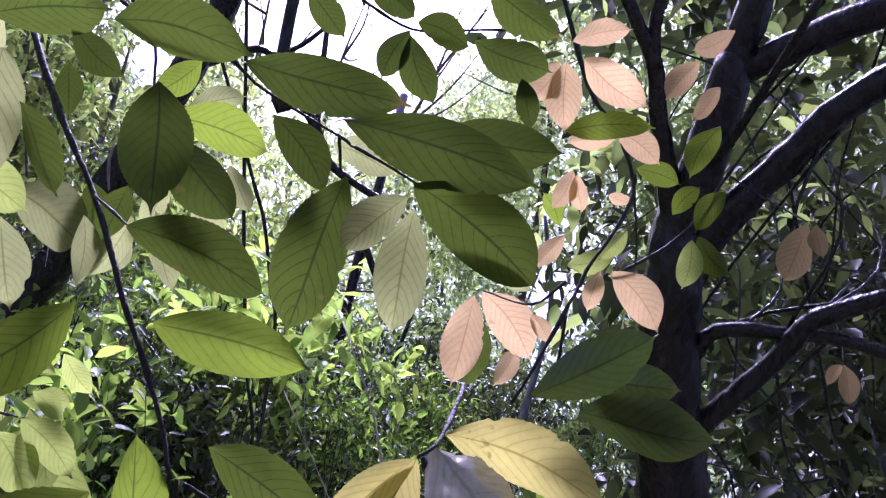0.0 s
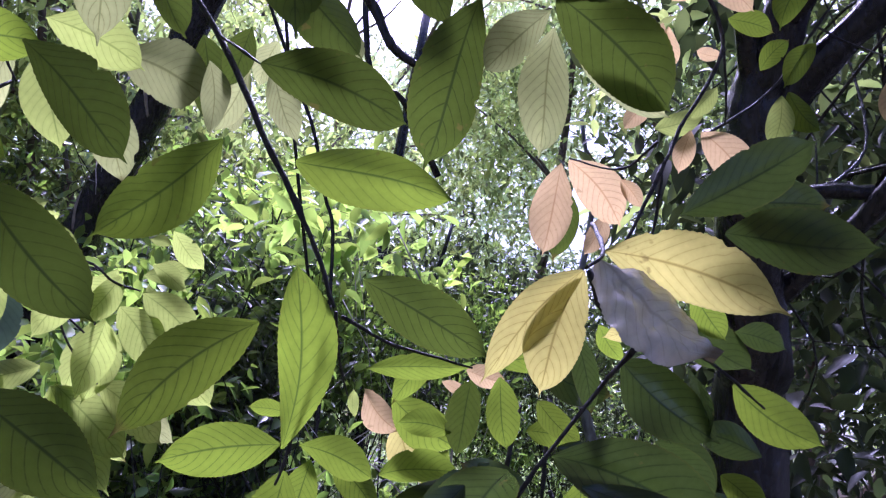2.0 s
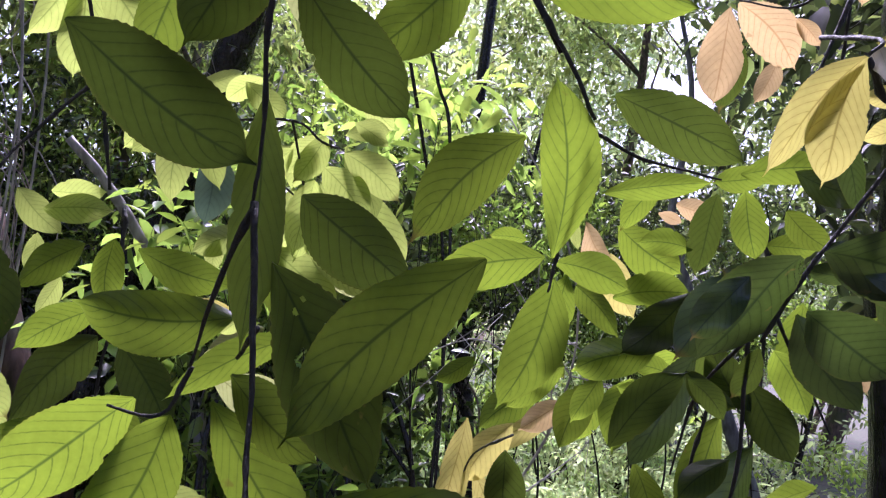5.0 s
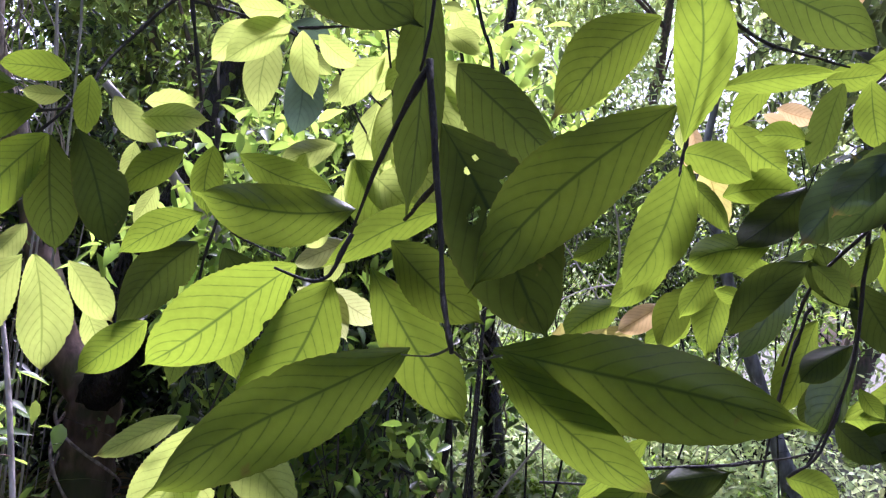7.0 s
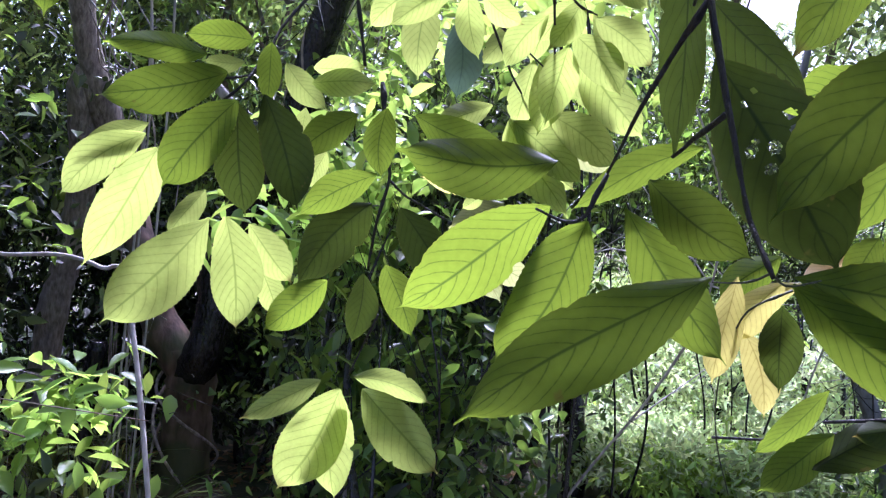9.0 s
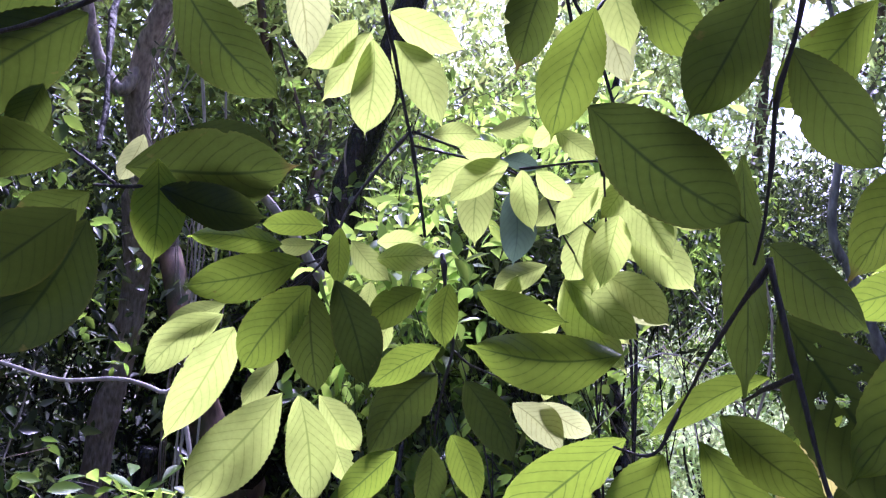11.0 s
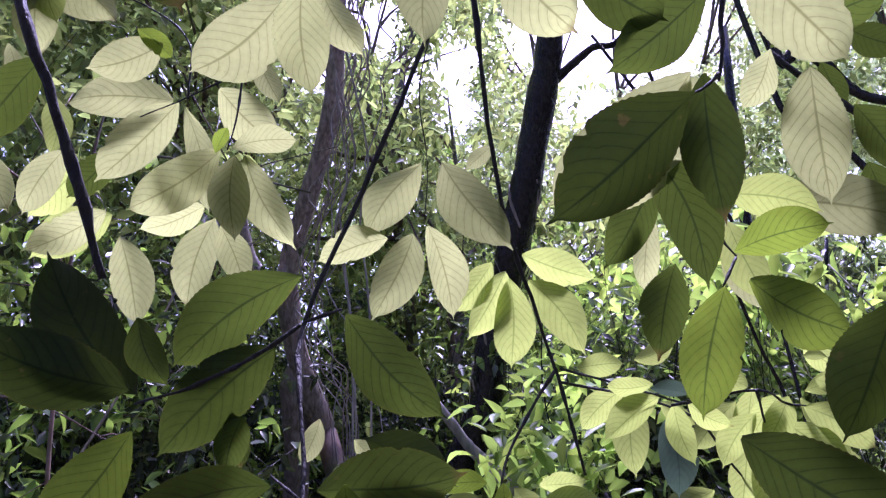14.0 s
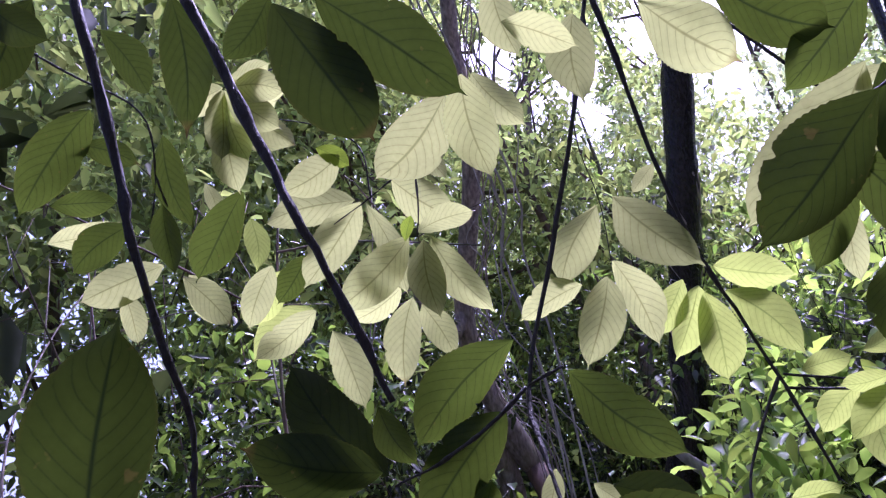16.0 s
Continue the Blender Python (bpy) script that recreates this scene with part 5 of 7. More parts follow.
left = branch("left")
stem(left, 0.0026, [(-0.554, 0.377, 2.133), (-0.592, 0.375, 1.998), (-0.601, 0.358, 1.935), (-0.607, 0.337, 1.877), (-0.652, 0.314, 1.750), (-0.682, 0.285, 1.637), (-0.655, 0.254, 1.584), (-0.631, 0.234, 1.538), (-0.614, 0.215, 1.507)])
stem(left, 0.0019, [(-0.684, 0.285, 1.638), (-0.726, 0.270, 1.612), (-0.755, 0.258, 1.598), (-0.798, 0.236, 1.584)])
stem(left, 0.0013, [(-0.678, 0.281, 1.638), (-0.645, 0.284, 1.644)])
stem(left, 0.0012, [(-0.661, 0.282, 1.505), (-0.644, 0.297, 1.508)])
stem(left, 0.0012, [(-0.669, 0.290, 1.507), (-0.707, 0.286, 1.531)])
stem(left, 0.0012, [(-0.663, 0.285, 1.506), (-0.679, 0.279, 1.506)])
leaf(left, (-0.682, 0.280, 1.502), (-0.729, 0.270, 1.468), 0.0313, (-0.572, 0.467, 0.671), "dark")
leaf(left, (-0.697, 0.276, 1.524), (-0.772, 0.209, 1.501), 0.0440, (-0.280, 0.620, 0.740), "dark")
leaf(left, (-0.796, 0.234, 1.564), (-0.824, 0.187, 1.487), 0.0560, (-0.480, 0.760, 0.450), "moss")
leaf(left, (-0.642, 0.294, 1.507), (-0.572, 0.306, 1.491), 0.0270, (-0.109, 0.967, 0.217), "deep")
leaf(left, (-0.638, 0.280, 1.638), (-0.576, 0.316, 1.564), 0.0444, (-0.343, 0.927, 0.151), "dark")
leaf(left, (-0.847, 0.266, 1.602), (-0.915, 0.163, 1.641), 0.0556, (-0.780, 0.588, 0.201), "deep")
leaf(left, (-0.718, 0.295, 1.626), (-0.807, 0.266, 1.546), 0.0519, (-0.586, 0.712, 0.392), "dark")
leaf(left, (-0.854, 0.278, 1.600), (-0.902, 0.212, 1.716), 0.0657, (-0.883, 0.458, -0.101), "deep")
leaf(left, (-0.644, 0.291, 1.524), (-0.648, 0.301, 1.460), 0.0328, (-0.597, 0.790, 0.160), "green")
leaf(left, (-0.669, 0.292, 1.520), (-0.574, 0.339, 1.531), 0.0620, (-0.400, 0.800, 0.450), "dark")
leaf(left, (-0.667, 0.266, 1.482), (-0.701, 0.246, 1.400), 0.0464, (-0.540, 0.845, 0.022), "deep")
leaf(left, (-0.708, 0.310, 1.686), (-0.795, 0.261, 1.612), 0.0523, (-0.700, 0.561, 0.450), "dark")
leaf(left, (-0.632, 0.223, 1.479), (-0.701, 0.214, 1.432), 0.0413, (-0.482, 0.681, 0.560), "deep")
leaf(left, (-0.653, 0.327, 1.556), (-0.589, 0.349, 1.521), 0.0388, (-0.233, 0.953, 0.187), "deep")
leaf(left, (-0.737, 0.285, 1.575), (-0.758, 0.291, 1.532), 0.0255, (-0.566, 0.709, 0.432), "dark")
leaf(left, (-0.760, 0.296, 1.582), (-0.757, 0.307, 1.537), 0.0321, (-0.828, 0.555, 0.098), "dark")
leaf(left, (-0.808, 0.237, 1.651), (-0.796, 0.263, 1.599), 0.0284, (-0.846, 0.525, 0.085), "dark")
leaf(left, (-0.745, 0.433, 1.566), (-0.722, 0.448, 1.541), 0.0244, (-0.591, 0.802, -0.067), "pale")
leaf(left, (-0.781, 0.427, 1.586), (-0.801, 0.425, 1.545), 0.0320, (-0.353, 0.928, 0.131), "pale")

veil = branch("veil")
stem(veil, 0.0029, [(-0.578, -0.045, 1.792), (-0.568, -0.022, 1.725), (-0.557, -0.007, 1.675), (-0.554, 0.015, 1.631), (-0.554, 0.032, 1.591)])
stem(veil, 0.0025, [(-0.595, -0.087, 1.785), (-0.603, -0.066, 1.714), (-0.606, -0.057, 1.673), (-0.621, -0.037, 1.634), (-0.637, -0.015, 1.596), (-0.648, -0.010, 1.568)])
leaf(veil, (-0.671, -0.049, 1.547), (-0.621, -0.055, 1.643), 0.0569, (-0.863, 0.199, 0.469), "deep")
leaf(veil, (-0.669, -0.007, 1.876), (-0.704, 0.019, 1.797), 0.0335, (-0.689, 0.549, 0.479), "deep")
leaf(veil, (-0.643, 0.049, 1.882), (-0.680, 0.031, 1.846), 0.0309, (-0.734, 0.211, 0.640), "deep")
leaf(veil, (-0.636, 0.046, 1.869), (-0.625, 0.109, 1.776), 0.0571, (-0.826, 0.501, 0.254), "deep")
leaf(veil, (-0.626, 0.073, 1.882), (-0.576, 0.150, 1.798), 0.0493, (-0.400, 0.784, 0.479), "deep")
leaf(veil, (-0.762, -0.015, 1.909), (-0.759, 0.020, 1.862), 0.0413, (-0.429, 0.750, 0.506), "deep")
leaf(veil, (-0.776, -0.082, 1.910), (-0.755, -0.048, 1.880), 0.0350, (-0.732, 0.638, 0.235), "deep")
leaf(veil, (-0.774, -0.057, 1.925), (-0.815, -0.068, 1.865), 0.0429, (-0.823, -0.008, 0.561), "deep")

dark = branch("dark")
stem(dark, 0.0016, [(-1.085, -0.007, 2.132), (-1.070, 0.060, 2.095), (-1.050, 0.135, 2.056), (-1.087, 0.169, 1.999), (-1.114, 0.175, 1.944)])
stem(dark, 0.0014, [(-1.089, 0.169, 2.000), (-1.092, 0.186, 1.963)])
leaf(dark, (-1.096, 0.182, 1.967), (-1.114, 0.204, 1.880), 0.0384, (-0.975, 0.056, 0.205), "dark")
leaf(dark, (-1.068, 0.168, 2.045), (-1.079, 0.215, 1.928), 0.0434, (-0.616, 0.715, 0.342), "dark")
leaf(dark, (-1.130, 0.154, 1.947), (-1.206, 0.117, 1.905), 0.0500, (-0.566, 0.711, 0.412), "dark")
leaf(dark, (-1.100, 0.096, 2.075), (-1.196, 0.051, 1.963), 0.0601, (-0.776, 0.265, 0.575), "dark")
leaf(dark, (-1.143, 0.098, 2.051), (-1.096, 0.156, 2.013), 0.0345, (-0.695, 0.691, 0.220), "dark")
leaf(dark, (-1.190, 0.083, 1.986), (-1.133, 0.146, 1.978), 0.0349, (-0.694, 0.665, 0.288), "dark")
leaf(dark, (-0.994, 0.230, 1.946), (-1.082, 0.214, 1.863), 0.0588, (-0.686, 0.056, 0.717), "dark")
leaf(dark, (-1.185, 0.285, 2.063), (-1.190, 0.303, 2.018), 0.0384, (-0.936, 0.287, 0.225), "pale")
leaf(dark, (-1.170, 0.346, 2.013), (-1.187, 0.360, 1.938), 0.0479, (-0.975, 0.054, 0.225), "lime")
leaf(dark, (-1.140, 0.418, 1.956), (-1.205, 0.402, 1.899), 0.0503, (-0.645, 0.459, 0.612), "dark")
leaf(dark, (-1.229, 0.431, 1.966), (-1.311, 0.413, 1.897), 0.0584, (-0.628, 0.523, 0.577), "lime")
leaf(dark, (-1.339, 0.562, 1.957), (-1.454, 0.504, 1.886), 0.0721, (-0.596, 0.700, 0.401), "lime")
leaf(dark, (-1.271, 0.261, 1.966), (-1.359, 0.176, 1.928), 0.0585, (-0.721, 0.611, 0.323), "pale")
leaf(dark, (-1.321, 0.226, 1.936), (-1.330, 0.250, 1.864), 0.0556, (-0.607, 0.727, 0.323), "pale")
leaf(dark, (-1.347, 0.327, 1.986), (-1.350, 0.408, 1.912), 0.0763, (-0.951, 0.195, 0.237), "pale")
leaf(dark, (-1.422, 0.374, 2.023), (-1.415, 0.441, 1.935), 0.0637, (-0.778, 0.526, 0.346), "pale")
leaf(dark, (-1.367, 0.136, 2.017), (-1.271, 0.202, 2.025), 0.0427, (-0.386, 0.466, 0.793), "pale")

# ---- lines of trunks, limbs and vines ----
HOST_TRUNK = [(0.36, 1.31, 1.59), (0.35, 1.25, 1.69), (0.32, 1.19, 1.79), (0.29, 1.12, 1.91), (0.28, 1.07, 1.99), (0.28, 1.05, 2.06)]
HOST_A = [(0.28, 1.05, 2.04), (0.29, 1.01, 2.12), (0.30, 0.96, 2.20), (0.31, 0.91, 2.29), (0.32, 0.87, 2.35), (0.32, 0.83, 2.41)]
HOST_B = [(0.29, 1.07, 2.00), (0.34, 1.01, 2.08), (0.40, 0.95, 2.15), (0.44, 0.90, 2.20), (0.48, 0.86, 2.23), (0.54, 0.81, 2.27)]
HOST_C = [(0.33, 1.13, 1.88), (0.35, 1.10, 1.92), (0.39, 1.08, 1.93), (0.45, 1.07, 1.93), (0.51, 1.05, 1.93), (0.59, 1.03, 1.91)]
HOST_D = [(0.36, 1.18, 1.79), (0.40, 1.13, 1.84), (0.44, 1.08, 1.89), (0.47, 1.03, 1.94), (0.51, 1.01, 1.96), (0.56, 0.97, 1.98)]
HOST_E = [(0.27, 1.05, 2.04), (0.24, 0.99, 2.13), (0.21, 0.94, 2.19), (0.19, 0.90, 2.25), (0.15, 0.86, 2.29), (0.11, 0.82, 2.34)]
HOST_F = [(0.19, 0.90, 2.24), (0.18, 0.87, 2.29), (0.18, 0.82, 2.35)]
HOST_G = [(0.32, 0.92, 2.27), (0.37, 0.88, 2.29), (0.42, 0.85, 2.31), (0.48, 0.80, 2.32)]
HOST_H = [(0.28, 1.01, 2.12), (0.31, 0.93, 2.15), (0.33, 0.82, 2.20), (0.34, 0.74, 2.23), (0.35, 0.71, 2.27)]
SLIM = [(-2.41, 2.46, 4.55), (-2.52, 2.54, 4.14), (-2.59, 2.62, 3.82), (-2.65, 2.68, 3.56), (-2.77, 2.72, 3.26), (-2.87, 2.74, 3.03), (-3.00, 2.78, 2.74), (-3.04, 2.84, 2.50), (-3.03, 2.94, 2.21), (-2.97, 3.10, 1.86)]
SLIM_FORK = [(-3.00, 2.78, 2.74), (-3.03, 2.68, 2.59), (-3.13, 2.62, 2.77), (-3.18, 2.57, 3.02), (-3.21, 2.53, 3.26)]
DARKTRUNK = [(-1.21, 2.48, 4.29), (-1.28, 2.54, 3.99), (-1.33, 2.62, 3.69), (-1.38, 2.68, 3.44), (-1.48, 2.73, 3.15), (-1.57, 2.77, 2.87), (-1.69, 2.83, 2.55), (-1.82, 2.88, 2.21), (-1.93, 2.94, 1.86)]
DARK_LIMB = [(-1.39, 2.72, 3.32), (-1.28, 2.75, 3.41), (-1.19, 2.77, 3.47), (-1.11, 2.81, 3.48), (-1.02, 2.83, 3.57), (-0.93, 2.83, 3.69)]
DEADWOOD = [(-1.96, 2.28, 2.02), (-1.87, 2.36, 1.91), (-1.80, 2.44, 1.79), (-1.76, 2.49, 1.71), (-1.72, 2.54, 1.65), (-1.65, 2.60, 1.56), (-1.60, 2.69, 1.38)]
STICK = [(-2.10, 1.33, 1.35), (-1.95, 1.32, 1.33), (-1.77, 1.33, 1.30), (-1.64, 1.38, 1.31), (-1.51, 1.37, 1.29), (-1.45, 1.39, 1.24)]
FARTRUNK = [(-0.87, 4.88, 1.34), (-0.83, 4.90, 1.12), (-0.79, 4.92, 0.75), (-0.75, 4.95, 0.46), (-0.73, 4.97, 0.25)]
RED_FOOT = [(-2.39, 3.07, 0.77), (-2.40, 3.08, 0.59), (-2.40, 3.09, 0.40), (-2.40, 3.09, 0.21), (-2.40, 3.10, 0.03), (-2.38, 3.13, -0.10)]
RED_ARM = [(-2.97, 3.10, 1.86), (-2.65, 2.99, 1.26), (-2.56, 3.02, 1.00), (-2.39, 3.07, 0.77)]
DARK_FOOT = [(-2.24, 2.99, 1.35), (-2.25, 3.00, 1.06), (-2.29, 2.99, 0.88), (-2.39, 3.07, 0.77)]
RED_LEG = [(-3.04, 2.84, 2.50), (-3.08, 2.94, 2.15), (-3.13, 3.06, 1.75), (-3.18, 3.10, 1.45), (-3.22, 3.10, 1.19), (-3.25, 3.09, 1.01), (-3.28, 3.10, 0.69), (-3.27, 3.11, 0.35)]
PALEPOLE = [(0.33, 4.35, 2.24), (0.43, 4.39, 1.96), (0.54, 4.43, 1.64), (0.73, 4.51, 1.16), (0.89, 4.56, 0.76), (0.99, 4.61, 0.48)]
SKYTWIG = [(-0.38, 0.99, 2.20), (-0.34, 1.00, 2.16), (-0.31, 1.02, 2.13), (-0.28, 1.03, 2.08), (-0.25, 1.04, 2.06), (-0.18, 1.05, 2.03)]
LOWTRUNK = [(-2.80, 2.91, 0.89), (-2.83, 2.91, 0.67), (-2.85, 2.92, 0.52), (-2.85, 2.93, 0.36), (-2.78, 2.97, 0.11)]
VINE_A = [(-2.04, 1.95, 3.15), (-2.05, 2.03, 2.94), (-2.08, 2.10, 2.75), (-2.15, 2.12, 2.57), (-2.16, 2.21, 2.37)]
VINE_B = [(-1.98, 2.01, 3.12), (-1.98, 2.08, 2.96), (-2.00, 2.14, 2.79), (-2.06, 2.17, 2.59)]
VINE_C = [(-2.03, 1.97, 3.13), (-2.03, 2.09, 2.86), (-2.12, 2.11, 2.68), (-2.14, 2.16, 2.50)]
VINE_D = [(-0.69, 1.68, 2.47), (-0.66, 1.75, 2.29), (-0.62, 1.82, 2.09), (-0.58, 1.92, 1.88), (-0.53, 2.00, 1.66)]
VINE_E = [(-0.66, 1.78, 2.36), (-0.61, 1.81, 2.26), (-0.56, 1.85, 2.10), (-0.52, 1.88, 1.95)]
BARE_A = [(-0.23, 1.50, 2.05), (-0.32, 1.44, 2.19), (-0.40, 1.39, 2.26)]

for b in branches.values():
    finish(b)


# ---- ground ----
def ground_mesh():
    n, m = 90, bpy.data.meshes.new("ground")
    span = np.sign(np.linspace(-1, 1, n)) * np.abs(np.linspace(-1, 1, n)) ** 3 * 400
    verts = [(x, y, 0.10 * noise.noise(Vector((x * 0.5, y * 0.5, 0))) + 0.04 * noise.noise(Vector((x * 2, y * 2, 3)))) for y in span for x in span]
    faces = [(j * n + i, j * n + i + 1, (j + 1) * n + i + 1, (j + 1) * n + i) for j in range(n - 1) for i in range(n - 1)]
    m.from_pydata(verts, [], faces)
    m.shade_smooth()
    return m


GROUND = bark_material("leaf_litter_soil", (0.03, 0.026, 0.014), (0.11, 0.095, 0.05), 9.0, 0.85, moss=0.5)
ground = new("ground", ground_mesh())
ground.data.materials.append(GROUND)
tagged(ground, "forest floor of dark soil, moss and leaf litter", "ground", kind="structure")

EYE = np.array((-0.2, 0.0, 1.4))
GLADE_FLOOR = np.array((-0.2, 6.8, 0.3))
# openings in the canopy: bearing, height angle and radius in degrees
GAPS = (
    (18.9, 35.0, 4.6), (22.9, 34.6, 2.4), (14.3, 33.6, 3.6), (10.6, 31.7, 2.0), (-6.7, 25.0, 0.9), (9.5, 38.9, 1.6), (-5.4, 20.3, 1.8), (-5.6, 17.6, 1.4), (-8.3, 20.5, 1.5),
    (-4.1, 25.4, 0.9), (30.0, 33.0, 2.4), (29.8, 29.7, 1.9), (42.8, 32.4, 2.0), (17.7, 28.8, 1.7), (54.2, 30.8, 1.2), (51.3, 40.6, 1.0), (36.7, 35.8, 2.2), (34.7, 32.2, 1.6), (39.3, 36.9, 1.0), (SUN_AZ, SUN_EL, 19.0),
)


def open_sky(p, rng):
    """Which of the places lie in the gaps of the canopy, or between the sun and the glade."""
    inside = np.zeros(len(p), bool)
    for eye, gaps in ((EYE, GAPS), (GLADE_FLOOR, ((SUN_AZ, SUN_EL, 10.0),))):
        v = p - eye
        az, el = np.degrees(np.arctan2(-v[:, 0], v[:, 1])), np.degrees(np.arctan2(v[:, 2], np.hypot(v[:, 0], v[:, 1])))
        for a, e, r in gaps:
            inside |= np.hypot((az - a) * np.cos(np.radians(el)), el - e) < r * rng.uniform(0.8, 1.15, len(p))
    return inside


def leaves_mesh(name, at, way, up, length, width, fine=False):
    """Many small leaves, folded along the midrib: seven corners each, or eleven for those near by."""
    n = len(at)
    way = way / (np.linalg.norm(way, axis=1)[:, None] + 1e-9)
    side = np.cross(way, up)
    side /= np.linalg.norm(side, axis=1)[:, None] + 1e-9
    top = np.cross(side, way)
    length, width = np.asarray(length)[:, None], np.asarray(width)[:, None]
    spots = ((0, 0, 0), (0.5, 0, -0.06), (1, 0, -0.12), (0.3, -0.46, 0.06), (0.7, -0.29, 0.0), (0.3, 0.46, 0.06), (0.7, 0.29, 0.0))
    if fine:
        mid = ((0, 0, 0), (0.2, 0, -0.015), (0.45, 0, -0.05), (0.72, 0, -0.1), (1, 0, -0.18))
        spots = (*mid, (0.2, -0.36, 0.05), (0.45, -0.48, 0.04), (0.72, -0.3, -0.03), (0.2, 0.36, 0.05), (0.45, 0.48, 0.04), (0.72, 0.3, -0.03))
    v = np.stack([at + way * length * a + side * width * b + top * length * c for a, b, c in spots], 1).reshape(-1, 3)
    one = np.array([(0, 1, 3), (3, 1, 4), (4, 1, 2), (0, 5, 1), (5, 6, 1), (6, 2, 1)])
    if fine:
        one = np.array([(0, 1, 5), (5, 1, 6), (1, 2, 6), (6, 2, 7), (2, 3, 7), (7, 3, 4), (0, 8, 1), (8, 9, 1), (1, 9, 2), (9, 10, 2), (2, 10, 3), (10, 4, 3)])
    f = (np.arange(n)[:, None, None] * len(spots) + one).reshape(-1)
    m = bpy.data.meshes.new(name)
    m.vertices.add(len(v))
    m.vertices.foreach_set("co", v.ravel())
    m.loops.add(len(f))
    m.loops.foreach_set("vertex_index", f)
    m.polygons.add(len(f) // 3)
    m.polygons.foreach_set("loop_start", np.arange(0, len(f), 3))
    m.update(calc_edges=True)
    return m


def sprays(rng, centres, spread, count, size, droop=0.3, tilt=0.35):
    """Leaves set in sprays of 'count' along short shoots round each centre."""
    n = len(centres)
    shoot = rng.normal(0, 1, (n, 3)) * (1, 1, 0.5) + (0, 0, -droop)
    shoot /= np.linalg.norm(shoot, axis=1)[:, None]
    s = np.linspace(-0.5, 0.5, count)
    at = centres[:, None] + shoot[:, None] * (s[None, :, None] * spread) + rng.normal(0, spread * 0.06, (n, count, 3))
    out = np.cross(shoot, rng.normal(0, 1, (n, 3)))
    out /= np.linalg.norm(out, axis=1)[:, None] + 1e-9
    sign = np.where(np.arange(count) % 2, 1.0, -1.0)[None, :, None]
    way = out[:, None] * sign + shoot[:, None] * 0.7 + rng.normal(0, 0.35, (n, count, 3)) + np.array((0, 0, -droop))
    up = np.broadcast_to(np.array((0, 0, 1.0)), way.shape) + rng.normal(0, tilt, way.shape)
    length = rng.uniform(0.65, 1.25, n * count) * size
    return at.reshape(-1, 3), way.reshape(-1, 3), up.reshape(-1, 3), length, length * rng.uniform(0.36, 0.56, n * count), centres, shoot


def trunk_line(base, top, rng, bend=0.08, n=9):
    base, top = np.array(base, float), np.array(top, float)
    s = np.linspace(0, 1, n)
    line = base + (top - base) * s[:, None]
    amp = bend * np.linalg.norm(top - base)
    return line + np.outer(np.sin(s * math.pi), rng.normal(0, amp, 3) * (1, 1, 0.1)) + np.outer(np.sin(2 * s * math.pi), rng.normal(0, amp * 0.5, 3) * (1, 1, 0.1))


def tree(base, height, radius, crown, sprig, size, mat, bark, label, seed, lean=(0, 0), count=9, name="tree", clear=True, scatter=0.3):
    """A tree: trunk with limbs, and a crown of sprays. crown: (rx, ry, z0, z1); sprig: number of sprays."""
    rng = np.random.default_rng(seed)
    ob = empty(name)
    tagged(ob, label, name.replace("_", " "))
    base = np.array((*base, -0.05))
    top = base + np.array((lean[0], lean[1], height))
    tubes, line = Tubes(seed), trunk_line(base, top, rng)
    tubes.add(smooth_line(line, 3), radius * 1.15, radius * 0.12, 12, 0.07)
    part("trunk", tubes.mesh("trunk"), bark, ob)
    rx, ry, z0, z1 = crown
    arms = 12 if radius > 0.05 else 7
    lobes = rng.normal(0, 1, (arms, 3))
    lobes /= np.linalg.norm(lobes, axis=1)[:, None]
    mid = np.array((base[0] + lean[0] * 0.6, base[1] + lean[1] * 0.6, (z0 + z1) / 2))
    knots = mid + lobes * (rx, ry, (z1 - z0) / 2) * rng.uniform(0.45, 0.85, (arms, 1))
    for k in knots:
        start = line[int(np.clip((k[2] - 0.6) / height * 8, 2, 8))]
        limb = Tubes(seed)
        limb.add(smooth_line([start, (start + k) / 2 + rng.normal(0, 0.12, 3), k], 4), radius * 0.32, radius * 0.07, 6, 0.1)
        part("limb", limb.mesh("limb"), bark, ob)
    pick = rng.integers(0, arms, sprig)
    centres = knots[pick] + rng.normal(0, 1, (sprig, 3)) * np.array((rx, ry, (z1 - z0) / 2)) * scatter
    centres = centres[(centres[:, 2] > 0.15)]
    if clear:
        centres = centres[~open_sky(centres, rng)]
    far = np.linalg.norm(centres - EYE, axis=1)
    centres = centres[far > 1.7]
    at, way, up, ln, wd, c, shoot = sprays(rng, centres, size * 3.2, count, size, 0.3, 0.75 if name == "shrub" else 0.45)
    part("crown", leaves_mesh("crown", at, way, up, ln, wd, np.linalg.norm(base[:2]) < 3.6 and size > 0.06), mat, ob)
    return ob


def polar(az, r):
    return (-0.2 - math.sin(radians(az)) * r, math.cos(radians(az)) * r)


def bare(name, label, category, lines, mat, seed):
    """A thing of tapered wood: each line gives (part name, points, first radius, last radius, and its own bark if any)."""
    ob = empty(name)
    tagged(ob, label, category)
    for k, (what, points, r0, r1, *other) in enumerate(lines):
        t = Tubes(seed + k)
        t.add(smooth_line(points, 5), r0, r1, 12 if r0 > 0.03 else 8, 0.07)
        part(what, t.mesh(what), other[0] if other else mat, ob)
    return ob


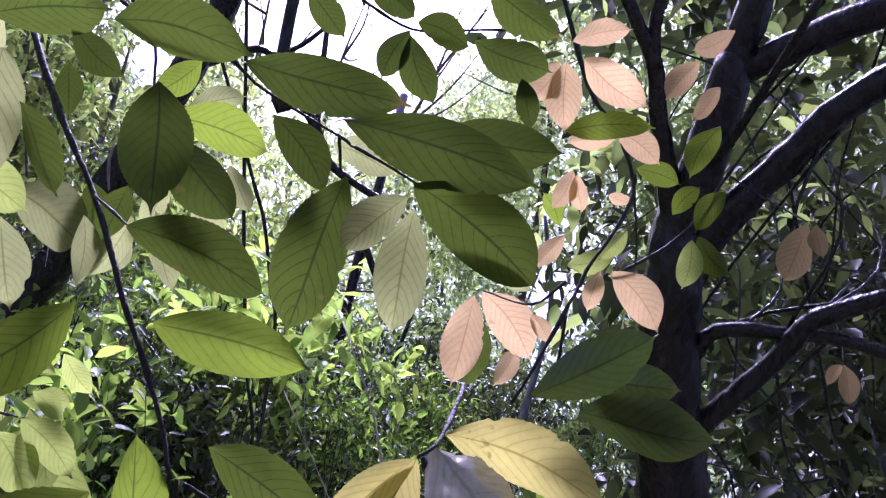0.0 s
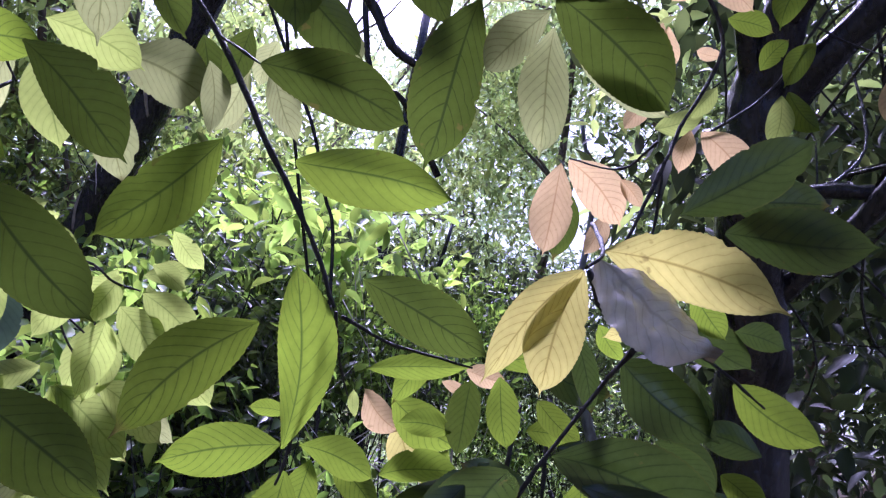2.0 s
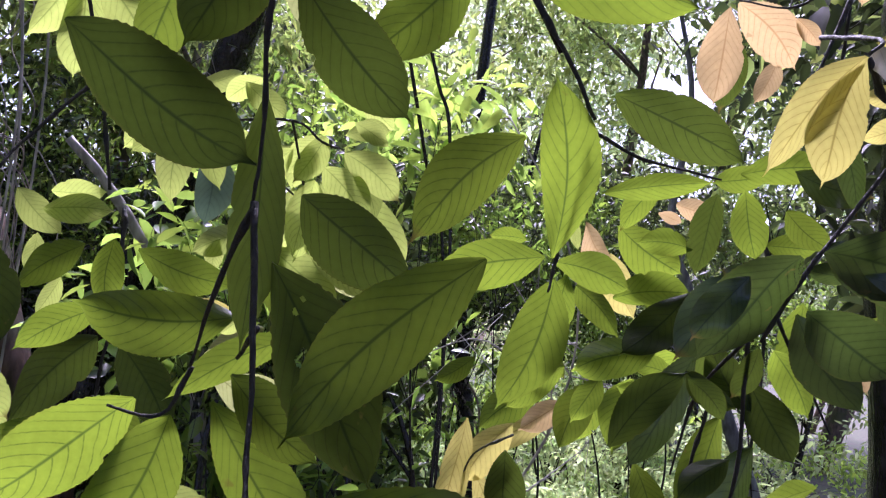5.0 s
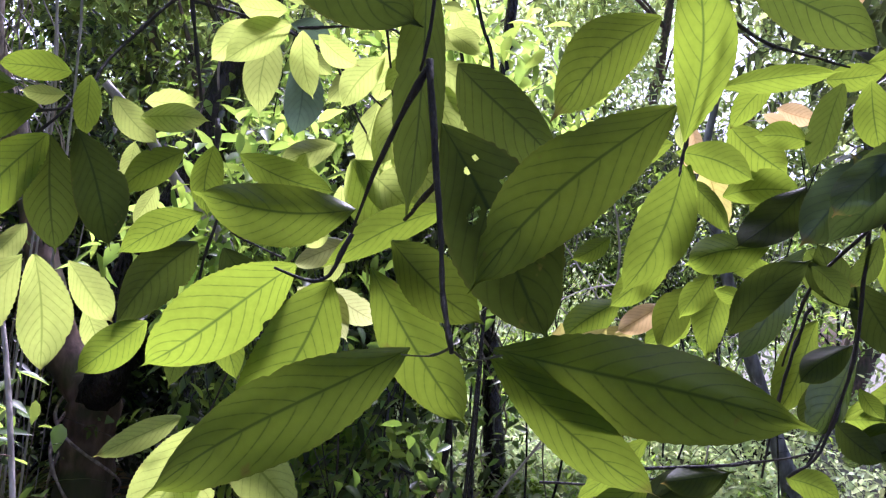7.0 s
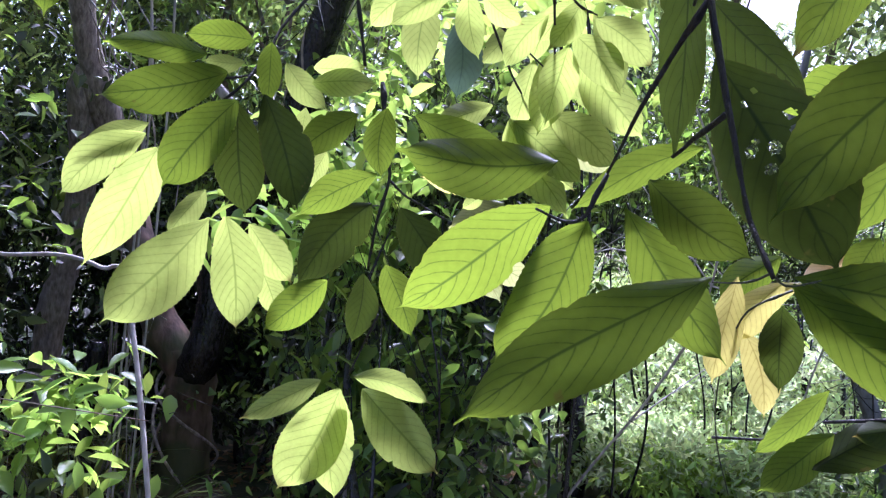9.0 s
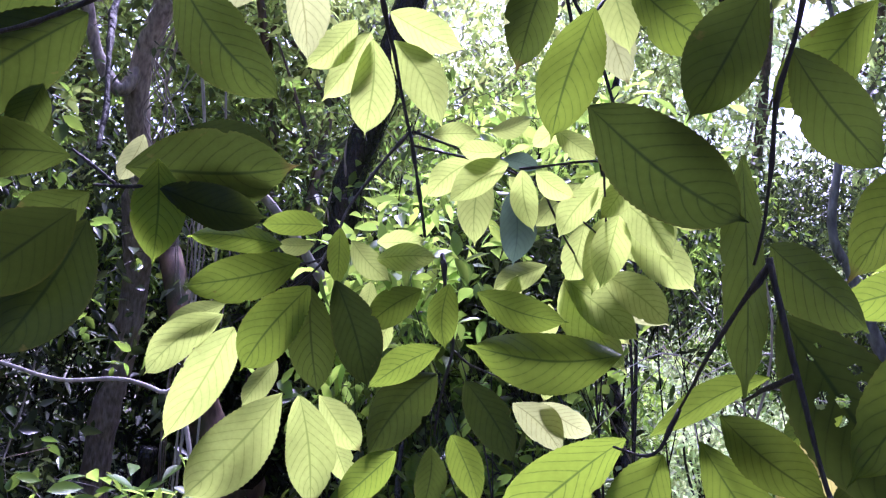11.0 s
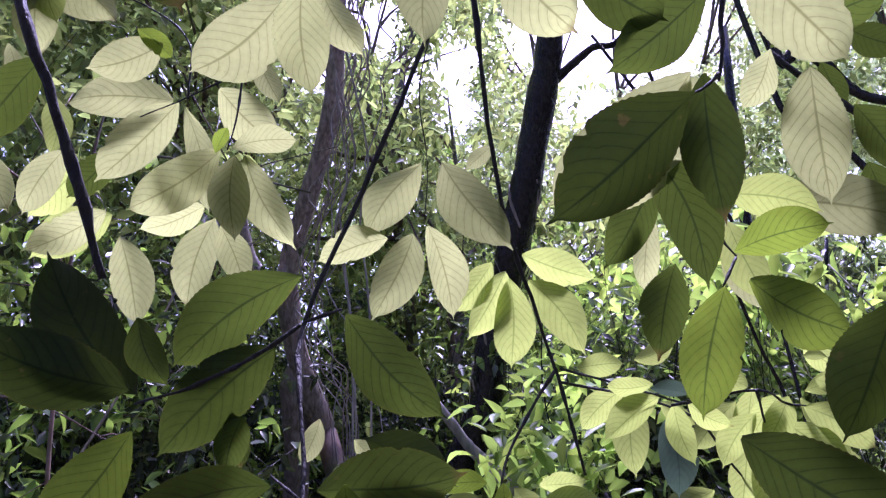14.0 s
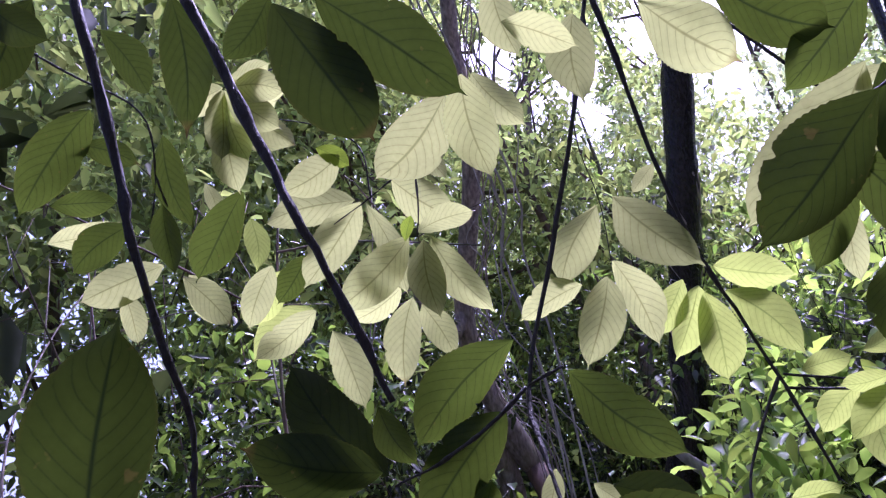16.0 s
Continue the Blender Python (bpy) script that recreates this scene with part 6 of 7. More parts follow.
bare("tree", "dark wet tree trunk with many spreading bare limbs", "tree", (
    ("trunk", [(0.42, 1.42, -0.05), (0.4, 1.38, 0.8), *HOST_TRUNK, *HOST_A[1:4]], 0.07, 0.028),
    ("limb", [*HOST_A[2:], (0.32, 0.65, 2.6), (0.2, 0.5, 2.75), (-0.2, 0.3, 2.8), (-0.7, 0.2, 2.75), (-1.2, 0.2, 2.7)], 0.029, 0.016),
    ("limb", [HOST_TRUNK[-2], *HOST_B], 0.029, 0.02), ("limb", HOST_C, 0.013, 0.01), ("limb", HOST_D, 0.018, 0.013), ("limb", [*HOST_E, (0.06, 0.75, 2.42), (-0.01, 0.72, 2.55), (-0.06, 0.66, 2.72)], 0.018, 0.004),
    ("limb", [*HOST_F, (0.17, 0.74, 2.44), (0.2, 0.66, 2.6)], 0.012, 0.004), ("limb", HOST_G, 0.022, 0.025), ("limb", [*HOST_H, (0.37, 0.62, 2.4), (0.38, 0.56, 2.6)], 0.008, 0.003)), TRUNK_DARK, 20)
bare("tree", "leaning brown trunk on two legs that forks overhead", "tree", (
    ("trunk", [*SLIM, *RED_LEG[1:], (RED_LEG[-1][0], RED_LEG[-1][1] + 0.05, -0.05)], 0.045, 0.08), ("limb", SLIM_FORK, 0.04, 0.02),
    ("limb", RED_ARM, 0.06, 0.105, TRUNK_MOSSY), ("foot", [(-2.42, 3.05, 0.9), *RED_FOOT], 0.1, 0.145, TRUNK_MOSSY)), TRUNK_BROWN, 40)
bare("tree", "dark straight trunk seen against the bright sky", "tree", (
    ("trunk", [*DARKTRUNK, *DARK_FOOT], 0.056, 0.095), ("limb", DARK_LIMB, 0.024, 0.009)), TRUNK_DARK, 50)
bare("fallen_branch", "pale bare dead branch leaning through the undergrowth", "dead branch", (("wood", [*DEADWOOD, (-1.48, 2.79, 0.5), (-1.40, 2.89, -0.03)], 0.016, 0.034),), DEADWOOD_BARK, 55)
bare("fallen_branch", "thin pale bare stick caught in the shrubs", "dead branch", (("wood", [*STICK, (-1.25, 1.3, 0.7), (-1.2, 1.35, 0.0)], 0.0042, 0.006),), DEADWOOD_BARK, 57)
far_top, far_foot = np.array(FARTRUNK[0]), np.array(FARTRUNK[-1])
bare("tree", "dark slim trunk across the glade", "tree", (("trunk", [tuple(far_top + (0.0, 0.05, 3.4)), tuple(far_top + (-0.05, 0.0, 1.6)), *FARTRUNK, tuple(far_foot - (0, 0, 0.4))], 0.03, 0.09), ("limb", [tuple(far_top + (0, 0, 0.2)), tuple(far_top + (0.25, 0.1, 0.9)), tuple(far_top + (0.4, 0.1, 1.7))], 0.035, 0.012)), TRUNK_DARK, 59)
bare("tree", "slim pale grey leaning trunk", "tree", (("trunk", [(0.3, 4.3, 3.6), (0.42, 4.4, 3.0), *PALEPOLE, (PALEPOLE[-1][0] + 0.06, PALEPOLE[-1][1] + 0.15, -0.1)], 0.012, 0.06),), GREYBARK, 63)
bare("tree", "low crooked dark stem in the undergrowth", "tree", (("trunk", [*LOWTRUNK, (-2.66, 2.92, -0.05)], 0.04, 0.06),), TRUNK_DARK, 65)
bare("bare_branch", "bare dark twig curling before the bright sky", "branch", (("twig", [(-0.42, 0.95, 2.9), *SKYTWIG], 0.011, 0.006),), TRUNK_DARK, 66)
bare("bare_branch", "thin bare twig before pale leaves", "branch", (("twig", [*BARE_A, (-0.5, 1.4, 2.9)], 0.008, 0.006),), TRUNK_DARK, 67)
for k, v in enumerate((VINE_A, VINE_B, VINE_C, VINE_D, VINE_E)):
    a, z = v[0], v[-1]
    bare("vine", "thin hanging bare woody vine", "vine", (("stem", [tuple(np.array(a) + (np.array(a) - np.array(v[1])) * 4), tuple(np.array(a) + (np.array(a) - np.array(v[1])) * 2), *v, (z[0] + 0.03, z[1] + 0.05, z[2] - 0.6), (z[0], z[1] + 0.1, 0.0)], 0.005, 0.0045),), DEADWOOD_BARK if k < 3 else TRUNK_DARK, 70 + k)


rng = np.random.default_rng(505)
for k in range(9):
    dx, dy = 0.14 + rng.normal(0, 0.08), -0.05 + rng.normal(0, 0.06)
    curl = [(x + dx + 0.06 * math.sin(z * rng.uniform(3, 6) + k), y + dy + 0.05 * math.cos(z * 4 + k), z) for x, y, z in smooth_line([*SLIM, (SLIM[-1][0], SLIM[-1][1], 0.0)], 2)]
    bare("vine", "tangled thin bare woody vine beside the slim trunk", "vine", (("stem", curl, 0.0045, 0.003),), DEADWOOD_BARK if k % 2 else TRUNK_BROWN, 520 + k)


def sky_place(az, el, far):
    a, e = np.radians(az), np.radians(el)
    return EYE + np.stack([-np.sin(a) * np.cos(e), np.cos(a) * np.cos(e), np.sin(e)], 1) * far[:, None]


def host_crown():
    """The leaves that the tree at hand bears behind its limbs, in loose sprays."""
    rng = np.random.default_rng(77)
    ob = [o for o in scene.objects if o.name == "tree"][0]
    n = 230
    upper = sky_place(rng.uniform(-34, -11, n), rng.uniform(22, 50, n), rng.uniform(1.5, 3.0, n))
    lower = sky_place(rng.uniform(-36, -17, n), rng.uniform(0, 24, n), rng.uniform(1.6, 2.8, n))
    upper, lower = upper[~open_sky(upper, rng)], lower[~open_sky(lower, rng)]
    # One crown in two colours: CANOPY painted as lit, DUSK painted as shaded.
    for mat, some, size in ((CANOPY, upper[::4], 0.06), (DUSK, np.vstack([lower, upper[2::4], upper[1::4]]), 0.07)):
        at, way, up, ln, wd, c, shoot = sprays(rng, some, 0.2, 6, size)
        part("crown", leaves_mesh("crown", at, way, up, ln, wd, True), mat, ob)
    for k in range(22):
        end = (upper if k % 2 else lower)[k * 5]
        t = Tubes(90 + k)
        limb = (HOST_B, HOST_C, HOST_D, HOST_G)[k % 4]
        start = np.array(limb[rng.integers(2, len(limb))])
        t.add(smooth_line([start, start * 0.7 + end * 0.3 + rng.normal(0, 0.1, 3), start * 0.35 + end * 0.65 + rng.normal(0, 0.12, 3), end], 5), 0.003, 0.0014, 6, 0.15)
        part("branchlet", t.mesh("branchlet"), TRUNK_DARK, ob)


host_crown()


def climber(ob, line, radius, sprig, seed, size=0.05, mat=None):
    """A climber on a trunk: a winding stem and its leaves."""
    rng = np.random.default_rng(seed)
    line = smooth_line(line, 8)
    s = np.linspace(0, 1, len(line))
    for k in range(3):
        turn = s * rng.uniform(4, 9) + rng.uniform(0, 6)
        t = Tubes(seed + k)
        t.add(line + np.stack([np.cos(turn), np.sin(turn), 0 * s], 1) * (radius + 0.012), 0.008, 0.005, 6, 0.15)
        part("climbing_stem", t.mesh("climbing_stem"), TRUNK_BROWN, ob)
    at = line[rng.integers(0, len(line), sprig)]
    a = rng.uniform(0, 2 * math.pi, sprig)
    at = at + np.stack([np.cos(a), np.sin(a), rng.normal(0, 1, sprig)], 1) * rng.uniform(1.0, 1.9, (sprig, 1)) * (radius + 0.02)
    part("climbing_leaves", leaves_mesh("climbing_leaves", *sprays(rng, at, size * 2.5, 5, size, 0.6)[:5]), mat or SHRUB, ob)


climber(bpy.data.objects["tree.001"], RED_FOOT, 0.14, 34, 801, 0.05)
climber(bpy.data.objects["tree.002"], DARKTRUNK[5:], 0.06, 40, 811, 0.04, DUSK)
climber(bpy.data.objects["tree.003"], FARTRUNK, 0.08, 24, 821, 0.06)


def bush_of_sticks(base, height, seed, bark, label, arms=7, r=0.012, spread=0.5):
    """A bare stem with crooked side twigs."""
    rng = np.random.default_rng(seed)
    ob = empty("bare_shrub")
    tagged(ob, label, "shrub")
    line = smooth_line(trunk_line((*base, -0.05), (base[0] + rng.normal(0, spread * 0.6), base[1] + rng.normal(0, 0.2), height), rng, 0.07), 3)
    t = Tubes(seed)
    t.add(line, r, r * 0.4, 7, 0.12)
    part("stem", t.mesh("stem"), bark, ob)
    for k in range(arms):
        start = line[int(len(line) * rng.uniform(0.3, 0.95))]
        way = rng.normal(0, 1, 3) * (1, 0.6, 0.5) + (0, 0, 0.35)
        way *= rng.uniform(0.3, 1.0) * spread * 1.5 / np.linalg.norm(way)
        twig = smooth_line([start, start + way * 0.5 + rng.normal(0, 0.05, 3), start + way + rng.normal(0, 0.08, 3) - (0, 0, 0.1)], 4)
        t = Tubes(seed + k)
        t.add(twig, r * 0.45, r * 0.2, 6, 0.12)
        end = twig[-1]
        for m in range(2):
            fork = twig[rng.integers(3, len(twig) - 1)]
            t.add(smooth_line([fork, fork + rng.normal(0, 0.09, 3), fork + rng.normal(0, 0.17, 3)], 3), r * 0.25, r * 0.13, 5, 0.1)
        part("twig", t.mesh("twig"), bark, ob)
    return ob


for k, (az, r, h) in enumerate(((13, 2.6, 2.1), (18, 3.0, 2.5), (23, 2.6, 2.3), (27, 3.2, 2.6), (5, 6.2, 2.6), (-5, 6.6, 2.8), (-9, 5.0, 2.8), (-14, 4.4, 2.6), (30, 3.2, 2.5), (55, 3.2, 2.3))):
    bush_of_sticks(polar(az, r), h, 850 + k * 11, TRUNK_DARK if k % 3 else DEADWOOD_BARK, "thin bare crooked stems in the undergrowth", spread=0.45, r=0.006)
for k, (az, r, h) in enumerate(((58, 2.6, 2.6), (63, 2.3, 2.6), (67, 2.8, 3.0), (71, 2.4, 2.6), (75, 2.7, 2.8), (61, 3.2, 3.0))):
    bush_of_sticks(polar(az, r), h, 1850 + k * 13, TRUNK_MOSSY if k % 2 else TRUNK_BROWN, "grey-brown bare branching shrub", 7, 0.008, 0.8)

# undergrowth and trees, ring by ring
SHRUBS = (
    (20, 3.9, 0.7, 2.3), (22, 3.0, 0.5, 1.9), (16, 3.4, 0.4, 0.6), (21, 3.3, 0.7, 2.0), (18, 3.6, 0.7, 1.9), (40, 5.6, 0.8, 1.9), (30, 4.9, 0.8, 1.8), (23, 2.3, 0.45, 1.6), (19, 2.6, 0.5, 1.7),
    (51, 5.4, 1.0, 2.0), (64, 3.1, 1.0, 2.0), (64, 2.8, 0.9, 1.6), (20, 5.4, 1.1, 2.4), (35, 6.0, 1.2, 2.5), (22, 2.4, 0.4, 1.1), (61, 2.4, 0.5, 1.6), (23, 2.1, 0.35, 0.8), (31, 2.0, 0.3, 0.5), (46, 2.1, 0.4, 0.8), (65, 2.2, 0.5, 1.5),
)
for k, (az, r, w, h) in enumerate(SHRUBS):
    h *= 1.2 if az > 18 and h > 1.5 else 1.0
    # Between these bearings DUSK puts shade into the leaf colour.
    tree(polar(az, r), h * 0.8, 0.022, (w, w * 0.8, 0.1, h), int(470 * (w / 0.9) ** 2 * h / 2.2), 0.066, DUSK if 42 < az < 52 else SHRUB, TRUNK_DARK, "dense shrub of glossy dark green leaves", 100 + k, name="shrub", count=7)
# Dark backing: the shade in the gaps is put into DUSK crowns.
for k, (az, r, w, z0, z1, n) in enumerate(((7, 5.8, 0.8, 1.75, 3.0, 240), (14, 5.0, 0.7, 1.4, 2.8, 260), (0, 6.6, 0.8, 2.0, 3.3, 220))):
    tree(polar(az, r), z1 * 0.9, 0.012, (w, w * 0.6, z0, z1), n, 0.08, DUSK, TRUNK_DARK, "tall shrub with shade painted into its dark crown", 190 + k, name="shrub", count=8)
# Dense dark mass: shade behind the shrubs, put into the leaf colour.
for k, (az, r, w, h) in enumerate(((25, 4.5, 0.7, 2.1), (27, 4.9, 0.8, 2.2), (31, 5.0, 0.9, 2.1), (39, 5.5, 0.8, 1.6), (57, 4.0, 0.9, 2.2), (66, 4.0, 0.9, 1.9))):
    tree(polar(az, r), h * 0.8, 0.03, (w, w * 0.6, 0.1, h), int(720 * w), 0.07, DUSK, TRUNK_DARK, "dense thicket with shade painted into its dark leaves", 160 + k, name="shrub", count=8, scatter=0.42)
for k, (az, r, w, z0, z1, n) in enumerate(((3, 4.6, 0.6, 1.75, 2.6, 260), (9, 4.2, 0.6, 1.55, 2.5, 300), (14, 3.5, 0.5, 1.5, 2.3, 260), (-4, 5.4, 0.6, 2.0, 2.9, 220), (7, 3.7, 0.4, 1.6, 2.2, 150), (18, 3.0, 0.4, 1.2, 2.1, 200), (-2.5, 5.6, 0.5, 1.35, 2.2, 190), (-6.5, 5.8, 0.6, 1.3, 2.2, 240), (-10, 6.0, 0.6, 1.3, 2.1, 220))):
    # Every other crown takes DUSK, with shade in its colour.
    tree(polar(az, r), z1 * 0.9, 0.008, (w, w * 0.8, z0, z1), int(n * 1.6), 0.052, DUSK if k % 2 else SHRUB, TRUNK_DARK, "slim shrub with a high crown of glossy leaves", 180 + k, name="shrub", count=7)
for k, (az, r, w, z0, z1, n) in enumerate(((11, 2.3, 0.3, 1.9, 2.3, 26), (24, 2.3, 0.3, 1.5, 1.9, 30), (29, 2.4, 0.3, 1.2, 1.6, 30), (45, 4.9, 0.4, 1.5, 2.3, 40), (20, 3.2, 0.3, 1.9, 2.3, 24), (22, 2.5, 0.3, 0.7, 1.1, 30), (44, 2.4, 0.3, 0.6, 1.0, 30), (18.8, 3.8, 0.3, 2.4, 2.8, 16), (27, 3.5, 0.25, 1.95, 2.25, 14), (28.3, 3.6, 0.25, 1.75, 2.05, 14), (26.7, 3.3, 0.25, 1.45, 1.75, 12), (16.8, 3.3, 0.25, 2.35, 2.65, 12), (13.5, 3.5, 0.3, 2.5, 2.85, 14), (5, 3.4, 0.3, 2.05, 2.4, 14), (27, 2.7, 0.25, 1.45, 1.7, 10))):
    tree(polar(az, r), z1 * 0.9, 0.006, (w, w, z0, z1), n, 0.085, BRIGHT, TRUNK_DARK, "young sapling of bright yellow-green leaves", 200 + k, name="sapling", count=7)
# low leafy plants on the glade floor, most with sunlight put into their pale colour
for k, (az, r, w, h) in enumerate(((0, 5.0, 0.5, 0.35), (4, 5.3, 0.5, 0.35), (-4, 5.4, 0.5, 0.4), (2, 5.9, 0.6, 0.45), (-7, 5.6, 0.6, 0.45), (8, 5.6, 0.6, 0.4), (-11, 5.2, 0.6, 0.45), (11, 6.4, 0.9, 0.5), (-2, 8.4, 1.4, 0.3), (13, 6.6, 1.0, 0.7), (0, 8.0, 1.6, 0.6), (-9, 8.0, 1.2, 0.4), (14, 7.0, 1.2, 0.8), (24, 6.6, 1.3, 1.0), (-3, 6.2, 1.4, 0.12), (5, 6.6, 1.2, 0.12), (-12, 6.4, 1.2, 0.2), (-18, 6.0, 1.2, 0.6), (-5, 10.0, 2.0, 0.9), (4, 10.5, 2.0, 0.9), (-14, 9.0, 1.8, 0.9), (44, 6.0, 1.2, 0.7), (52, 6.0, 1.2, 0.7), (66, 5.0, 1.2, 0.8), (-22, 4.2, 0.9, 0.6), (1, 7.0, 1.0, 0.25), (6, 7.4, 1.0, 0.3), (10, 7.6, 1.0, 0.4), (-6, 7.2, 1.0, 0.25))):
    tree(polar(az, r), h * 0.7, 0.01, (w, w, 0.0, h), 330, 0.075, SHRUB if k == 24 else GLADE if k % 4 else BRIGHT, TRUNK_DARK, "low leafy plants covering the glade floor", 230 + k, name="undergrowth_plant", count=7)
# small trees round the glade, sunlight put into their leaf colour
for k, (az, r, w, z0, z1, n) in enumerate(((1, 7.3, 0.5, 0.3, 1.05, 150), (-5, 7.8, 0.5, 0.35, 1.2, 150), (6, 8.0, 0.6, 0.3, 1.3, 160), (-11, 7.0, 0.5, 0.4, 1.3, 140), (-2, 9.6, 1.1, 0.2, 2.0, 260), (-3, 9.0, 0.9, 0.6, 2.0, 160), (4, 9.5, 1.2, 0.6, 2.4, 220), (-9, 8.5, 0.8, 0.7, 2.2, 170), (-15, 7.5, 0.9, 0.9, 2.4, 180), (-20, 8.5, 1.1, 0.8, 3.0, 220), (11, 9.0, 1.2, 0.8, 2.8, 220), (0, 11.0, 1.6, 0.3, 2.6, 330), (-8, 11.0, 1.6, 0.3, 2.6, 330), (48, 7.5, 1.2, 0.5, 2.4, 200), (70, 6.5, 1.2, 0.6, 2.6, 200))):
    tree(polar(az, r), z1 * 0.9, 0.035, (w, w, z0, z1), n, 0.075 if r < 9 else 0.1, GLADE if k % 3 != 2 else BRIGHT, TRUNK_DARK, "small tree of drooping leaves, sunlight painted into their light green", 270 + k, count=8, lean=(0.1, 0.0), scatter=0.36)
# (bearing, distance, crown's half width, its lower and upper end, leaves, sprays)
TREES = (
    (37, 8.5, 1.8, 3.4, 8.0, CANOPY, 560), (48, 8.8, 2.0, 3.4, 8.2, CANOPY, 600),
    (-6, 15.0, 1.9, 1.8, 5.6, CANOPY, 380), (1, 15.5, 2.1, 2.0, 5.8, CANOPY, 420), (8, 14.0, 2.0, 1.6, 5.2, SHRUB, 420), (-13, 14.0, 1.8, 1.5, 4.6, CANOPY, 320),
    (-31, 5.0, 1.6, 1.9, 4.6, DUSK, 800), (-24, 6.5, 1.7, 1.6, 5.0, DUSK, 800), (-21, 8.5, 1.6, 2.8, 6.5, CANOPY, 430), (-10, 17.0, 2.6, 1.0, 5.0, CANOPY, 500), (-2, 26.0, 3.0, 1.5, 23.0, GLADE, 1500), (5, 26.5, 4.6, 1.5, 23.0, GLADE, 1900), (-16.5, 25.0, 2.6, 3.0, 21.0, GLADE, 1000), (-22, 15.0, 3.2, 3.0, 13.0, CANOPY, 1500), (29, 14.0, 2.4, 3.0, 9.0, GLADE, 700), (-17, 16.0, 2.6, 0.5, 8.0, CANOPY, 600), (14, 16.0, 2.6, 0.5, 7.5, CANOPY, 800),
    (22, 8.8, 1.7, 1.6, 5.0, CANOPY, 750), (25, 7.5, 1.8, 1.5, 4.6, CANOPY, 700), (33, 6.8, 1.7, 1.5, 5.2, CANOPY, 600), (42, 6.5, 1.7, 1.5, 5.6, CANOPY, 600), (52, 6.2, 1.7, 1.6, 5.5, CANOPY, 600), (70, 7.0, 2.2, 3.0, 8.0, CANOPY, 800), (58, 7.6, 2.2, 3.0, 8.0, CANOPY, 700),
    (62, 5.5, 1.8, 1.4, 5.5, CANOPY, 700), (74, 5.5, 1.9, 1.2, 5.5, CANOPY, 620), (-42, 5.5, 1.9, 1.0, 5.5, DUSK, 600), (22, 12.5, 2.6, 0.3, 4.6, CANOPY, 700), (35, 11.0, 2.6, 0.3, 4.6, CANOPY, 700), (48, 10.0, 2.6, 0.3, 4.6, BRIGHT, 500), (62, 10.0, 2.6, 0.3, 4.6, BRIGHT, 500),
)
# Sunlight (CANOPY, GLADE) and shade (DUSK) are put into the crown colours.
for k, (az, r, w, z0, z1, mat, n) in enumerate(TREES):
    if az > 20 and r < 11:
        z0, z1, n = z0, z1 * 1.25, int(n * 1.3)
    tree(polar(az, r), z1 * 0.85, 0.08, (w, w * 0.8, z0, z1), n, 0.11 if r < 11 else 0.17 if r < 20 else 0.28, mat, TRUNK_MOSSY, "leafy forest tree with a bright loose crown", 300 + k, count=8, lean=(0.2, 0.1))
# taller thicket behind the shrubs, every other one in DUSK's painted shade
for k, (az, r, w, z0, z1, n) in enumerate(((19, 4.8, 0.9, 1.0, 2.9, 400), (26, 4.4, 0.9, 0.8, 2.9, 400), (33, 5.3, 0.9, 0.8, 2.8, 400), (40, 5.5, 0.9, 0.8, 2.8, 400), (47, 5.3, 0.9, 0.8, 2.8, 400), (54, 4.4, 0.9, 0.8, 2.8, 400), (61, 4.4, 1.0, 0.7, 2.8, 400), (69, 4.2, 1.0, 0.7, 2.6, 400))):
    tree(polar(az, r), z1 * 0.9, 0.016, (w, w * 0.7, z0, z1), n, 0.062, SHRUB if k % 2 else DUSK, TRUNK_DARK, "tall thicket shrub with glossy dark leaves", 700 + k, name="shrub", count=8, scatter=0.36)
# tall trees of the wood around, sunlight and haze put into their crown colour
for k, (az, r) in enumerate(((-34, 13), (-26, 15), (-17, 14), (-9, 16), (-1, 15), (7, 16), (16, 17), (25, 16), (33, 15), (41, 16), (49, 14), (57, 15), (65, 14), (73, 13), (81, 13))):
    tree(polar(az, r), 15.0, 0.14, (2.6, 2.2, 4.5, 19.0), 1150, 0.19, CANOPY if k % 3 else GLADE, TRUNK_MOSSY, "tall forest tree with a bright leafy crown", 740 + k, count=8, lean=(0.3, 0.2), scatter=0.36)
# unseen trees added over and behind the camera, closing the wood, blocking sky light
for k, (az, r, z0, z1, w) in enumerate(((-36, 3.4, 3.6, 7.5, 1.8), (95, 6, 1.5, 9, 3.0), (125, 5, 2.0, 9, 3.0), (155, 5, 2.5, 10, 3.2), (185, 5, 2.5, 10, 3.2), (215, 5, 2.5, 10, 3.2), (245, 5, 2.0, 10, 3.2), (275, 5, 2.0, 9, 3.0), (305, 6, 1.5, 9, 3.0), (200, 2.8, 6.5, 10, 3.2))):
    tree(polar(az, r), z1 * 0.9, 0.1, (w, w, z0, z1), 480, 0.24, DUSK if k % 2 == 0 else CANOPY, TRUNK_MOSSY, "added leafy tree, mostly unseen, that blocks sky light", 400 + k, count=8)

# tufts of long arching blades at the foot of the tree
BLADE = foliage_material("long_yellow_green_blades", (0.1, 0.14, 0.04), (0.26, 0.33, 0.07), 0.45, vary=1.2, gloss=0.35)


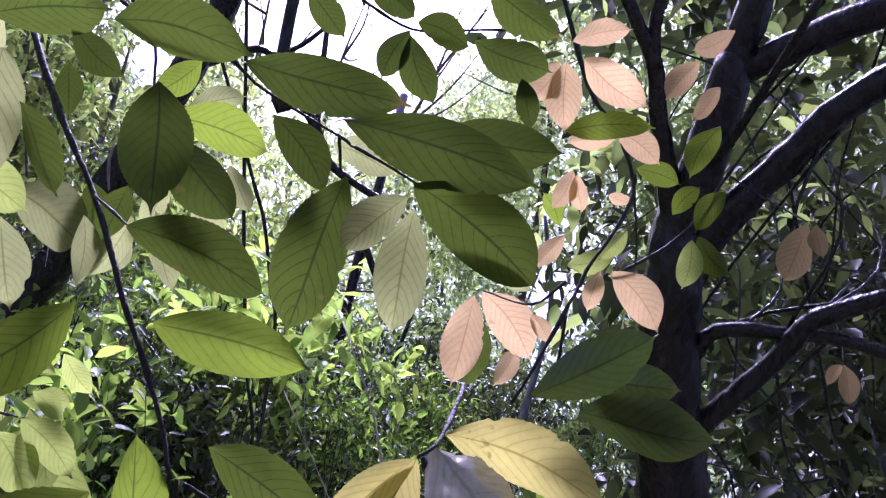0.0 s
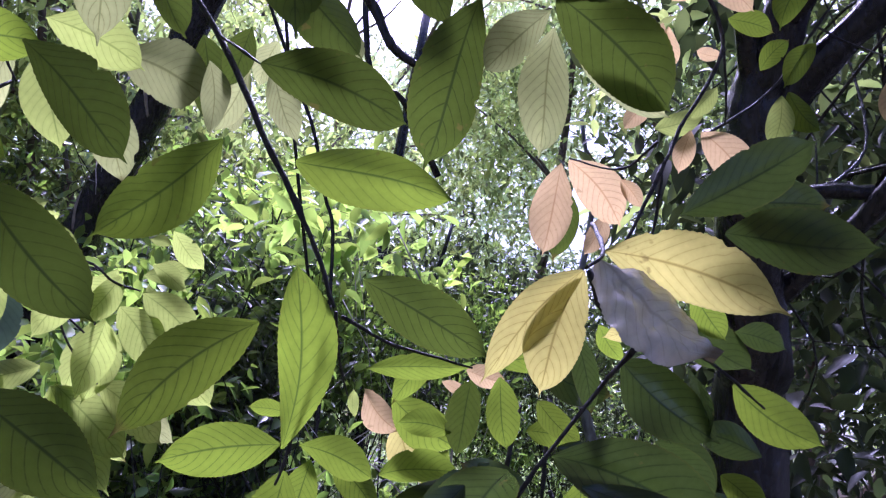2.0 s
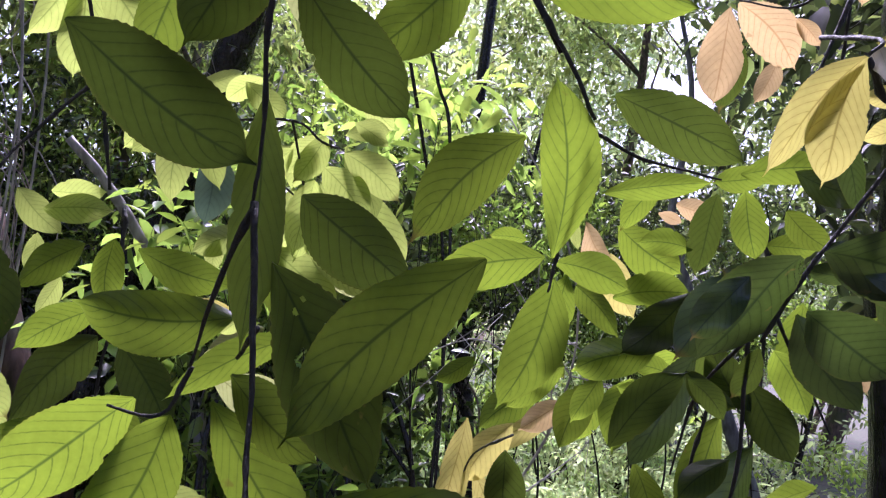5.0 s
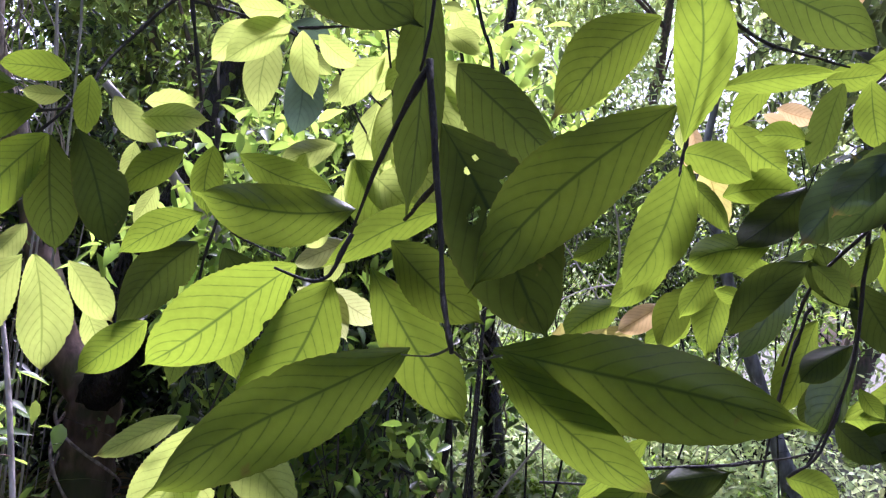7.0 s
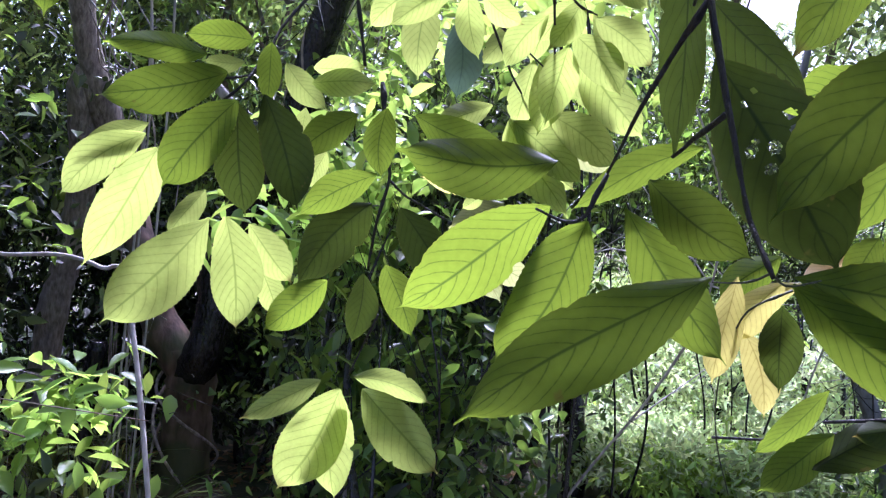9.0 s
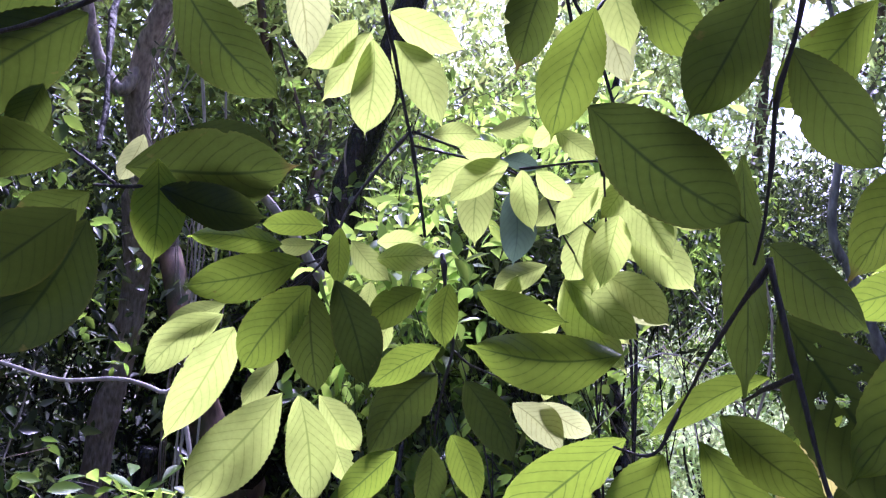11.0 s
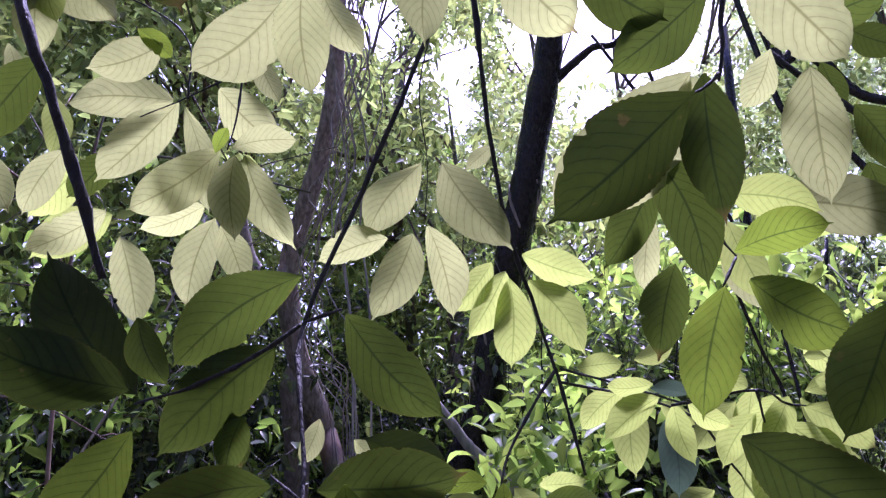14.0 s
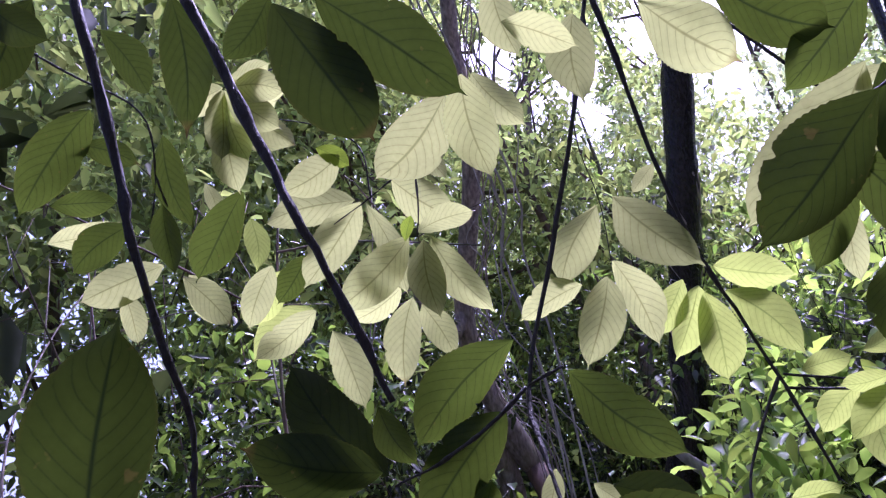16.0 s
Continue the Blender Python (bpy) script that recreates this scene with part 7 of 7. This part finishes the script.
def tuft(x, y, height, seed):
    """Long folded blades that rise from one root and bend over."""
    rng = np.random.default_rng(seed)
    verts, faces = [], []
    for k in range(46):
        turn, reach, rise = rng.uniform(0, 2 * math.pi), rng.uniform(0.15, 0.55), height * rng.uniform(0.6, 1.15)
        out, side = np.array((math.cos(turn), math.sin(turn), 0)), np.array((-math.sin(turn), math.cos(turn), 0))
        for j in range(8):
            u = j / 7
            mid = out * reach * u**1.5 + np.array((0, 0, rise * (1.7 * u - 1.0 * u * u)))
            half = rng.uniform(0.9, 1.1) * 0.011 * (1 - u) ** 0.6 * min(1, 0.4 + 3 * u)
            verts += [tuple(mid - side * half + (0, 0, half * 0.5)), tuple(mid), tuple(mid + side * half + (0, 0, half * 0.5))]
            if j:
                b = len(verts) - 6
                faces += [(b, b + 1, b + 4, b + 3), (b + 1, b + 2, b + 5, b + 4)]
    m = bpy.data.meshes.new("grass_tuft")
    m.from_pydata(verts, [], faces)
    m.shade_smooth()
    m.materials.append(BLADE)
    ob = new("grass_tuft", m)
    ob.location = (x, y, 0.0)
    return tagged(ob, "tuft of long arching yellow-green blades on the forest floor", "grass tuft", "grass tufts at the foot of the tree")


for k, (x, y, h) in enumerate(((-2.69, 2.81, 0.55), (-2.32, 2.69, 0.45), (-3.12, 3.00, 0.60), (-2.91, 3.26, 0.50))):
    tuft(x, y, h, 930 + k)

# fallen leaves on the forest floor
rng = np.random.default_rng(909)
n = 5200
az, far = rng.uniform(9, 78, n), 0.6 + rng.uniform(0, 1, n) ** 0.7 * 5.0
at = np.stack([-0.2 - np.sin(np.radians(az)) * far, np.cos(np.radians(az)) * far, np.zeros(n)], 1)
at[:, 2] = [0.10 * noise.noise(Vector((x * 0.5, y * 0.5, 0))) + 0.04 * noise.noise(Vector((x * 2, y * 2, 3))) + 0.012 for x, y, z in at]
FALLEN = foliage_material("brown_fallen_leaves", (0.2, 0.13, 0.06), (0.3, 0.19, 0.07), 0.2, vary=1.2, gloss=0.5)
litter = new("leaf_litter", leaves_mesh("leaf_litter", at, rng.normal(0, 1, (n, 3)) * (1, 1, 0.12), np.array((0, 0, 1.0)) + rng.normal(0, 0.3, (n, 3)), rng.uniform(0.05, 0.12, n), rng.uniform(0.03, 0.055, n)))
litter.data.materials.append(FALLEN)
tagged(litter, "brown fallen leaves scattered over the forest floor", "leaf litter", kind="stuff")
